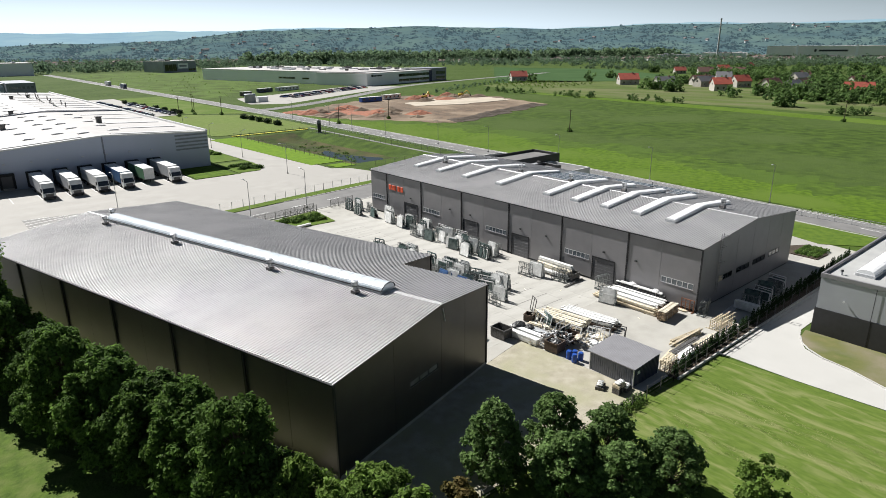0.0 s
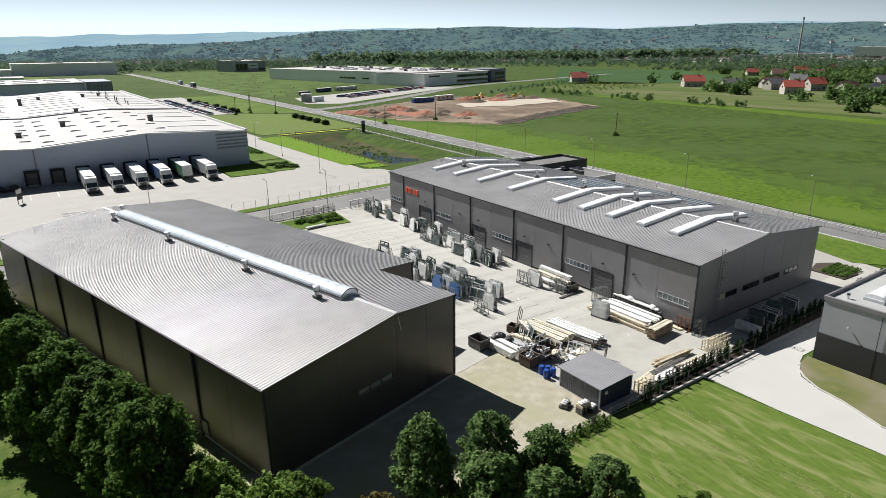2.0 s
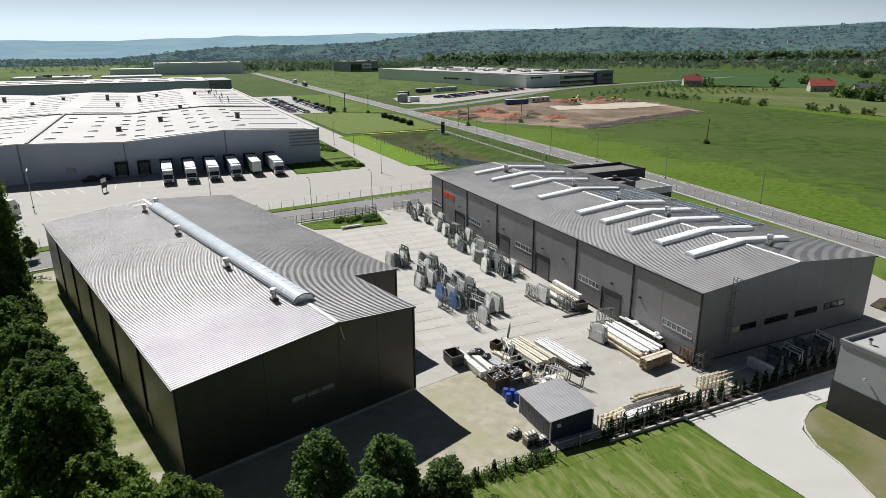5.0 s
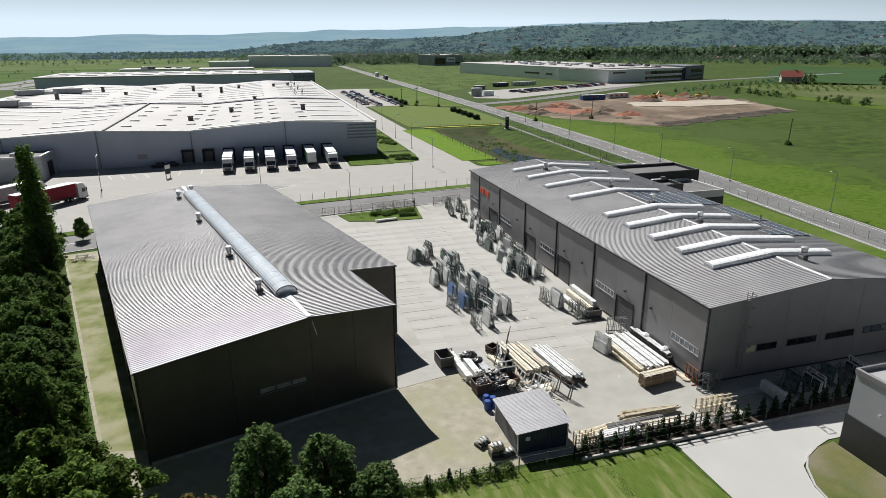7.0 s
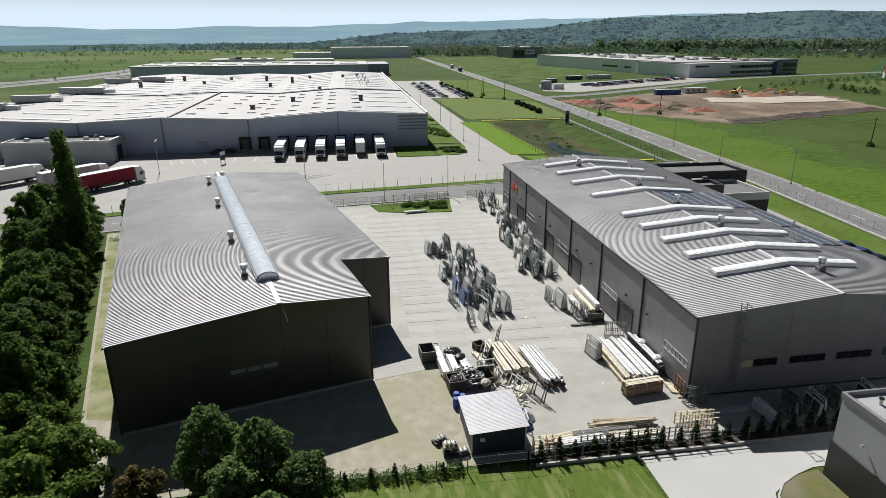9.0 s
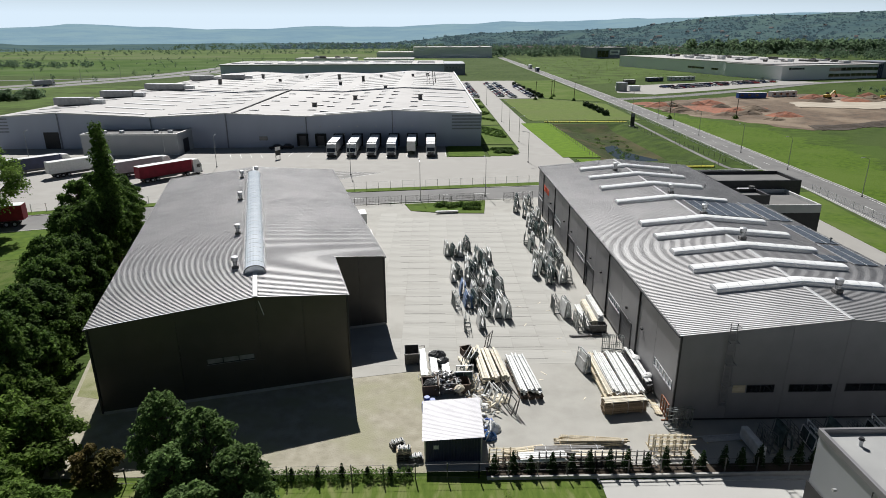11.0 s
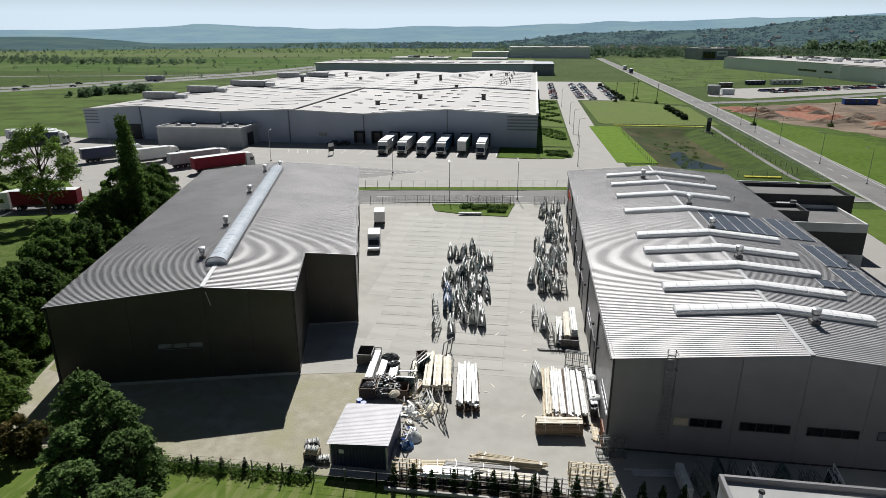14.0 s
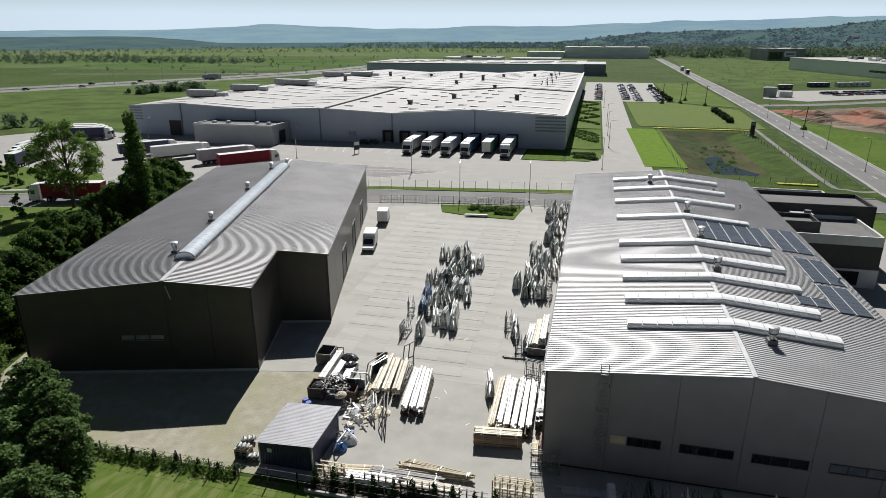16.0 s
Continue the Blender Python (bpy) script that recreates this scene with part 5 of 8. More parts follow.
small2 = tree("young maple with dense green crown", 7.4, 2.7, LEAF_MAPLE, 7500, 0.24, 42, pose(33.1, 25.7, 0), 70, 0.22, low=0.0, group="young trees by the lawn")
for src, x, y, s, a in ((small2, 36.2, 22.7, 0.86, 70), (small, 38.0, 18.4, 0.76, 200), (small2, 31.5, 23.2, 0.8, 130), (small, 34.0, 20.2, 0.72, 300)):
    copy_thing(src, pose(x, y, 0, 0, 0, a) @ Matrix.Diagonal((1, 1, s, 1)))
tree("pale feathery willow bush on the mown lawn", 4.6, 1.7, LEAF_LIGHT, 2600, 0.26, 51, pose(41.0, 13.2, 0), 9, low=0.02)
tree("rusty-leaved shrub among the young trees", 3.6, 1.7, LEAF_RUST, 2600, 0.27, 52, pose(23.9, 26.4, 0), 9, low=0.02)
bush = tree("broad light green shrub below the dark hall", 6.7, 2.9, LEAF_LIGHT, 6500, 0.26, 53, pose(17.4, 28.2, 0), 26, 0.30, low=0.0, group="shrubs below the dark hall")
for x, y, s, a in ((11.6, 34.6, 1.0, 60), (14.4, 31.4, 1.15, 150), (18.4, 24.6, 1.05, 250), (15.0, 27.4, 1.1, 20), (20.2, 21.2, 0.9, 90), (12.2, 30.6, 1.0, 310), (22.6, 20.4, 0.8, 200), (17.0, 21.6, 0.95, 120), (15.0, 34.2, 0.75, 40), (19.3, 29.2, 0.85, 170)):
    copy_thing(bush, pose(x, y, 0, 0, 0, a) @ Matrix.Diagonal((1, 1, s, 1)))
copy_thing(row[0], pose(-0.5, 106, 0) @ Matrix.Diagonal((0.35, 0.35, 0.45, 1)))
for x, y in ((-33, 80), (-30, 82.5), (-36, 77), (-55.8, 104.7), (-52.7, 104), (-65, 114), (-70, 115), (-49, 106)):
    t = tree("small dark spruce on the shaded lawn", 4.5, 1.2, LEAF_DARK, 1400, 0.3, int(60 - x), pose(x, y, 0), 7, low=0.0, group="small spruces")


def thuja(m):
    t = thing("thuja", "small dark cone-shaped thuja in the hedge row", "shrub", m, "thuja hedge along the fence")
    bm = bmesh.new()
    tube(bm, (0, 0, -0.1), (0, 0, 0.6), 0.04, 0.03, 6)
    part("stem", bm, BARK, t)
    rng = np.random.default_rng(7)
    cs = [(0, 0, 0.25 + 0.24 * k) for k in range(7)]
    part("crown", leaf_mesh("thuja_crown", CONIFER, cs, [0.36 - 0.045 * k for k in range(7)], 700, 0.11, 71, 1.2), CONIFER, t)
    return t


th = thuja(pose(54.2, 27.25, 0.04))
rt = random.Random(9)
for k in range(1, 36):
    copy_thing(th, pose(54.2 + 1.5 * k + rt.uniform(-0.15, 0.15), 27.25 + 0.03 * k + rt.uniform(-0.08, 0.08), 0.04, 0, 0, rt.uniform(0, 360)) @ Matrix.Diagonal((1.1, 1.1, rt.uniform(0.85, 1.2), 1)))
for k in range(10):
    copy_thing(th, pose(32.0 + 1.75 * k + rt.uniform(-0.3, 0.3), 27.0 + rt.uniform(-0.1, 0.1), 0, 0, 0, rt.uniform(0, 360)) @ Matrix.Diagonal((0.8, 0.8, rt.uniform(0.45, 0.75), 1)))


def ground_leaves(name, label, category, spots, material, n, size, seed, h=0.5):
    me = leaf_mesh(name, material, [(x, y, h * 0.4) for x, y, r in spots], [r for x, y, r in spots], n, size, seed, h / 2)
    return tagged(new(name, me), label, category, "", "stuff")


ground_leaves("weeds", "rough weeds along the yard fence", "weeds", [(33 + 1.3 * k, 26.9, 0.7) for k in range(12)], LEAF, 3000, 0.16, 81, 0.9)
swaths = []
for x0, ya, yb in ((55.0, 25.0, 2.0), (50.6, 22.5, 8.0), (47.0, 23.5, 13.0), (45.4, 19.7, 6.0), (53.0, 20.0, 0.0)):
    k = 0
    while ya - 0.22 * k > yb:
        y = ya - 0.22 * k
        swaths.append((x0 + 0.5 * math.sin(0.45 * y + x0) + 0.25 * math.sin(1.9 * y), y, 0.30 + 0.18 * math.sin(3.1 * k + x0)))
        k += 1
ground_leaves("cut_hay", "pale rows of cut hay left on the mown lawn", "hay", swaths, STRAW, 9000, 0.055, 88, 0.05)
ground_leaves("hedge_bed", "low curved hedge on the lawn by the docks", "shrubs", [(69 + 0.9 * k, 165.5 + 1.2 * math.sin(k), 1.1) for k in range(6)] + [(68 + k, 170.5, 0.9) for k in range(6)], LEAF_DARK, 4000, 0.35, 82, 1.0)
ground_leaves("shrub_bed", "planted shrubs on the lawn beside the hall", "shrubs", [(70.5 + 3.6 * math.cos(k * 0.42), 200 + 10 * math.sin(k * 0.33) + 0.3 * k, 0.75) for k in range(34)], LEAF, 4500, 0.35, 83, 1.0)
ground_leaves("shrub_bed", "planted shrubs in rows beside the hall", "shrubs", [(70.5 + 3.8 * math.cos(k * 0.5), 236 + 2.0 * k, 0.8) for k in range(44)], LEAF, 5000, 0.4, 84, 1.1)
ground_leaves("shrub_bed", "rough shrubs and tall grass on the small fenced lawn", "shrubs", [(51 + 1.1 * k, 106.4 + 0.8 * math.sin(2.1 * k), 0.8) for k in range(8)] + [(56 + 0.9 * k, 104.2, 0.5) for k in range(4)], LEAF, 3200, 0.24, 87, 1.2)
reeds = ground_leaves("reeds", "tufts of reeds in the basin", "reeds", [(108 + 7 * math.sin(k * 2.4) * (0.4 + k / 60), 166 + 1.0 * k + 3 * math.cos(k * 1.7), 0.35 + 0.3 * (k % 3)) for k in range(46)], LEAF, 2200, 0.22, 85, 0.6)
reeds.location.z = -2.1
ground_leaves("bed_plants", "low plants in the corner bed", "shrubs", [(103.8 + 0.8 * (k % 7), 31.8 + 0.9 * (k // 7), 0.45) for k in range(28)], LEAF, 2500, 0.2, 86, 0.9)

# woods and roofs on the hill slopes
def on_hill(n, az0, az1, layer, r0, r1, seed):
    rg, out = random.Random(seed), []
    for k in range(n):
        az, f = rg.uniform(az0, az1), rg.uniform(0.1, 0.98)
        h = hill_height(round(az), r1, layer)
        z = h * (0.28 * f / 0.35 if f < 0.35 else 0.28 + 0.40 * (f - 0.35) / 0.35 if f < 0.7 else 0.68 + 0.32 * (f - 0.7) / 0.3)
        r = r0 + f * (r1 - r0)
        out.append((r * math.sin(radians(az)), r * math.cos(radians(az)), z - 3))
    return out


# hill woods carry the same bluish emission in place of haze
HILL_LEAF = leaf_mat("hazed_hill_leaves", (0.034, 0.050, 0.038), (0.026, 0.040, 0.032), 0.01, 0.2, haze_glow=(0.038, 0.062, 0.074), spread=0.15)
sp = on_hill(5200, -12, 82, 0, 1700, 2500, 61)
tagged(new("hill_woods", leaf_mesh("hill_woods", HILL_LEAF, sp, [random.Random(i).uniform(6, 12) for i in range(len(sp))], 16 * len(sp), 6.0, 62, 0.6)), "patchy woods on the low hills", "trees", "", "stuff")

def far_town(name, label, material, seed, count, roofs):
    """Many tiny far houses, joined: bodies or roofs."""
    rg = random.Random(seed)
    hill = on_hill(count // 12, 14, 80, 0, 1700, 2500, seed + 1)
    flat = [(r * math.sin(a), r * math.cos(a), 0.0) for a, r in ((radians(rg.uniform(4, 80)), rg.uniform(1350, 1900)) for k in range(count - count // 12))]
    vs, fs = [], []
    for i, (x, y, z) in enumerate(hill + flat):
        w, d, h, a = rg.uniform(3, 7), rg.uniform(2.5, 4), rg.uniform(3.5, 5.5), rg.uniform(0, 3.1)
        z += 3 if i < count // 12 else 0
        o = len(vs)
        c, s_ = math.cos(a), math.sin(a)
        def at(px, py, pz):
            vs.append((x + px * c - py * s_, y + px * s_ + py * c, z + pz))
        if roofs:
            for px in (-w - 0.6, w + 0.6):
                at(px, -d - 0.8, h - 0.2), at(px, d + 0.8, h - 0.2), at(px, 0, h + d * 0.8)
            fs += [(o, o + 3, o + 5, o + 2), (o + 1, o + 2, o + 5, o + 4), (o, o + 2, o + 1), (o + 3, o + 4, o + 5)]
        else:
            for pz in (-4, h):
                at(-w, -d, pz), at(w, -d, pz), at(w, d, pz), at(-w, d, pz)
            fs += [(o, o + 1, o + 5, o + 4), (o + 1, o + 2, o + 6, o + 5), (o + 2, o + 3, o + 7, o + 6), (o + 3, o, o + 4, o + 7), (o + 4, o + 5, o + 6, o + 7)]
    me = bpy.data.meshes.new(name)
    me.from_pydata(vs, [], fs)
    me.materials.append(material)
    return tagged(new(name, me), label, "town", "", "stuff")


TOWN_WALL = mat("far_town_walls", (0.66, 0.66, 0.65), (0.46, 0.47, 0.47), 0.02, 0.9)
far_town("far_town", "pale walls of far town houses among trees", TOWN_WALL, 810, 760, False)
far_town("far_town", "red and brown roofs of the far town", mat("far_town_roofs", (0.17, 0.105, 0.09), (0.13, 0.12, 0.12), 0.01, 0.9), 810, 760, True)

# far trees: rough crowns of big leaf clumps
def wood(name, label, spots, hs, seed, material=FARLEAF, n=60):
    rng = np.random.default_rng(seed)
    cs, rs = [], []
    for (x, y), h in zip(spots, hs):
        for k in range(5):
            f = (k + 0.5) / 5
            cs.append((x + h * 0.22 * rng.normal(), y + h * 0.22 * rng.normal(), h * (0.12 + 0.72 * f)))
            rs.append(h * 0.26 * (1.15 - 0.5 * f))
    return tagged(new(name, leaf_mesh(name, material, cs, rs, n * len(hs), float(np.mean(hs)) * 0.20, seed)), label, "trees", "", "stuff")


rw = np.random.default_rng(21)


def band(n, az0, az1, r0, r1):
    az, r = np.radians(rw.uniform(az0, az1, n)), rw.uniform(r0, r1, n)
    return np.stack((r * np.sin(az), r * np.cos(az)), 1)


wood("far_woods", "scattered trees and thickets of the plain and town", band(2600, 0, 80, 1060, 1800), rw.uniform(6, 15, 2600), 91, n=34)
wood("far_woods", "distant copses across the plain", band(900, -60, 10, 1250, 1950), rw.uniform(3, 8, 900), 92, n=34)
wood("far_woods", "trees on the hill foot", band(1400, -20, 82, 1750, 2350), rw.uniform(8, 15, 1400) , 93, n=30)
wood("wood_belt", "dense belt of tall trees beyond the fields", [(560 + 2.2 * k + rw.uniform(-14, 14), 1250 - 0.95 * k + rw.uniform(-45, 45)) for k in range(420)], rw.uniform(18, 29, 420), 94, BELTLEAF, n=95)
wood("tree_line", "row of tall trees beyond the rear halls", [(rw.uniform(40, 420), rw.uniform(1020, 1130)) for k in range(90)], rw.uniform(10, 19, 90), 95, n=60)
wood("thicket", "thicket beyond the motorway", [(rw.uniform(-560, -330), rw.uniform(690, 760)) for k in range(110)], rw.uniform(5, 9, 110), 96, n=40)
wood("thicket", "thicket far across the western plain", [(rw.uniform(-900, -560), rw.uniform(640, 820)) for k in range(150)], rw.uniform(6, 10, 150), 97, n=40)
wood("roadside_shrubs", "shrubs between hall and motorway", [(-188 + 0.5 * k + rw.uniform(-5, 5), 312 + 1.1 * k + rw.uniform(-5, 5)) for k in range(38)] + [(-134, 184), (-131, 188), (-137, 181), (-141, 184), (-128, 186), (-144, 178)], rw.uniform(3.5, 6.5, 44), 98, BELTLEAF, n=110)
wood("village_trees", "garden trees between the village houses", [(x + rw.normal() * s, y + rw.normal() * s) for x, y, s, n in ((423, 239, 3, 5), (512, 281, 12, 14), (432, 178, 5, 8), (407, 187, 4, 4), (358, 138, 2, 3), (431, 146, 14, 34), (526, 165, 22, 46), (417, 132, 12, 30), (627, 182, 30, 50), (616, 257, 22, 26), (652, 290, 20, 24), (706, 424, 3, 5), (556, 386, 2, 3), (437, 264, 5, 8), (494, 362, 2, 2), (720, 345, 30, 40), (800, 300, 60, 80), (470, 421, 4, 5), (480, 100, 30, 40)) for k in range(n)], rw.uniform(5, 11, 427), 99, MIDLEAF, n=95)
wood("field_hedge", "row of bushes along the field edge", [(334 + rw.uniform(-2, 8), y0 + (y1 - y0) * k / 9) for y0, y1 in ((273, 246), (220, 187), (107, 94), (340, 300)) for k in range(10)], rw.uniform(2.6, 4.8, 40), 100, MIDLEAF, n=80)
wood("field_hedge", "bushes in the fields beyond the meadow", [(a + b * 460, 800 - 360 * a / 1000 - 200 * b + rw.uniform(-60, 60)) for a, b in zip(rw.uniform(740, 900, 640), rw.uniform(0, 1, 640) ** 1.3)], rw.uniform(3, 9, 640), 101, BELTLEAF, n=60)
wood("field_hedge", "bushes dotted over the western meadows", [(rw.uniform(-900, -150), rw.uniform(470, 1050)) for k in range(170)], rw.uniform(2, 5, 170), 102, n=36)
wood("orchard", "young trees in rows before the lone house", [(385 + 8 * (k % 9), 330 + 9 * (k // 9)) for k in range(81)], rw.uniform(2, 3.5, 81), 103, LEAF_LIGHT, n=40)
wood("tufts", "rough tufts on the wasteland", [(rw.uniform(160, 320), rw.uniform(430, 900)) for k in range(330)], rw.uniform(0.8, 2.0, 330), 104, LEAF_LIGHT, n=24)
wood("site_hedge", "young roadside trees behind the building site", [(300 + 11 * k, 355 + 5 * k) for k in range(16)], rw.uniform(3, 5, 16), 105, n=60)
for x, y in ((123.9, 289), (124.1, 281), (124.2, 273), (124, 264), (123.8, 254), (109.7, 344), (109.5, 358), (109.3, 372), (108, 390), (107.4, 405), (107, 425), (110, 336)):
    h = thing("clipped_hedge_block", "dark clipped hedge block beside the car park", "hedge", pose(x, y, 0.1), "clipped hedge blocks")
    part("crown", leaf_mesh("hedge_block", CONIFER, [(0.6 * i, 0.8 * j, 0.7 + 0.7 * k) for i in (-1, 1) for j in (-1.6, 0, 1.6) for k in (0, 1)], [0.8] * 12, 700, 0.4, int(x * 3 + y), 0.8), CONIFER, h)
    part("stem", boxes((-0.2, -0.2, -0.1, 0.2, 0.2, 0.8)), BARK, h)

# ---- yard things ----
shed = thing("yard_shed", "small blue-grey metal shed with a flat ribbed roof", "shed", pose(48.8, 28.6, 0.04))
part("wall", boxes((0.12, 0.12, 0, 4.5, 5.2, 2.0)), SHED_WALL, shed)
def folded_sheet(x0, y0, x1, y1, z0, z1, pitch=0.25, depth=0.05):
    """One folded metal sheet standing from (x0, y0) to (x1, y1)."""
    bm = bmesh.new()
    d = Vector((x1 - x0, y1 - y0, 0))
    n = int(d.length / pitch)
    side = Vector((d.y, -d.x, 0)).normalized() * depth
    pts = []
    for k in range(n):
        for f, o in ((0, 0), (0.4, 0), (0.5, 1), (0.9, 1)):
            pts.append(Vector((x0, y0, 0)) + d * (k + f) / n + side * o)
    a, b = [[bm.verts.new((p.x, p.y, z)) for p in pts] for z in (z0, z1)]
    for i in range(len(pts) - 1):
        bm.faces.new((a[i], a[i + 1], b[i + 1], b[i]))
    return bm


part("wall", folded_sheet(0.11, 5.2, 0.11, 0.12, 0.02, 2.1), mat("pale_corrugated", (0.150, 0.160, 0.195), (0.12, 0.13, 0.16), 2, 0.4, 0.4), shed, "pale corrugated side wall")
part("wall", folded_sheet(0.12, 0.11, 4.5, 0.11, 0.02, 2.1), SHED_WALL, shed)
r = part("roof", ribbed_slope(-0.15, 2.12, 4.75, 2.42, -0.15, 5.5, 0.18, 0.009, 0.10), SHED_ROOF, shed, "grey ribbed mono-pitch roof")
part("notice", boxes((0.75, 0.05, 1.2, 1.15, 0.075, 1.55)), WHITE, shed, "small white notice")
for x, y in ((0.08, 0.08), (4.52, 0.08), (4.52, 5.2), (0.08, 5.2)):
    part("corner_post", beams(0.1, ((x, y, 0), (x, y, 2.1))), TRIM_LIGHT, shed)


def rack(kind, seed):
    """A steel A-frame stillage, 1 m deep and 2.2 m long, with what leans on it."""
    rng = random.Random(seed)
    label = {"white": "steel A-frame rack stacked with white window frames", "glass": "steel A-frame rack with leaning panes of green glass", "blue": "steel A-frame rack wrapped in blue film", "empty": "empty grey steel stillage frame", "wrap": "steel rack with glass wrapped in white film"}[kind]
    t = thing("glass_rack", label, "rack", pose(0, 0, -50), "glass racks in the yard")
    L, D, H = 2.3, 0.76, rng.uniform(1.7, 2.2)
    part("base", beams(0.09, ((-D / 2, 0, 0.12), (-D / 2, L, 0.12)), ((D / 2, 0, 0.12), (D / 2, L, 0.12)), *[((-D / 2, y, 0.12), (D / 2, y, 0.12)) for y in (0.05, L / 2, L - 0.05)], *[((x, y, 0), (x, y, 0.12)) for x in (-D / 2, D / 2) for y in (0.1, L - 0.1)]), RACK, t)
    part("frame", beams(0.045, *[((s * D / 2, y, 0.15), (s * 0.14, y, H)) for s in (-1, 1) for y in (0.08, 0.8, 1.5, L - 0.08)], ((-0.14, 0, H), (-0.14, L, H)), ((0.14, 0, H), (0.14, L, H)), ((-0.26, 0, 0.95), (-0.26, L, 0.95)), ((0.26, 0, 0.95), (0.26, L, 0.95))), RACK, t)
    if kind == "empty":
        for k in range(10):
            part("bar", beams(0.04, ((-D / 2, 0.1 + 0.2 * k, 0.15), (-D / 2, 0.1 + 0.2 * k, H))), RACK, t)
        part("top_rail", beams(0.04, ((-D / 2, 0, H), (-D / 2, L, H))), RACK, t)
        return t
    material = {"white": WHITE, "glass": GREEN_GLASS, "blue": BLUEWRAP, "wrap": PLASTIC_WRAP}[kind]
    for s in (-1, 1):
        for k in range(rng.randint(3, 5)):
            y0, y1, h = rng.uniform(-0.1, 0.5), L - rng.uniform(-0.1, 0.6), rng.uniform(1.1, 1.95)
            o = s * (0.04 + 0.06 * k)
            bm = bmesh.new()
            if kind == "white":
                for a, b in (((y0, 0), (y0, h)), ((y1, 0), (y1, h)), ((y0, 0.05), (y1, 0.05)), ((y0, h), (y1, h)), (((y0 + y1) / 2, 0), ((y0 + y1) / 2, h))):
                    beam(bm, (s * 0.21 + o - s * 0.21 * a[1] / 1.7, a[0], 0.18 + a[1]), (s * 0.21 + o - s * 0.21 * b[1] / 1.7, b[0], 0.18 + b[1]), 0.07, 0.09)
            else:
                beam(bm, (s * 0.21 + o, (y0 + y1) / 2, 0.18), (s * 0.21 + o - s * 0.21 * h / 1.7, (y0 + y1) / 2, 0.18 + h), 0.05, 0.05)
                v = [(s * 0.21 + o + e - s * 0.21 * z / 1.7, y, 0.18 + z) for e in (-0.025, 0.025) for z in (0, h) for y in (y0, y1)]
                v = [bm.verts.new(p) for p in v]
                for f in ((0, 1, 3, 2), (4, 6, 7, 5), (0, 4, 5, 1), (2, 3, 7, 6), (0, 2, 6, 4), (1, 5, 7, 3)):
                    bm.faces.new([v[i] for i in f])
            fr = part("pane" if kind != "white" else "window_frame", bm, material if rng.random() < 0.6 else (GREEN_GLASS if rng.random() < 0.3 else WHITE), t)
            if kind == "white" and k % 2 == 0:
                bm = bmesh.new()
                v = [bm.verts.new((s * 0.21 + o + e - s * 0.21 * z / 1.7, y, 0.18 + z)) for e in (-0.012, 0.012) for z in (0.06, h) for y in (y0, y1)]
                for f in ((0, 1, 3, 2), (4, 6, 7, 5), (0, 4, 5, 1), (2, 3, 7, 6), (0, 2, 6, 4), (1, 5, 7, 3)):
                    bm.faces.new([v[i] for i in f])
                part("glazing", bm, GREEN_GLASS, fr, "greenish glass")
    if kind == "wrap":
        part("film", boxes((-0.30, 0.1, 0.2, 0.30, L - 0.1, 0.45), r=0.08), PLASTIC_WRAP, t, "slack white film")
    return t


kinds = ["wrap", "glass", "wrap", "empty", "white", "wrap", "blue", "glass", "wrap", "white"]
racks = [rack(k, 300 + i) for i, k in enumerate(kinds)]
ry = random.Random(12)


def put_rack(i, x, y, a=0.0, s=1.0):
    copy_thing(racks[i % 10], pose(x, y, 0.055, 0, 0, a + ry.uniform(-11, 11)) @ Matrix.Diagonal((s, s, s * ry.uniform(0.92, 1.12), 1)))


CENTRE = [(52.0, 76.9), (53.1, 76.3), (53.9, 76.4), (54.7, 77.3), (55.3, 79.1), (57.3, 73.3), (58.1, 74.2), (56.3, 74.3), (55.8, 71.2), (54.6, 70.6), (52.6, 66.2), (53.5, 67.6), (54.4, 66.1), (55.2, 64.0), (55.5, 67.3), (56.4, 64.8), (57.4, 64.6), (58.3, 64.9), (58.7, 62.3), (53.6, 61.0), (54.1, 57.6), (55.0, 57.5), (55.1, 60.5), (56.3, 57.9), (57.2, 58.3), (58.1, 57.4), (52.8, 57.5), (53.6, 51.5), (55.3, 51.8), (56.4, 55.2), (57.4, 54.6), (58.6, 54.4), (57.0, 61.4), (55.9, 61.6), (56.9, 68.0)]
for i, (x, y) in enumerate(CENTRE):
    put_rack({12: 2, 19: 6, 20: 6, 26: 3, 27: 3, 31: 2}.get(i, 5 if i % 10 == 6 else i), x, y, 8)
WALLSIDE = [(65.6, 101.5), (66.8, 98.0), (67.8, 104.4), (68.7, 101.9), (66.7, 92.3), (67.8, 93.6), (69.0, 95.4), (64.8, 82.2), (65.8, 81.6), (67.5, 86.8), (67.6, 83.5), (65.3, 78.6), (66.2, 76.2), (67.1, 78.6), (67.9, 76.2), (68.8, 79.2), (64.0, 68.1), (65.2, 72.3), (66.1, 72.0), (67.0, 71.3), (65.4, 65.3), (66.4, 65.8), (67.3, 65.3), (68.3, 65.5), (68.2, 70.4), (68.7, 74.0), (69.2, 84.0), (68.9, 88.5), (66.4, 88.5), (69.0, 106.5), (66.5, 106.0), (65.3, 69.0), (66.6, 68.6)]
for i, (x, y) in enumerate(WALLSIDE):
    put_rack({16: 8, 7: 3, 8: 0, 23: 3, 24: 3}.get(i, 2 if (i * 3 + 4) % 10 == 6 else i * 3 + 4), x, y)
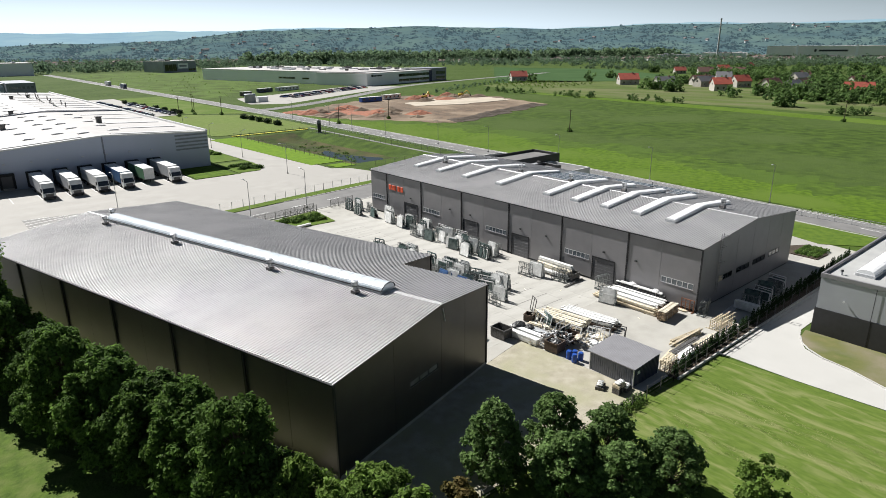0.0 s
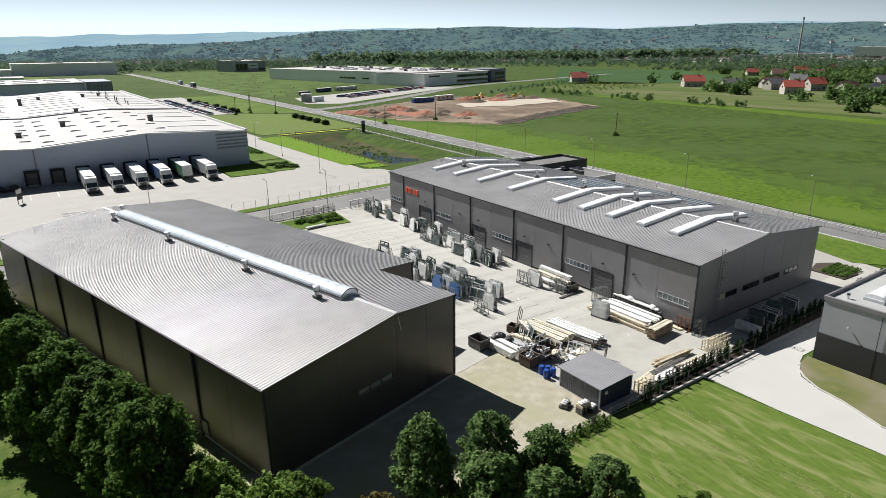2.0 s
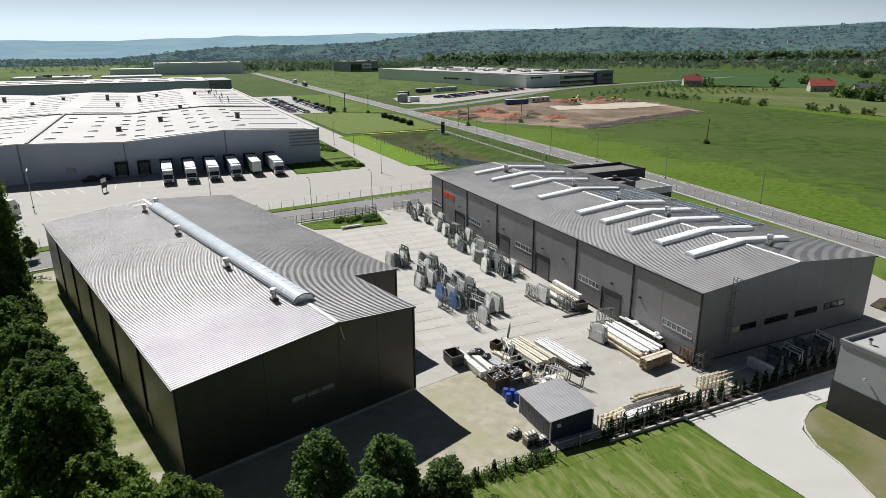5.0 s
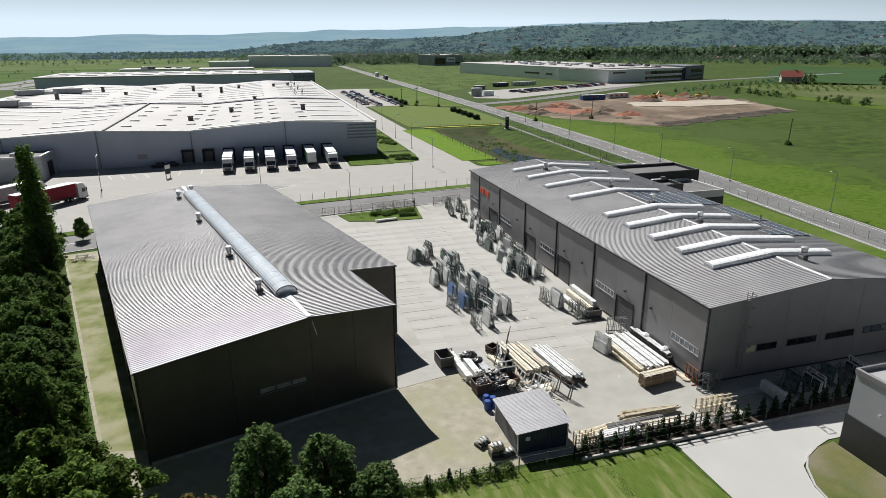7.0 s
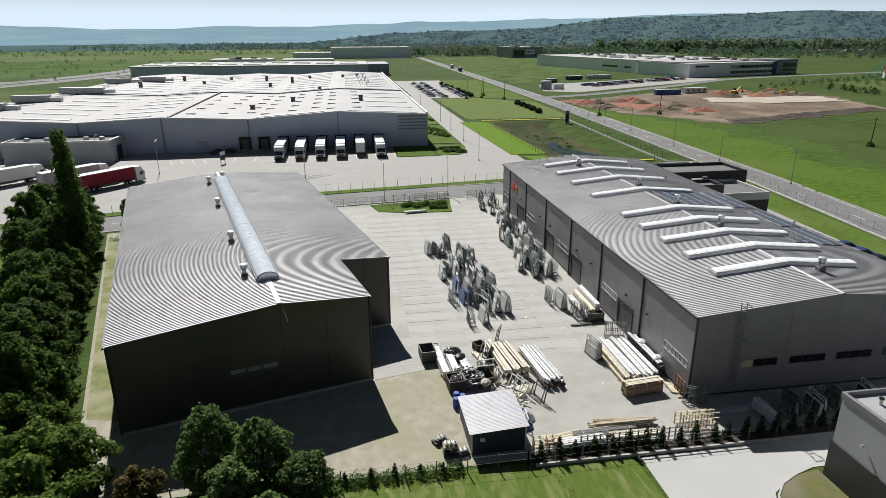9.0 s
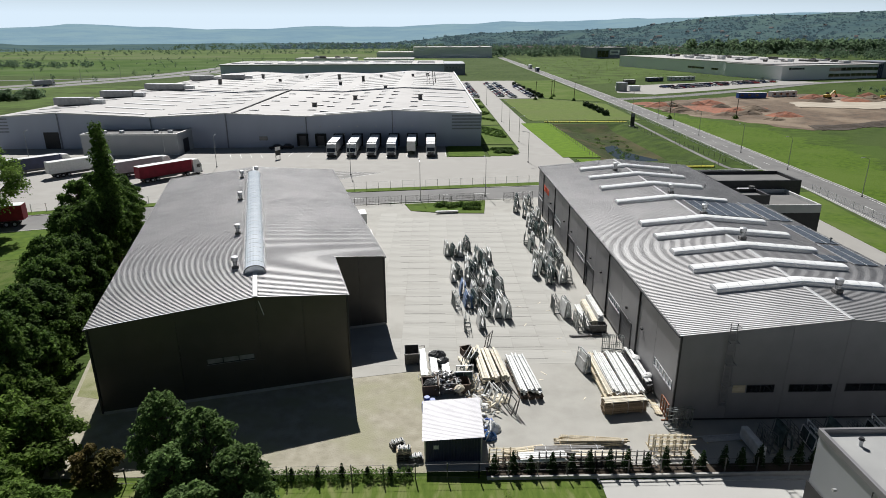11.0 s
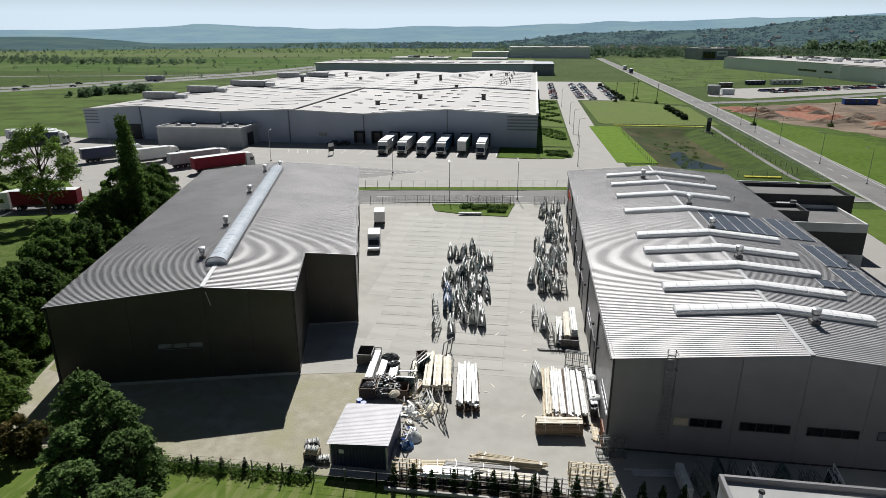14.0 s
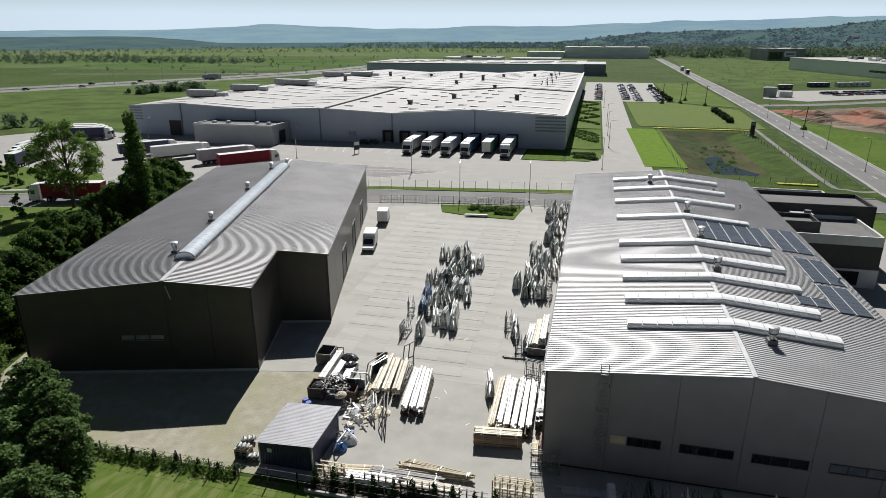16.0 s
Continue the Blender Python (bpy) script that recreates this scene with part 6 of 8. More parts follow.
for i, x, y, a in ((2, 65.7, 54.4, 0), (3, 64.7, 55.8, 0), (3, 66.5, 50.9, 0), (3, 67.3, 50.9, 0), (0, 65.0, 41.6, 6), (3, 67.6, 46.6, -90), (3, 71.8, 33.0, 90)):
    put_rack(i, x, y, a)
for i in range(9):
    put_rack((3, 1, 3, 9, 3, 1, 3, 3, 9)[i], 77.0 + 1.15 * i, 28.9 + 0.3 * (i % 3), 0, 0.9)
for r_ in racks:
    for o in (r_, *r_.children_recursive):
        bpy.data.objects.remove(o)


def bundle(label, x, y, z, length, cols, rows, w, h, material, turn=0.0, ragged=0.25, strap=STEEL, group="stacked bundles", name="profile_bundle"):
    """Long pieces laid side by side and in layers on bearers, with straps."""
    t = thing(name, label, "stack", pose(x, y, z, 0, 0, turn), group)
    rg = random.Random(int(x * 37 + y * 11 + z * 100))
    for i in range(cols):
        for j in range(rows):
            a, b = rg.uniform(0, ragged), length - rg.uniform(0, ragged)
            part("bar", boxes((i * w + 0.008, a, 0.1 + j * h, (i + 1) * w - 0.008, b, 0.1 + (j + 1) * h - 0.012), r=0.012), material, t).matrix_local = pose(0, 0, rg.uniform(-0.012, 0.018), 0, 0, rg.uniform(-0.7, 0.7))
    for k in range(3):
        y0 = length * (0.15 + 0.35 * k)
        part("bearer", boxes((-0.08, y0, 0, cols * w + 0.08, y0 + 0.1, 0.1)), TIMBER, t)
        part("strap", boxes((-0.012, y0 + 0.2, 0.08, 0, y0 + 0.225, 0.11 + rows * h), (cols * w, y0 + 0.2, 0.08, cols * w + 0.012, y0 + 0.225, 0.11 + rows * h), (-0.012, y0 + 0.2, 0.1 + rows * h, cols * w + 0.012, y0 + 0.225, 0.112 + rows * h)), strap, t)
    return t


CREAM = mat("cream_profile", (0.72, 0.66, 0.53), (0.55, 0.49, 0.37), 2, 0.6, vary=0.2)
for k in range(3):
    bundle("strapped bundle of cream window profiles", 54.3 + 0.95 * k, 39.0 + 0.2 * k, 0.6, 7.2 - 0.5 * k, 3, 3, 0.25, 0.19, CREAM, 5 + k, 0.7)
    bundle("dark lower bundle of profiles on bearers", 54.3 + 0.95 * k, 39.0 + 0.2 * k, 0.05, 6.8, 3, 2, 0.25, 0.2, STEEL_DARK, 5, 0.8)
for k in range(3):
    bundle("strapped bundle of white plastic profiles", 57.7 + 0.72 * k, 37.1 + 0.2 * (k % 2), 0.55, 7.4, 3, 2, 0.20, 0.2, PLASTIC_WRAP, 5.5 + k * 0.6, 0.6)
    bundle("brown lower bundle of boards", 57.7 + 0.72 * k, 37.1, 0.05, 7.0, 3, 2, 0.22, 0.19, RUST, 6)
for k in range(2):
    bundle("white boxed beam lying on bearers", 48.4 + 1.05 * k, 40.6, 0.05, 5.6 - 0.7 * k, 2, 2, 0.36, 0.36, PLASTIC_WRAP, 4)
bundle("grey wrapped bundle of profiles", 50.6, 40.4, 0.05, 4.2, 3, 3, 0.26, 0.2, STEEL, 4)
bundle("loose cream boards beside the scrap", 53.0, 41.5, 0.05, 4.0, 4, 2, 0.2, 0.12, CREAM, 12, 0.8)
bundle("thin cream boards in a long low stack", 52.9, 38.6, 0.05, 3.2, 3, 3, 0.2, 0.12, TIMBER, -12, 0.6)
for k in range(6):
    bundle("strapped bundle of white plastic profiles on timber", 65.6 + 0.62 * k, 36.5 + 0.1 * (k % 3), 0.55 + 0.1 * (k % 2), 8.6 - 0.3 * (k % 3), 3, 2, 0.165, 0.17, PLASTIC_WRAP if k else CREAM, 0.4 + 0.5 * (k % 3), 0.7)
for k in range(4):
    bundle("long raw timber stack below the white bundles", 65.4 + 0.95 * k, 36.3, 0.05, 9.3, 5, 2, 0.18, 0.17, TIMBER if k < 2 else RUST, 1)
bundle("dark film-wrapped bundle against the hall wall", 69.45, 37.4, 0.3, 7.6, 3, 4, 0.2, 0.22, BLACKWRAP, 0)
bundle("white film lying on the dark bundle", 69.45, 37.6, 1.28, 7.2, 2, 1, 0.3, 0.12, PLASTIC_WRAP, 0, 0.6)
bundle("orange-brown boards on the floor by the wall", 69.4, 34.4, 0.05, 2.8, 3, 1, 0.2, 0.06, TIMBER, 0)
bundle("strapped crate of raw timber laid on bearers", 64.6, 35.6, 0.1, 4.0, 5, 5, 0.2, 0.2, mat("brown_timber", (0.30, 0.22, 0.14), (0.20, 0.145, 0.09), 3, 0.8, vary=0.25, stretch=(0.3, 3, 3)), -84, 0.1)
bundle("pale boards laid over the timber crate", 64.6, 35.6, 1.2, 4.0, 5, 1, 0.2, 0.07, CREAM, -84, 0.2)
for k in range(3):
    bundle("white bundle stacked by the hall wall", 67.0 + 0.75 * k, 51.0 + 0.3 * k, 0.3 + 0.3 * k, 6.4, 3, 2 + k, 0.22, 0.2, (PLASTIC_WRAP, CREAM, PLASTIC_WRAP)[k], 0)
bundle("two long steel beams lying on the concrete", 64.9, 50.1, 0.0, 4.6, 2, 1, 0.18, 0.14, STEEL_DARK, -86, 0.2)
for k in range(4):
    bundle("long pale poles tied together on the ground", 59.3 + 0.1 * k, 30.4 + 0.32 * k, 0.1 + 0.16 * (k % 2), 6.4, 3, 2, 0.13, 0.12, TIMBER, -88 - 3 * k, 0.8)
bundle("white wrapped boards lying along the fence", 55.6, 28.7, 0.4, 4.6, 4, 2, 0.24, 0.16, PLASTIC_WRAP, -88, 0.7)
bundle("dark steel lengths under the boards", 57.5, 30.0, 0.1, 6.0, 5, 2, 0.18, 0.14, STEEL_DARK, -90, 0.5)
bundle("mixed pale boards along the fence", 60.2, 28.9, 0.45, 5.2, 4, 2, 0.2, 0.14, CREAM, -90, 0.9)
bundle("raw timber boards along the fence", 54.9, 29.6, 0.1, 4.0, 4, 2, 0.2, 0.12, TIMBER, -80, 0.7)
bundle("pale pipes lying in the shade of the hall", 71.4, 31.3, 0.0, 5.2, 4, 1, 0.2, 0.1, STEEL, -86, 0.7)
bundle("white window sections stacked on the small lawn edge", 50.2, 102.0, 0.15, 4.6, 3, 2, 0.24, 0.14, PLASTIC_WRAP, -84, 0.5)


def bin_(label, x, y, w, l, h, material, turn=0.0):
    """An open steel waste bin with walls, rim and skids."""
    t = thing("steel_bin", label, "bin", pose(x, y, 0.05, 0, 0, turn), "waste bins")
    part("wall", boxes((0, 0, 0.15, 0.05, l, h), (w - 0.05, 0, 0.15, w, l, h), (0.05, 0, 0.15, w - 0.05, 0.05, h), (0.05, l - 0.05, 0.15, w - 0.05, l, h)), material, t)
    part("floor", boxes((0.05, 0.05, 0.15, w - 0.05, l - 0.05, 0.2)), material, t)
    part("rim", beams(0.08, ((0, 0, h), (w, 0, h)), ((w, 0, h), (w, l, h)), ((w, l, h), (0, l, h)), ((0, l, h), (0, 0, h))), material, t)
    for x_ in (0.1, w - 0.25):
        part("skid", boxes((x_, 0, 0, x_ + 0.15, l, 0.15)), STEEL_DARK, t)
    return t


bin_("open dark grey steel bin", 46.7, 44.0, 1.5, 2.0, 1.25, STEEL_DARK, 4)
bin_("open rusty steel bin with scrap", 48.6, 37.9, 1.5, 1.7, 1.2, RUST, 4)
bin_("open dark steel bin full of offcuts", 50.2, 38.3, 1.6, 1.8, 1.15, STEEL_DARK, 4)
bin_("open rusty brown bin with packaging", 51.9, 38.2, 1.2, 1.5, 1.1, RUST, 8)
bin_("dark steel box at the end of the stack", 67.4, 50.7, 1.9, 0.9, 1.0, STEEL_DARK)
bin_("open rusty bin beside the frames", 52.8, 45.2, 1.1, 1.1, 0.9, RUST, 20)


def scrap(name, label, x, y, r, n, material, seed, size=0.5, flat=0.35, z=0.05):
    """A heap of separate bent pieces."""
    rg = random.Random(seed)
    t = thing(name, label, "scrap", pose(x, y, z), "scrap heaps")
    for k in range(n):
        a, d = rg.uniform(0, 6.28), r * math.sqrt(rg.random())
        p = Vector((d * math.cos(a), d * math.sin(a), 0.05 + 0.9 * flat * (1 - d / r) * rg.random() + 0.08))
        q = p + Vector((rg.uniform(-1, 1), rg.uniform(-1, 1), rg.uniform(0, 0.5))) * size
        part("piece", beams(rg.uniform(0.05, 0.22) * size / 0.5, (p, q), h=rg.uniform(0.03, 0.12)), rg.choice(material), t)
    return t


def crumple(name, label, category, x, y, z, r, h, material, seed, turn=0.0):
    """Slack film or a stuffed sack: a low mound with sharp random folds."""
    t = thing(name, label, category, pose(x, y, z, 0, 0, turn), "crumpled film and sacks")
    bm = bmesh.new()
    rows = []
    for j, f in enumerate((1.0, 0.96, 0.78, 0.52, 0.25)):
        rows.append([bm.verts.new((r * f * math.cos(a) * (1 + 0.30 * noise.noise((3 * math.cos(a), 3 * math.sin(a), seed + j))), 0.75 * r * f * math.sin(a) * (1 + 0.30 * noise.noise((4 * math.cos(a), 4 * math.sin(a), seed + j + 5))), h * (0 if j == 0 else (0.3, 0.62, 0.85, 1.0)[j - 1]) * (1 + 0.35 * noise.noise((5 * math.cos(a), 5 * math.sin(a), seed + 3 * j))))) for a in [math.pi * i / 9 for i in range(18)]])
    for a, b in zip(rows, rows[1:]):
        for i in range(18):
            bm.faces.new((a[i], a[(i + 1) % 18], b[(i + 1) % 18], b[i]))
    bm.faces.new(rows[-1])
    part("film", bm, material, t)
    return t


for k, (x, y, z, r, h, mt, lb) in enumerate(((50.0, 44.8, 0.75, 0.95, 0.5, BLACKWRAP, "crumpled black film on the white beams"), (50.6, 43.6, 0.75, 0.7, 0.35, BLACKWRAP, "crumpled black film on the white beams"), (53.6, 36.6, 0.05, 0.75, 0.6, PLASTIC_WRAP, "stuffed white sack beside the bins"), (54.3, 36.0, 0.05, 0.6, 0.5, PLASTIC_WRAP, "stuffed white sack beside the bins"), (54.6, 32.9, 0.05, 0.8, 0.7, PLASTIC_WRAP, "slack white film beside the shed"), (54.3, 31.6, 0.05, 0.6, 0.6, BLUEWRAP, "slack blue film beside the shed"), (52.0, 37.6, 1.1, 0.6, 0.4, CREAM, "crumpled packaging in the rusty bin"), (49.3, 38.6, 1.15, 0.7, 0.35, BLACKWRAP, "black film on the scrap bin"), (55.9, 37.5, 0.05, 0.9, 0.35, CREAM, "torn cardboard on the concrete"), (55.2, 36.6, 0.05, 0.6, 0.3, CREAM, "torn cardboard on the concrete"), (69.9, 39.0, 1.42, 0.6, 0.3, PLASTIC_WRAP, "slack white film on the dark bundle"), (69.9, 42.5, 1.42, 0.6, 0.3, PLASTIC_WRAP, "slack white film on the dark bundle"))):
    crumple("film_heap" if "film" in lb else "sack" if "sack" in lb else "cardboard", lb, "film" if "film" in lb else "sack" if "sack" in lb else "packaging", x, y, z, r, h, mt, 11 * k, 40 * k)
scrap("offcut_heap", "heap of white and grey window offcuts", 50.6, 39.5, 1.9, 120, (WHITE, STEEL, STEEL_DARK, STEEL_DARK, RUST, STEEL, PLASTIC_WRAP), 1, 0.42, 1.2, 0.7)
scrap("packaging_heap", "heap of crumpled film and cardboard", 53.6, 37.6, 1.5, 44, (PLASTIC_WRAP, CREAM, TIMBER, WHITE, STEEL_DARK), 2, 0.55, 0.9)
scrap("offcut_heap", "scattered offcuts and straps on the concrete", 49.0, 41.0, 1.3, 16, (WHITE, CREAM, STEEL), 4, 0.6, 0.2)
scrap("offcut_heap", "broken boards behind the shed", 54.2, 35.9, 1.3, 26, (TIMBER, CREAM, PLASTIC_WRAP), 5, 0.6, 0.6)
scrap("offcut_heap", "scrap frames and bags beside the shed", 54.1, 33.2, 0.9, 24, (STEEL_DARK, BLACKWRAP, WHITE, BLUE), 6, 0.5, 0.9)
scrap("rubble_heap", "pale rubble heap beside the gravel strip", 2.0, 94.5, 1.6, 40, (KERB, WHITE, CONCRETE), 8, 0.45, 0.7)
for k in range(9):
    rg = random.Random(700 + k)
    x, y = rg.uniform(60.2, 64.5), rg.uniform(37, 62)
    t = thing("litter", "small scrap of pale board on the concrete", "litter", pose(x, y, 0.056, 0, 0, rg.uniform(0, 180)), "litter on the yard")
    part("scrap_piece", boxes((0, 0, 0, rg.uniform(0.3, 0.9), 0.08, 0.02)), CREAM, t)


def leaning_frame(label, x, y, w, h, turn, lean, material, glazed=False):
    t = thing("window_frame", label, "window frame", pose(x, y, 0.06, lean, 0, turn), "scrapped window frames")
    part("frame", boxes((0, -0.04, 0, 0.09, 0.04, h), (w - 0.09, -0.04, 0, w, 0.04, h), (0.09, -0.04, 0, w - 0.09, 0.04, 0.09), (0.09, -0.04, h - 0.09, w - 0.09, 0.04, h), (w / 2 - 0.04, -0.04, 0.09, w / 2 + 0.04, 0.04, h - 0.09)), material, t)
    if glazed:
        part("pane", boxes((0.09, -0.01, 0.09, w / 2 - 0.04, 0.01, h - 0.09)), GREEN_GLASS, t)
        part("pane", boxes((w / 2 + 0.04, -0.01, 0.09, w - 0.09, 0.01, h - 0.09)), GREEN_GLASS, t)
    return t


for k, (x, y, w, h, a, l, mt, gl) in enumerate(((52.3, 43.2, 2.6, 1.6, 70, 14, STEEL_DARK, False), (52.6, 43.0, 2.4, 1.5, 72, 16, WHITE, False), (53.0, 42.6, 2.2, 1.7, 66, 12, STEEL, True), (51.6, 40.2, 1.8, 1.6, 4, 12, STEEL, True), (51.8, 41.0, 1.7, 1.8, 4, 10, STEEL, False), (54.9, 36.4, 2.0, 1.5, 110, 25, WHITE, False), (55.3, 36.0, 2.0, 1.6, 112, 25, WHITE, False), (56.5, 34.8, 3.4, 1.5, 108, 20, STEEL_DARK, False), (56.9, 34.9, 3.4, 1.7, 106, 12, STEEL_DARK, False), (55.0, 46.8, 1.6, 1.9, 60, 10, STEEL_DARK, False), (47.3, 46.4, 1.4, 1.0, 5, 4, STEEL_DARK, False), (53.4, 38.6, 1.5, 1.4, 95, 22, WHITE, False), (53.9, 31.2, 1.6, 1.2, 85, 20, WHITE, False))):
    leaning_frame("scrapped " + ("dark steel" if mt is STEEL_DARK else "white" if mt is WHITE else "grey metal") + " window frame leaning on a stack", x, y, w, h, a, l, mt, gl)
for x, y in ((49.0, 36.6), (49.5, 36.2), (48.8, 35.7), (49.6, 35.5)):
    t = thing("barrel", "blue plastic barrel with hoops and a lid", "barrel", pose(x, y, 0.05), "blue barrels")
    bm = bmesh.new()
    for z0, z1, r0, r1 in ((0, 0.1, 0.26, 0.29), (0.1, 0.44, 0.29, 0.30), (0.44, 0.8, 0.30, 0.29), (0.8, 0.9, 0.29, 0.26)):
        tube(bm, (0, 0, z0), (0, 0, z1), r0, r1, 14)
    part("body", bm, BLUE, t)
    bm = bmesh.new()
    tube(bm, (0, 0, 0.89), (0, 0, 0.94), 0.27, 0.26, 14)
    part("lid", bm, BLUE, t)
for k, (x, y, n) in enumerate(((46.6, 28.7, 6), (47.6, 28.4, 2), (46.2, 30.2, 2))):
    t = thing("pallet_stack", "stack of weathered wooden pallets with bags", "pallets", pose(x, y, 0.04, 0, 0, 12 * k), "pallet stacks")
    for j in range(n):
        for i in range(5):
            part("board", boxes((0.0, 0.17 * i, 0.16 * j + 0.1, 1.2, 0.17 * i + 0.11, 0.16 * j + 0.13)), STEEL_DARK if j < 4 else TIMBER, t)
        for i in range(3):
            part("skid", boxes((0.55 * i, 0, 0.16 * j, 0.55 * i + 0.1, 0.8, 0.16 * j + 0.1)), STEEL_DARK if j < 4 else TIMBER, t)
    for j in range(3):
        part("sack", boxes((0.1 + 0.35 * j, 0.1, 0.16 * n + 0.03, 0.42 + 0.35 * j, 0.7, 0.16 * n + 0.3), r=0.1), PLASTIC_WRAP, t)


def crate_wall(label, x, y, w, h, turn, material=TIMBER):
    """Upright slatted timber frame with two feet."""
    t = thing("timber_frame", label, "crate", pose(x, y, 0.05, 0, 0, turn), "upright timber frames")
    for k in range(int(w / 0.55) + 1):
        part("post", beams(0.09, ((0.55 * k, 0, 0), (0.55 * k, 0, h))), material, t)
    for z in (0.1, h * 0.35, h * 0.66, h - 0.06):
        part("rail", beams(0.1, ((-0.05, -0.07, z), (w + 0.05, -0.07, z)), h=0.03), material, t)
    for x_ in (0, w):
        part("foot", beams(0.1, ((x_, -0.5, 0.05), (x_, 0.5, 0.05))), material, t)
    return t


for i, (x, y, w, h, a) in enumerate(((67.2, 28.9, 3.2, 1.7, 0), (67.3, 29.5, 3.0, 1.6, 0), (67.2, 30.2, 2.8, 1.2, 0), (53.9, 28.2, 2.2, 1.3, 0), (54.0, 28.8, 2.0, 1.2, 0))):
    crate_wall("upright slatted frame of raw timber", x, y, w, h, a)
crate_wall("tall orange-brown steel frame against the hall wall", 70.05, 33.8, 1.7, 1.6, 90, mat("orange_primer", (0.26, 0.10, 0.04), (0.17, 0.075, 0.04), 3, 0.6))
crate_wall("long dark metal trestle rail along the hedge", 57.8, 28.0, 9.2, 1.3, 0, STEEL_DARK)
crate_wall("long low metal trestle along the hedge", 54.6, 28.05, 8.6, 0.8, 0, RUST)
wr = thing("wrapped_panel_pack", "pack of panels wrapped in white film in the shade", "stack", pose(75.6, 28.2, 0.05, 0, 0, 92))
part("pack", boxes((0, -0.3, 0.1, 3.0, 0.3, 1.2), r=0.08), PLASTIC_WRAP, wr)
part("bearer", boxes((0.2, -0.4, 0, 0.4, 0.4, 0.1), (2.5, -0.4, 0, 2.7, 0.4, 0.1)), TIMBER, wr)

# fences
def fence(label, pts, h, spacing, post_mat, mesh=True, group="", step=0.28):
    t = thing("fence", label, "fence", None, group)
    for (x0, y0), (x1, y1) in zip(pts, pts[1:]):
        d = math.hypot(x1 - x0, y1 - y0)
        n = max(1, round(d / spacing))
        for k in range(n + 1):
            x, y = x0 + (x1 - x0) * k / n, y0 + (y1 - y0) * k / n
            part("post", beams(0.08, ((x, y, 0), (x, y, h + 0.1))), post_mat, t)
            if k == n:
                continue
            xa, ya = x0 + (x1 - x0) * (k + 1) / n, y0 + (y1 - y0) * (k + 1) / n
            bm = bmesh.new()
            for z in (0.12, 0.5 * h, h):
                beam(bm, (x, y, z), (xa, ya, z), 0.035 if mesh else 0.014)
            if mesh:
                m_ = int(d / n / step)
                for q in range(1, m_):
                    f = q / m_
                    beam(bm, (x + (xa - x) * f, y + (ya - y) * f, 0.1), (x + (xa - x) * f, y + (ya - y) * f, h), 0.02)
            part("mesh_panel", bm, post_mat, t)
    return t


fence("thin grey wire fence between yard and lawn", [(19, 26.6), (53, 26.7), (62, 26.8), (112, 27.0)], 1.35, 2.5, STEEL_DARK, False)
fence("thin grey wire fence along the truck yard", [(-45, 99.6), (30, 121.1), (72, 126.9), (96, 129.4)], 1.7, 2.6, STEEL, False)
fence("dark steel bar fence with gate by the street", [(32, 107.2), (43.6, 109.2)], 1.7, 2.4, STEEL_DARK)
fence("dark bar fence round the small lawn", [(44.4, 108.6), (60.4, 111.0)], 1.8, 2.4, STEEL_DARK, step=0.14)
fence("dark bar fence on the small lawn", [(52, 107.5), (59.8, 108.8)], 1.9, 1.6, STEEL_DARK, step=0.16)
fence("dark sliding gate at the workshop corner", [(64.4, 111.0), (70.4, 111.9)], 1.7, 2.0, STEEL_DARK, step=0.14)
fence("light mesh fence round the basin", [(94.6, 150), (94.4, 231), (122, 231), (128, 150), (122, 143), (100, 146)], 1.4, 3.0, STEEL_DARK, False)
fence("light steel railing beside the road", [(129.0, 60), (132.5, 118)], 1.3, 3.0, STEEL, step=0.5)
fence("light steel railing beside the footpath", [(131.2, 142), (137.8, 300)], 1.2, 3.0, STEEL, step=0.5)
fence("light steel railing along the meadow side", [(129, 20), (129.6, 58)], 1.3, 3.0, STEEL, step=0.5)
kb = thing("retaining_kerb", "long pale concrete kerb below the hedge", "kerb", None, "", "structure")
part("kerb", boxes((53.6, 26.45, -0.1, 112, 26.62, 0.28)), KERB, kb)
part("soil_bed", boxes((53.6, 26.62, -0.1, 108, 27.9, 0.07)), DARKSOIL, kb)
part("kerb", boxes((62.0, 26.0, -0.1, 62.15, 26.4, 0.12), (62.0, 25.9, -0.1, 112, 26.05, 0.12)), KERB, kb)


def lamp_post(x, y, a, h=8.0):
    t = thing("street_lamp", "tall slim grey street lamp with one arm", "street lamp", pose(x, y, 0, 0, 0, a), "street lamps")
    bm = bmesh.new()
    tube(bm, (0, 0, 0), (0, 0, h), 0.085, 0.05, 8)
    part("pole", bm, ZINC, t)
    part("arm", beams(0.07, ((0, 0, h - 0.05), (1.3, 0, h + 0.25))), ZINC, t)
    part("lamp_head", boxes((1.1, -0.14, h + 0.18, 1.8, 0.14, h + 0.32), r=0.05), STEEL, t)
    part("base", boxes((-0.18, -0.18, 0, 0.18, 0.18, 0.3), r=0.04), STEEL_DARK, t)
    return t


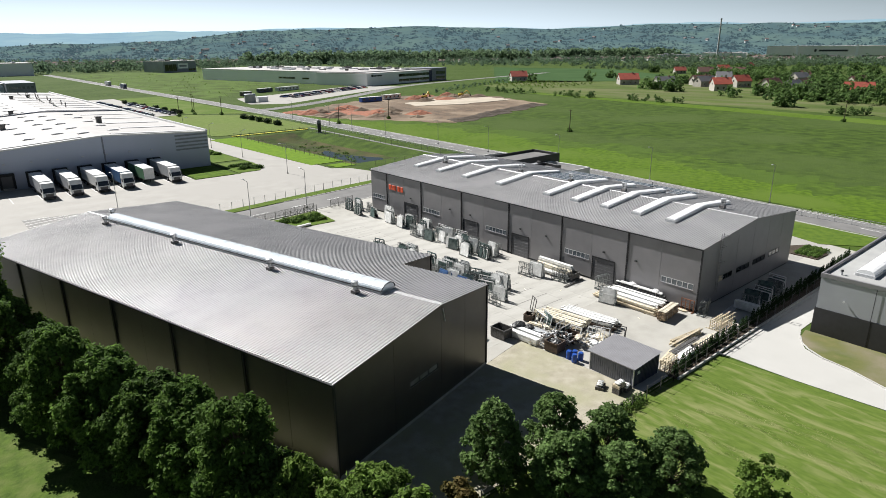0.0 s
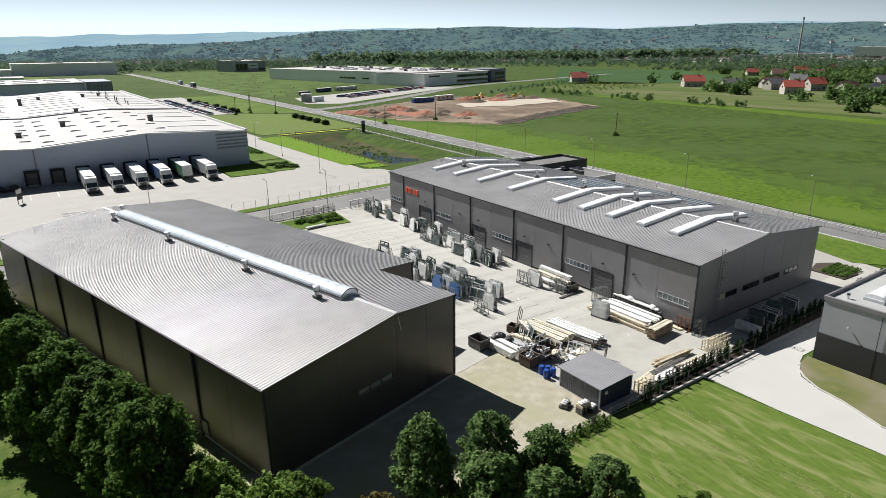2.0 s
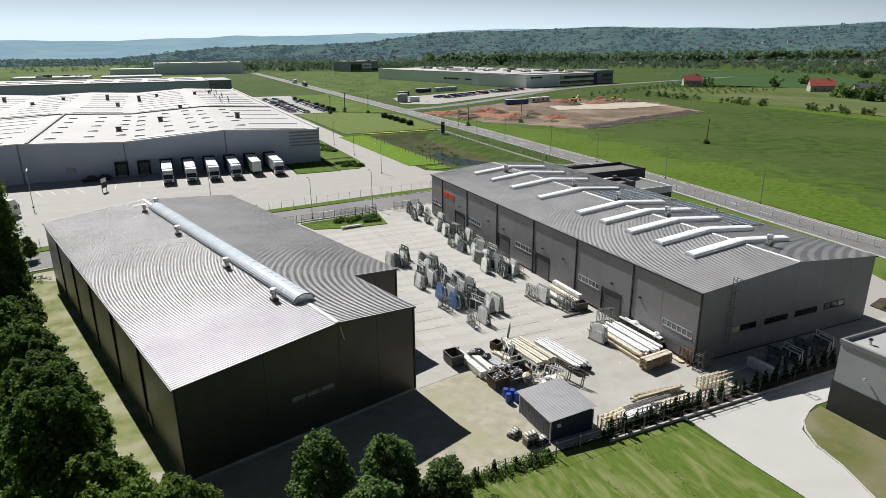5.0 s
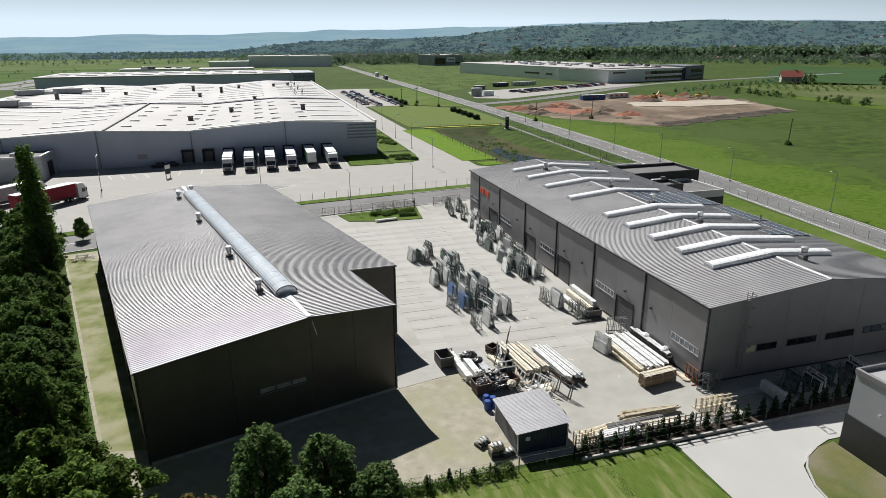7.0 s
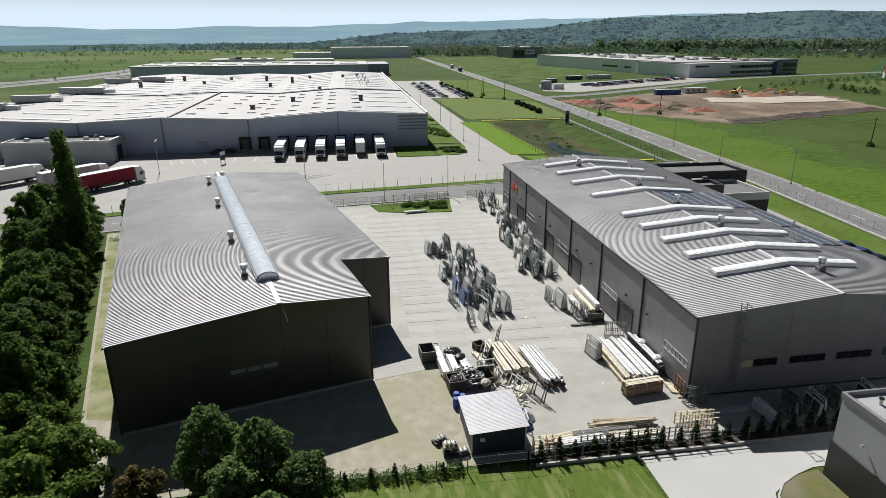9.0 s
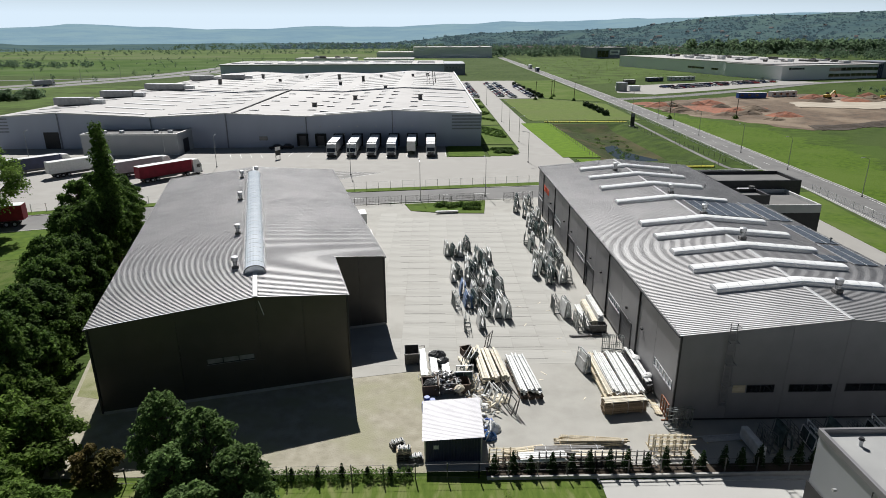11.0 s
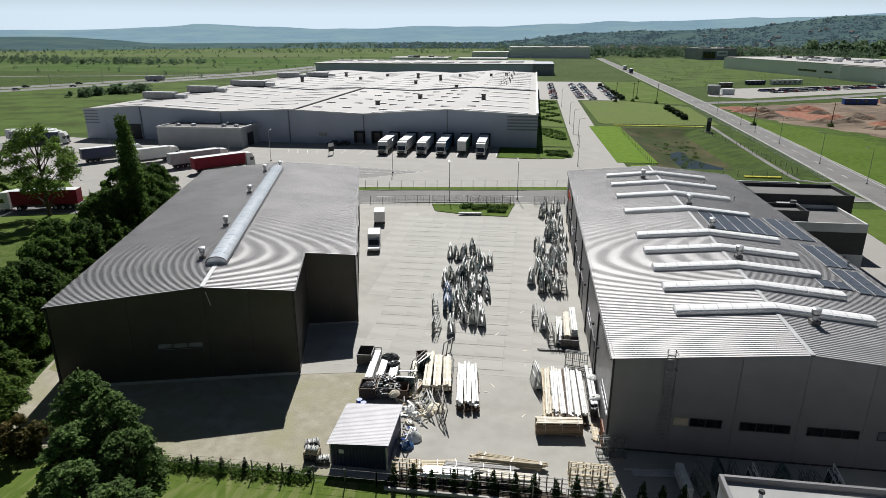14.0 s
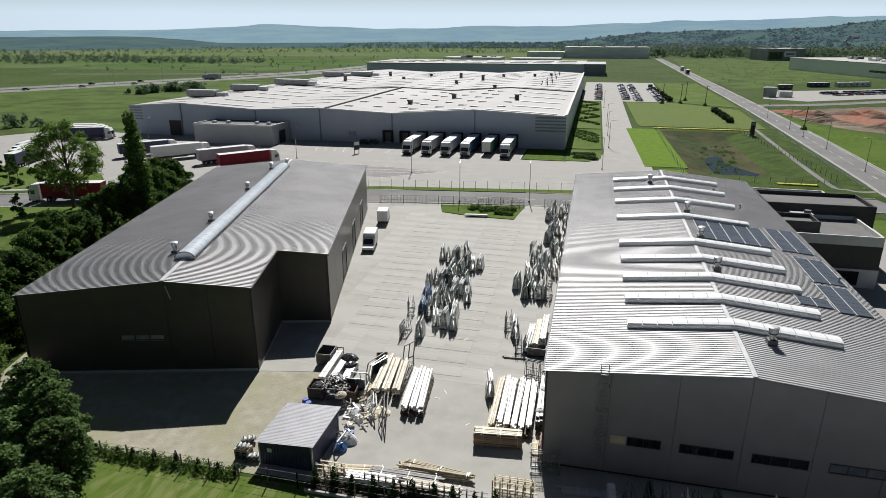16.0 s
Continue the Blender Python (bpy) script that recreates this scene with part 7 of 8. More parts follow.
lp = lamp_post(47.3, 112.0, 100)
for x, y, a in ((61, 115.0, 100), (-6, 148, 90), (30, 137, 90), (75.5, 151.6, 180), (77.6, 185, 0), (77.6, 210, 0), (77.6, 235, 0), (77, 297, 0), (139.5, 112, 180), (139.2, 140, 180), (138.8, 164, 180), (140.2, 197, 180), (140.5, 221, 180), (141.3, 240, 180), (138.2, 82, 180), (135.6, 52, 180), (133, 22, 180), (-24, 160, 90), (-60, 158, 90), (142, 275, 180)):
    copy_thing(lp, pose(x, y, 0, 0, 0, a))
for k in range(7):
    copy_thing(lp, pose(-285 + 14 * k, 310 + 34 * k, 0, 0, 0, -60) @ Matrix.Diagonal((1.3, 1.3, 1.3, 1)))

# ---- vehicles ----
def wheel(parent, x, y, r, w=0.3):
    bm = bmesh.new()
    tube(bm, (x - w / 2, y, r), (x + w / 2, y, r), r, r, 14)
    t = part("wheel", bm, BLACK, parent)
    bm = bmesh.new()
    tube(bm, (x - w / 2 - 0.01, y, r), (x + w / 2 + 0.01, y, r), r * 0.55, r * 0.55, 10)
    part("rim", bm, STEEL, t)


def truck(m, tarp, label, length=13.0, cab=True):
    """A tractor with a box trailer; the front looks along -y, the trailer's tail ends at y = length."""
    t = thing("truck" if cab else "trailer", label, "truck", m, "trucks")
    y0 = 2.6 if cab else 0.0
    if cab:
        bm = bmesh.new()
        prof = [(0.05, 0.5), (0.0, 1.5), (0.28, 2.7), (0.75, 3.65), (2.2, 3.75), (2.2, 0.5)]
        a, b = [[bm.verts.new((x, y, z)) for y, z in prof] for x in (-1.24, 1.24)]
        bm.faces.new(a)
        bm.faces.new(b[::-1])
        for i in range(6):
            bm.faces.new((a[i], b[i], b[(i + 1) % 6], a[(i + 1) % 6]))
        part("cab", bm, WHITE, t)
        bm = bmesh.new()
        bm.faces.new([bm.verts.new(p) for p in ((-1.14, 0.0, 1.58), (1.14, 0.0, 1.58), (1.1, 0.235, 2.64), (-1.1, 0.235, 2.64))])
        part("windscreen", bm, GLASS_DARK, t)
        part("grille", boxes((-0.8, -0.02, 0.75, 0.8, 0.03, 1.4)), STEEL_DARK, t)
        part("bumper", boxes((-1.25, -0.1, 0.35, 1.25, 0.3, 0.75), r=0.06), TRIM_DARK, t)
        for s in (-1, 1):
            part("mirror", boxes((s * 1.42 - 0.1, 0.2, 1.9, s * 1.42 + 0.1, 0.3, 2.7)), TRIM_DARK, t)
            part("side_window", boxes((s * 1.245 - 0.01, 0.5, 1.7, s * 1.245 + 0.01, 1.3, 2.5)), GLASS_DARK, t)
            part("headlight", boxes((s * 0.95 - 0.2, -0.12, 0.8, s * 0.95 + 0.2, -0.02, 1.0)), SKYLIGHT, t)
            wheel(t, s * 1.02, 1.0, 0.5)
            wheel(t, s * 0.95, 3.8, 0.5, 0.5)
        part("chassis", boxes((-0.45, 2.2, 0.6, 0.45, length - 1, 0.95)), STEEL_DARK, t)
    body = part("trailer_body", boxes((-1.27, y0, 1.15, 1.27, length, 3.86), r=0.04), tarp, t)
    part("trailer_roof", boxes((-1.25, y0 + 0.02, 3.86, 1.25, length - 0.02, 3.91)), WHITE, body)
    part("skirt", boxes((-1.25, y0 + 4, 0.6, -1.2, length - 4.3, 1.15), (1.2, y0 + 4, 0.6, 1.25, length - 4.3, 1.15)), STEEL_DARK, body)
    for k in range(3):
        for s in (-1, 1):
            wheel(t, s * 1.0, length - 1.6 - 1.3 * k, 0.5, 0.45)
    if not cab:
        part("landing_leg", boxes((-0.9, 2.5, 0, -0.75, 2.7, 1.15), (0.75, 2.5, 0, 0.9, 2.7, 1.15)), STEEL_DARK, t)
        part("tail_door", boxes((-1.2, -0.03, 1.2, 1.2, 0, 3.85)), WHITE, t)
    return t


GREYTARP = mat("grey_tarpaulin", (0.42, 0.43, 0.45), (0.36, 0.37, 0.39), 1, 0.5)
for i in range(6):
    x = DOCKS[2 + i]
    if i == 4:
        truck(pose(x, 163.2, 0.045), mat("green_tarpaulin", (0.10, 0.22, 0.12), None, 1, 0.5), "white trailer without tractor backed to the dock", 13.4, False)
    else:
        truck(pose(x, 160.1, 0.045), (GREYTARP, GREYTARP, WHITE, mat("blue_tarpaulin", (0.05, 0.12, 0.26), None, 1, 0.5), WHITE, GREYTARP)[i], "white truck backed to the loading dock", 16.5)
for x, y, tarp, lb, a in ((-8.0, 141.2, RED, "white truck with a dark red tarpaulin trailer", -40), (-17.0, 145.8, GREYTARP, "truck with a pale grey box trailer", -40), (-32.0, 147.4, WHITE, "truck with a long white box trailer", -40), (-44.0, 149.4, NAVY, "truck with a navy blue trailer", -40)):
    truck(pose(x, y, 0.045, 0, 0, a + 180), tarp, lb, 15.5)
truck(pose(-37.5, 92.8, 0.03, 0, 0, -74), RED, "white truck with a dark red trailer on the street", 14.5)
for k in range(4):
    truck(pose(-74.5 - 3.6 * k, 132 + 4.6 * k, 0.045, 0, 0, -110 + 180 + 130), (NAVY, GREYTARP, NAVY, GREYTARP)[k], "parked truck with a dark trailer in the truck yard", 15.0)
for k in range(3):
    truck(pose(-80 - 4 * k, 166.5 + 3.0 * k, 0.045, 0, 0, 110), (NAVY, GREYTARP, WHITE)[k], "parked truck beside the logistics hall", 15.0)
for x, y, a, tp in ((-299, 322, 152, BLACKWRAP), (-216, 446, 150, GREYTARP), (150.5, 600, 178, NAVY), (153, 660, 178, GREYTARP)):
    truck(pose(x, y, 0.04, 0, 0, a), tp, "truck standing on the far road", 14.5)


def van(m, label):
    t = thing("van", label, "van", m, "delivery vans")
    bm = bmesh.new()
    prof = [(0.0, 0.45), (0.02, 1.0), (0.8, 1.25), (1.5, 2.1), (2.0, 2.2), (2.0, 0.45)]
    a, b = [[bm.verts.new((x, y, z)) for y, z in prof] for x in (-0.95, 0.95)]
    bm.faces.new(a)
    bm.faces.new(b[::-1])
    for i in range(6):
        bm.faces.new((a[i], b[i], b[(i + 1) % 6], a[(i + 1) % 6]))
    part("cab", bm, WHITE, t)
    bm = bmesh.new()
    bm.faces.new([bm.verts.new(p) for p in ((-0.85, 0.83, 1.34), (0.85, 0.83, 1.34), (0.8, 1.45, 2.10), (-0.8, 1.45, 2.10))])
    part("windscreen", bm, GLASS_DARK, t)
    part("box_body", boxes((-1.05, 2.05, 0.7, 1.05, 5.8, 2.9), r=0.05), WHITE, t)
    part("bumper", boxes((-0.95, -0.08, 0.3, 0.95, 0.2, 0.6), r=0.05), TRIM_DARK, t)
    part("chassis", boxes((-0.5, 1.5, 0.35, 0.5, 5.6, 0.7)), STEEL_DARK, t)
    for s in (-1, 1):
        wheel(t, s * 0.85, 1.0, 0.36, 0.22)
        wheel(t, s * 0.85, 4.7, 0.36, 0.3)
        part("side_window", boxes((s * 0.955 - 0.01, 1.2, 1.3, s * 0.955 + 0.01, 1.85, 1.95)), GLASS_DARK, t)
    return t


van(pose(40.0, 77.8, 0.06, 0, 0, 12) @ Matrix.Diagonal((0.92, 0.92, 0.9, 1)), "white box van parked by the dark hall")
van(pose(36.3, 97.5, 0.06, 0, 0, 12 + 180) @ Matrix.Diagonal((0.9, 0.8, 0.85, 1)), "white box van parked near the street")


def car(m, paint, label):
    t = thing("car", label, "car", m, "parked cars")
    bm = bmesh.new()
    prof = [(0.0, 0.35), (0.02, 0.7), (1.1, 0.9), (3.7, 0.95), (4.3, 0.85), (4.3, 0.35)]
    a, b = [[bm.verts.new((x, y, z)) for y, z in prof] for x in (-0.87, 0.87)]
    bm.faces.new(a)
    bm.faces.new(b[::-1])
    for i in range(6):
        bm.faces.new((a[i], b[i], b[(i + 1) % 6], a[(i + 1) % 6]))
    part("body", bm, paint, t)
    bm = bmesh.new()
    lo = [bm.verts.new(p) for p in ((-0.82, 1.05, 0.9), (0.82, 1.05, 0.9), (0.82, 3.9, 0.92), (-0.82, 3.9, 0.92))]
    up = [bm.verts.new(p) for p in ((-0.66, 1.75, 1.40), (0.66, 1.75, 1.40), (0.66, 3.3, 1.42), (-0.66, 3.3, 1.42))]
    for i in range(4):
        bm.faces.new((lo[i], lo[(i + 1) % 4], up[(i + 1) % 4], up[i]))
    part("glass", bm, GLASS_DARK, t)
    part("roof", boxes((-0.67, 1.72, 1.40, 0.67, 3.33, 1.47), r=0.03), paint, t)
    for s in (-1, 1):
        for y in (0.8, 3.4):
            bm = bmesh.new()
            tube(bm, (s * 0.8 - 0.1, y, 0.31), (s * 0.8 + 0.1, y, 0.31), 0.31, 0.31, 12)
            part("wheel", bm, BLACK, t)
    return t


paints = [("silver", mat("silver_paint", (0.45, 0.46, 0.47), None, 1, 0.3, 0.5)), ("black", mat("black_paint", (0.02, 0.02, 0.022), None, 1, 0.2)), ("white", WHITE), ("dark blue", mat("blue_paint", (0.03, 0.05, 0.14), None, 1, 0.25)), ("red", mat("red_paint", (0.30, 0.02, 0.02), None, 1, 0.25)), ("grey", mat("grey_paint", (0.15, 0.15, 0.16), None, 1, 0.3, 0.3))]
cars = [car(pose(72.4, 336 + 3 * i, 0.055, 0, 0, -90), p, n + " parked car in the car park") for i, (n, p) in enumerate(paints)]
rc = random.Random(77)
for x, a in ((72.4, -90), (86.5, -90), (92.6, -90), (103.5, -90)):
    for k in range(36):
        y = 334 + 2.9 * k
        if (x == 72.4 and k < 7) or rc.random() < 0.14 or (x == 103.5 and k > 26):
            continue
        copy_thing(rc.choice(cars), pose(x + rc.uniform(-0.3, 0.3), y, 0.055, 0, 0, a + rc.choice((0, 180)) * 0 + rc.uniform(-2, 2)))
for k in range(46):
    f = k / 45
    for o in (0, 9):
        if rc.random() < 0.75:
            copy_thing(rc.choice(cars), pose(205 + 92 * f - 0.5 * o, 388 + 52 * f + 0.86 * o, 0.055, 0, 0, 30 + rc.uniform(-4, 4)))
for x, y in ((-272, 322), (-256, 350), (-240, 380), (-252, 402), (-212, 432), (-268, 372)):
    copy_thing(rc.choice(cars), pose(x, y, 0.035, 0, 0, 155))
for x, y in ((1.0, 174.5), (4.0, 175.0)):
    copy_thing(cars[1], pose(x, y, 0.05, 0, 0, -80))
for k in range(3):
    copy_thing(cars[3 if k else 1], pose(118.5, 62 + 3.2 * k, 0.14, 0, 0, 90))

# ---- far buildings ----
def far_hall(name, label, m, w, d, h, wall, roof, windows=(), extras=()):
    """A flat-roofed hall with parapet, window bands and rooftop plant. Local x runs along its front."""
    t = thing(name, label, "building", m)
    part("wall", boxes((0, 0, 0, w, d, h)), wall, t)
    part("roof", boxes((-0.3, -0.3, h, w + 0.3, d + 0.3, h + 0.5)), roof, t)
    for x0, x1, z0, z1 in windows:
        n = max(1, int((x1 - x0) / 5))
        for k in range(n):
            part("window", boxes((x0 + (x1 - x0) * k / n + 0.2, -0.12, z0, x0 + (x1 - x0) * (k + 1) / n - 0.2, 0, z1)), GLASS_DARK, t)
    rg = random.Random(int(w + d))
    for k in range(extras[0] if extras else 0):
        x, y = rg.uniform(0.1 * w, 0.9 * w), rg.uniform(0.15 * d, 0.85 * d)
        s = rg.uniform(1.2, 4)
        part("roof_unit", boxes((x - s, y - s * 0.6, h + 0.5, x + s, y + s * 0.6, h + 0.5 + rg.uniform(0.8, 2.4))), rg.choice((STEEL, WHITE, STEEL_DARK)), t)
    return t


# white cladding, raised further so that it also imitates haze on far walls
FACT = mat("white_and_hazed_cladding", (0.86, 0.87, 0.88), (0.82, 0.83, 0.84), 0.05, 0.5)
dx, dy = 309.6 - 259.0, 459.1 - 700.0
ang = math.degrees(math.atan2(dy, dx))
ww = math.hypot(dx, dy)
far_hall("white_factory", "long white flat-roofed factory with dark window bands", pose(259, 700, 0, 0, 0, ang), ww - 16, 108, 10.8, FACT, WHITE_ROOF, ((ww * 0.52, ww * 0.62, 4, 5.6), (ww * 0.66, ww * 0.70, 4, 5.4)), (46,))
a2 = math.degrees(math.atan2(488.5 - 459.1, 417.7 - 309.6))
front = far_hall("white_factory", "white factory front with long glazed bands", pose(309.6, 459.1, 0, 0, 0, a2), 96, 60, 10.1, FACT, WHITE_ROOF, ((44, 92, 1.6, 4.0), (44, 92, 6.0, 8.4)), (6,))
part("sign_letter", boxes((6, -0.3, 7.4, 8, -0.02, 9.0), (8.6, -0.3, 7.6, 20, -0.02, 8.7)), TRIM_DARK, front, "dark logo shapes as plain blocks")
for x in (92.5, 94.2, 95.9):
    part("pilaster", boxes((x - 0.5, -0.5, 0, x + 0.5, -0.02, 10.4)), NAVY, front, "dark blue upright fin")
far_hall("office_block", "grey-blue glazed entrance block of the factory", pose(402, 484, 0, 0, 0, a2), 26, 30, 11.5, W_BAND, W_BAND, ((8, 24, 1, 4), (8, 24, 6, 9)))
box_ = far_hall("dark_box_hall", "dark grey box hall with a white front panel", pose(294, 940, 0, 0, 0, 11.5), 50, 54, 15.0, mat("slate_cladding", (0.30, 0.32, 0.37), None, 0.1, 0.5), WHITE_ROOF, ((2, 20, 2, 11), (38, 49, 2, 5)), (8,))
part("front_panel", boxes((22, -0.5, 5, 37, -0.02, 12)), FACT, box_, "white front panel with a sign")
part("sign_letter", boxes((24, -0.7, 7.5, 35, -0.5, 9.6)), W_BAND, box_, "plain grey sign bar")
# grey halls in near-white cladding, the extra brightness standing in for haze
far_hall("grey_far_hall", "long grey hall with a pale roof beyond the meadow", pose(24, 992, 0), 122, 60, 15.5, FACT, WHITE_ROOF, (), (3,))
far_hall("grey_far_hall", "low grey hall beyond the meadow", pose(-32, 985, 0), 55.4, 50, 8.5, FACT, WHITE_ROOF)
far_hall("grey_far_hall", "low pale hall behind the rear hall", pose(-110, 760, 0), 70, 40, 7, FACT, WHITE_ROOF, (), (4,))
far_hall("grey_far_hall", "low pale hall beyond the rear hall", pose(-30, 770, 0), 60, 40, 6, FACT, WHITE_ROOF)
mill = far_hall("pale_mill", "huge pale factory hall with dark lower bands", pose(1449, 610, 0, 0, 0, -78), 330, 120, 26, mat("beige_cladding", (0.84, 0.82, 0.78), (0.78, 0.76, 0.72), 0.02, 0.6), WHITE_ROOF, ((4, 50, 3, 8), (70, 130, 3, 8), (175, 260, 3, 8)))
part("sign_letter", boxes((90, -0.6, 15, 94, -0.02, 20), (98, -0.6, 15.4, 150, -0.02, 19)), TRIM_DARK, mill, "dark sign shapes as plain blocks")
for x in (58, 165):
    part("pilaster", boxes((x - 2, -1.0, 0, x + 2, 0, 29)), FACT, mill)
plant = far_hall("far_works", "pale works buildings beside the chimney", pose(1400, 730, 0, 0, 0, -70), 90, 40, 13, FACT, WHITE_ROOF, ((5, 80, 3, 6),), (9,))
far_hall("far_works", "pale low works far off", pose(1330, 800, 0, 0, 0, -60), 70, 30, 10, W_WALL, WHITE_ROOF, (), (5,))
ch = thing("chimney", "tall slim grey chimney on the plain", "chimney", pose(1390, 690, 0))
bm = bmesh.new()
tube(bm, (0, 0, 0), (0, 0, 84), 2.2, 1.4, 12)
part("shaft", bm, mat("chimney_concrete", (0.42, 0.42, 0.43), None, 0.1, 0.9), ch)
bm = bmesh.new()
tube(bm, (0, 0, 82), (0, 0, 84.5), 1.8, 1.8, 12)
part("collar", bm, STEEL_DARK, ch)
tank = thing("water_tank", "round pale concrete water tank with a flat lid", "tank", pose(166, 375, 0))
bm = bmesh.new()
tube(bm, (0, 0, 0), (0, 0, 4.8), 3.4, 3.4, 24)
part("wall", bm, mat("tank_grey", (0.42, 0.43, 0.42), None, 0.3, 0.7), tank)
bm = bmesh.new()
tube(bm, (0, 0, 4.8), (0, 0, 5.2), 3.6, 3.3, 24)
part("lid", bm, STEEL, tank)
part("pump_house", boxes((4.5, -2, 0, 11, 2.5, 3.2)), FACT, tank)
for x, y, w, c, a, lb in ((214, 324, 15, BLUE, 0, "blue and white site container row"), (235, 330, 16, WHITE, 12, "white site container row"), (208, 452, 14, NAVY, 20, "dark blue site cabin on the wasteland"), (226, 458, 24, WHITE, 20, "white site cabins on the wasteland"), (184, 428, 8, WALL_DARK, 10, "small dark cabin on the wasteland")):
    t = thing("site_cabin", lb, "container", pose(x, y, 0.05, 0, 0, a), "site cabins")
    part("body", boxes((0, 0, 0.15, w, 3, 2.8), r=0.05), c, t)
    part("roof", boxes((-0.1, -0.1, 2.8, w + 0.1, 3.1, 2.95)), WHITE, t)
    for k in range(int(w / 4)):
        part("window", boxes((1 + 4 * k, -0.05, 1.1, 2.6 + 4 * k, 0, 2.1)), GLASS_DARK, t)
# heaps on the building site
for k in range(58):
    rg = random.Random(900 + k)
    x, y = (rg.uniform(156, 200), rg.uniform(232, 300)) if k < 20 else (rg.uniform(235, 292), rg.uniform(300, 340)) if k < 34 else (190 + 3.8 * (k - 34) + rg.uniform(-2, 2), 211 + 1.32 * (k - 34) + rg.uniform(-2, 2))
    r, h = (rg.uniform(2.5, 6), rg.uniform(0.9, 2.6)) if k < 34 else (rg.uniform(2.5, 4.5), rg.uniform(0.5, 1.3))
    bm = bmesh.new()
    rings = [[bm.verts.new((x + r * f * (1 + 0.3 * noise.noise((i * 0.9, f * 3, k))) * math.cos(0.524 * i) * 1.5, y + r * f * math.sin(0.524 * i), h * (1 - f) ** 0.8 * (1 + 0.3 * noise.noise((i * 1.3, f * 5, k + 9))))) for i in range(12)] for f in (1.0, 0.66, 0.33)]
    tip = bm.verts.new((x, y, h))
    for a, b in zip(rings, rings[1:]):
        for i in range(12):
            bm.faces.new((a[i], a[(i + 1) % 12], b[(i + 1) % 12], b[i]))
    for i in range(12):
        bm.faces.new((rings[2][i], rings[2][(i + 1) % 12], tip))
    t = thing("earth_mound", "uneven mound of " + ("dark topsoil" if k > 33 else "red clay" if k % 2 == 0 else "brown earth") + " on the building site", "earth mound", None, "earth mounds")
    part("soil", bm, DARKSOIL if k > 33 else REDSOIL if k % 2 == 0 else SOIL, t)
for x, y, a in ((258, 318, 20), (284, 312, -30)):
    t = thing("excavator", "yellow excavator on the building site", "excavator", pose(x, y, 0.2, 0, 0, a))
    YEL = mat("machine_yellow", (0.62, 0.40, 0.04), None, 1, 0.5)
    part("track", boxes((-1.8, -1.5, 0, 1.8, -0.9, 0.9), r=0.2), BLACK, t)
    part("track", boxes((-1.8, 0.9, 0, 1.8, 1.5, 0.9), r=0.2), BLACK, t)
    part("body", boxes((-1.6, -1.3, 0.9, 1.5, 1.3, 2.2), r=0.1), YEL, t)
    part("cab", boxes((0.2, 0.2, 2.2, 1.5, 1.3, 3.3), r=0.1), GLASS_DARK, t)
    part("boom", beams(0.45, ((1.4, -0.3, 1.8), (4.2, -0.3, 4.2)), ((4.2, -0.3, 4.2), (6.4, -0.3, 1.4))), YEL, t)
    part("bucket", boxes((5.9, -0.8, 0.6, 6.9, 0.2, 1.5), r=0.1), STEEL_DARK, t)
yard_sign = thing("yard_sign", "tilted dark and white notice board on posts in the truck yard", "sign", pose(7.3, 159.0, 0.045, 0, 0, 60))
part("post", beams(0.12, ((-0.8, 0, 0), (-0.8, 0, 3.3)), ((0.8, 0, 0), (0.8, 0, 3.3))), STEEL_DARK, yard_sign)
part("board", boxes((-1.0, -0.12, 1.0, 1.0, -0.06, 2.3), r=0.02), TRIM_DARK, yard_sign, "dark lower board")
part("board", boxes((-1.0, -0.12, 2.35, 1.0, -0.06, 3.3), r=0.02), WHITE, yard_sign, "white upper board")
sg = thing("sign_pylon", "tall dark sign pylon beside the road", "sign", pose(124.5, 219.5, 0))
part("slab", boxes((-0.7, -0.25, 0.3, 0.7, 0.25, 4.8), r=0.04), TRIM_DARK, sg)
part("logo_panel", boxes((-0.55, -0.29, 3.6, 0.55, -0.25, 4.5)), W_BAND, sg)
part("foot", boxes((-1.1, -0.5, 0, 1.1, 0.5, 0.3)), KERB, sg)


def pole(x, y, h, label):
    t = thing("utility_pole", label, "utility pole", pose(x, y, 0), "utility poles")
    bm = bmesh.new()
    tube(bm, (0, 0, -0.1), (0.2, 0, h), 0.17, 0.11, 8)
    part("shaft", bm, BARK, t)
    part("cross_arm", beams(0.12, ((-0.8, 0, h - 0.4), (1.2, 0, h - 0.4))), BARK, t)
    part("bush", leaf_mesh("pole_bush", LEAF_DARK, [(0, 0, 0.5)], [1.0], 160, 0.45, int(x), 0.9), LEAF_DARK, t)


pole(196.5, 153, 8.5, "weathered wooden pole with a bush at its foot")
pole(304, 92, 9.0, "weathered wooden pole on the meadow")
pole(173, 240, 8.5, "wooden pole beside the building site")
pole(146, 240, 8.0, "wooden pole beside the road")
for x, y in ((124, 316), (114, 326), (105, 322), (118, 340)):
    pole(x, y, 9.5, "pair of wooden poles with cross arm at the lawn")


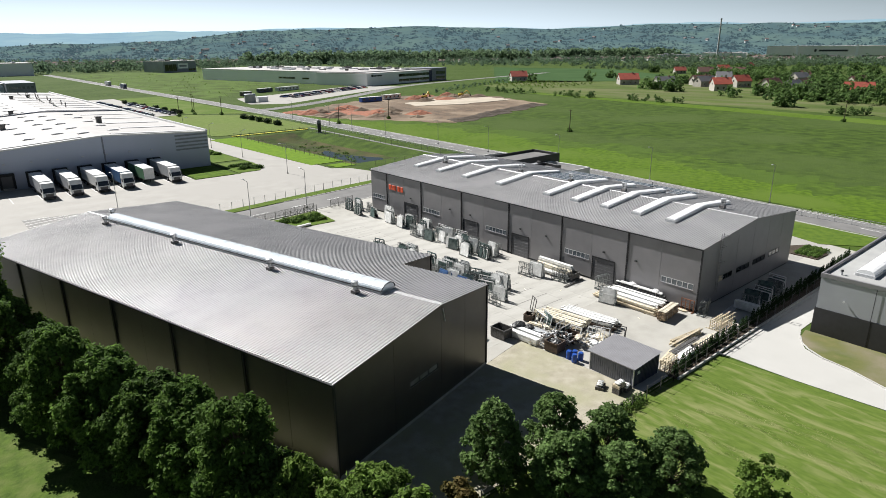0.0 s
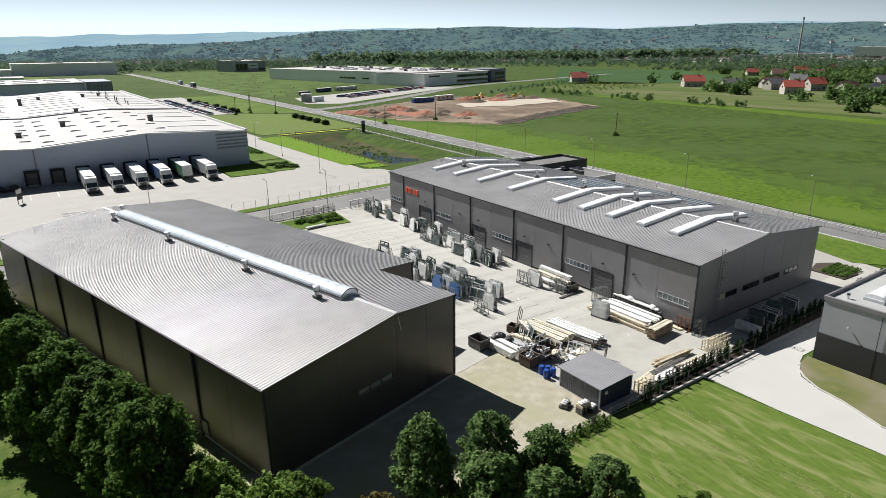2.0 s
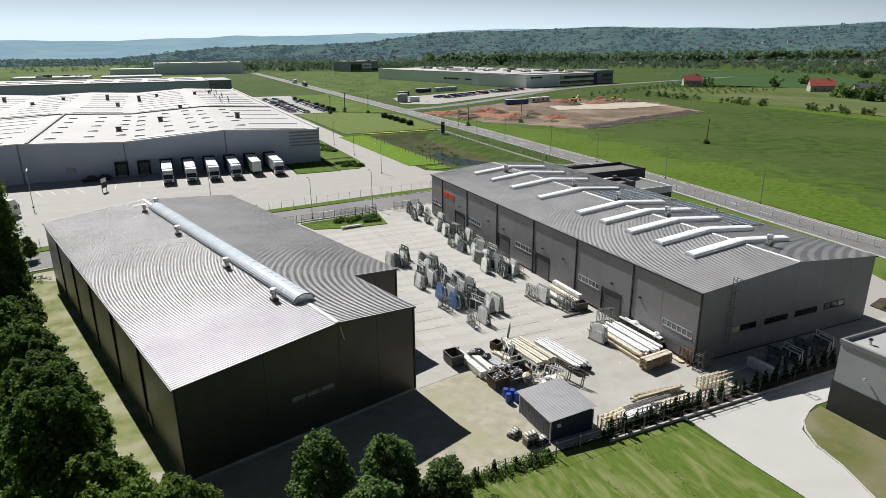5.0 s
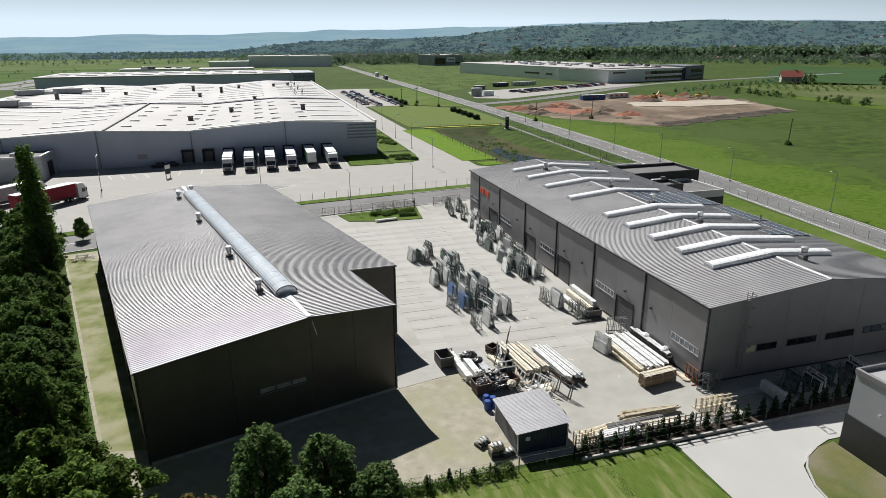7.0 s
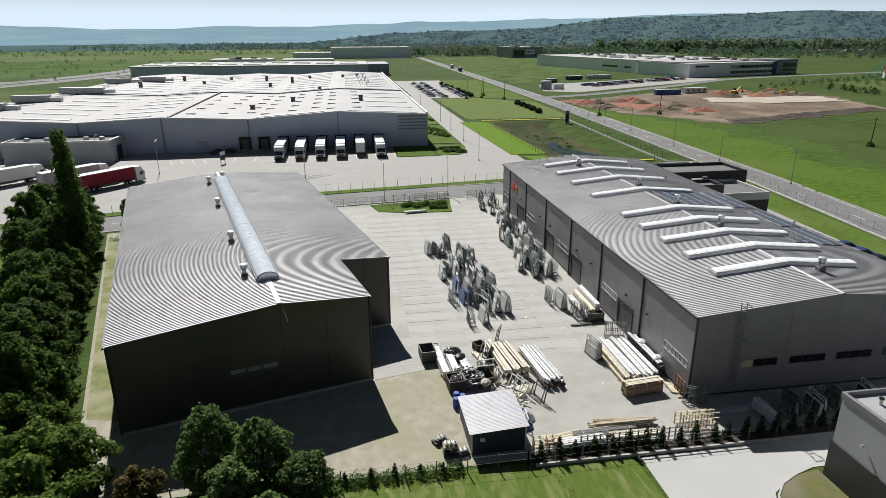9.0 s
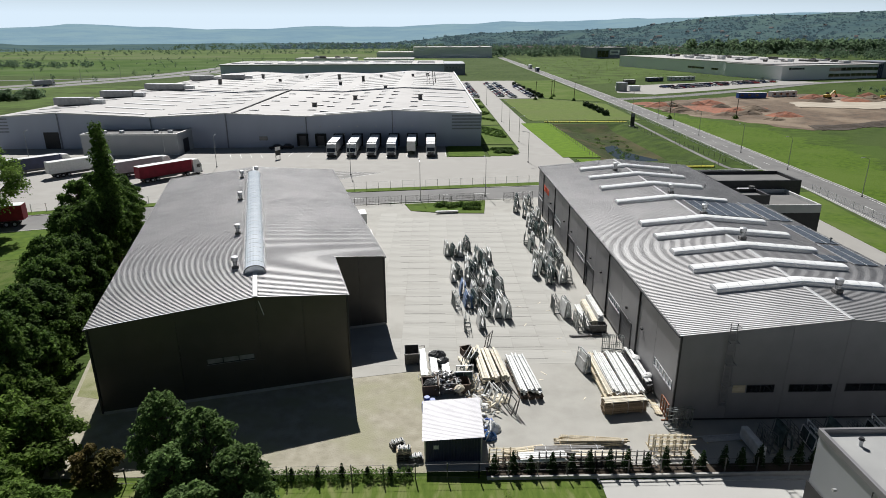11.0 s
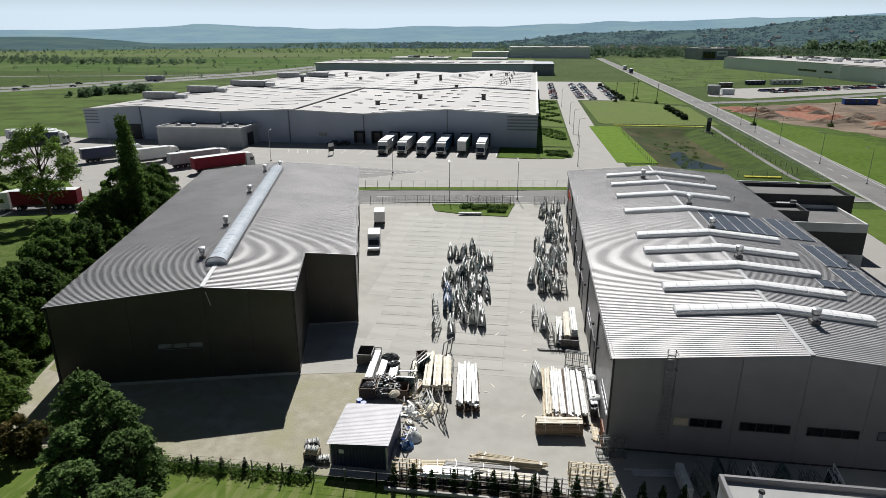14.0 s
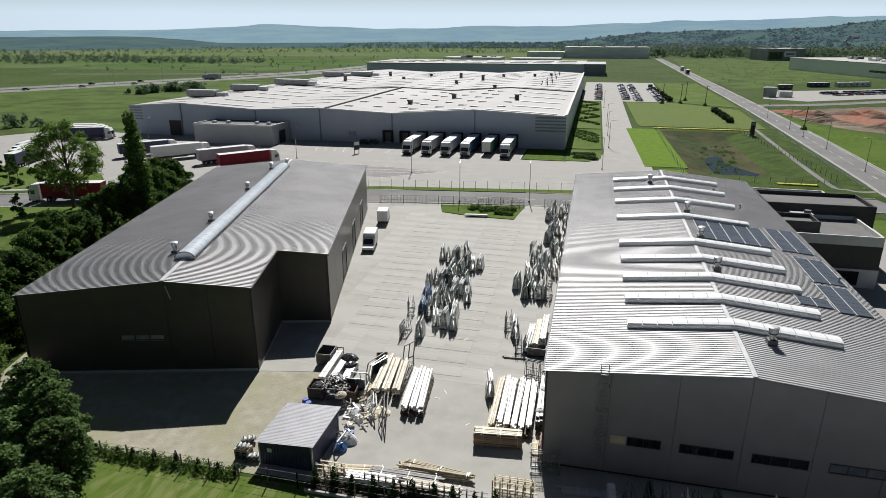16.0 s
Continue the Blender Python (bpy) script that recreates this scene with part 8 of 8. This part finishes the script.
def house(x, y, a, w, d, h, roof, label):
    t = thing("house", label, "house", pose(x, y, 0, 0, 0, a), "village houses")
    part("wall", built(gable, w, d, h), RENDER_PALE, t)
    rh = d * 0.42
    for s in (-1, 1):
        bm = bmesh.new()
        v = [bm.verts.new((px, py, pz)) for px in (-w / 2 - 0.5, w / 2 + 0.5) for py, pz in ((0, h + rh + 0.25), (s * (d / 2 + 0.5), h - 0.15), (s * (d / 2 + 0.5), h + 0.1), (0, h + rh + 0.5))]
        for f in ((0, 1, 2, 3), (7, 6, 5, 4), (0, 4, 5, 1), (1, 5, 6, 2), (2, 6, 7, 3), (3, 7, 4, 0)):
            bm.faces.new([v[i] for i in f])
        part("roof", bm, roof, t)
    part("chimney", boxes((w * 0.2, -0.4, h + rh * 0.6, w * 0.2 + 0.8, 0.4, h + rh + 1.3)), ROOF_BROWN, t)
    for s in (-1, 1) if math.hypot(x, y) < 1000 else ():
        for k in (-0.3, 0.05, 0.32):
            part("window", boxes((w * k - 0.6, s * d / 2 - 0.05, 1.2, w * k + 0.6, s * d / 2 + 0.05, 2.6)), GLASS_DARK, t)
        part("window", boxes((s * w / 2 - 0.05, -0.7, h * 0.9, s * w / 2 + 0.05, 0.7, h * 0.9 + 1.3)), GLASS_DARK, t)


def gable(bm, w, d, h):
    rh = d * 0.42
    a, b = [[bm.verts.new(p) for p in ((x, -d / 2, 0), (x, d / 2, 0), (x, d / 2, h), (x, 0, h + rh), (x, -d / 2, h))] for x in (-w / 2, w / 2)]
    bm.faces.new(a)
    bm.faces.new(b[::-1])
    for i in range(5):
        bm.faces.new((a[i], b[i], b[(i + 1) % 5], a[(i + 1) % 5]))


rh_ = random.Random(44)
house(456, 419, -35, 15, 11, 4.2, ROOF_RED, "lone house with a bright red tiled roof")
house(474.8, 310.9, -40, 16, 11, 4.2, ROOF_RED, "house with a bright red tiled roof")
for x, y, k in ((456, 266, 2), (691, 385, 0), (651, 334, 1), (753, 365, 0), (699, 323, 1), (571, 275, 2), (491, 251, 2), (506, 262, 1), (452, 219, 0), (500, 227, 0), (468, 191, 1), (593, 219, 2), (454, 171, 2), (497, 180, 1), (459, 134, 0), (892, 395, 0), (640, 236, 1), (560, 165, 1), (520, 120, 0)):
    house(x, y, rh_.uniform(-60, 10), rh_.uniform(12, 17), rh_.uniform(8.5, 10.5), rh_.uniform(3.4, 5.0), (ROOF_RED, ROOF_BROWN, WALL_GREY)[k], ("house with a red tiled roof in the village", "house with a brown tiled roof in the village", "house with a dark grey roof in the village")[k])
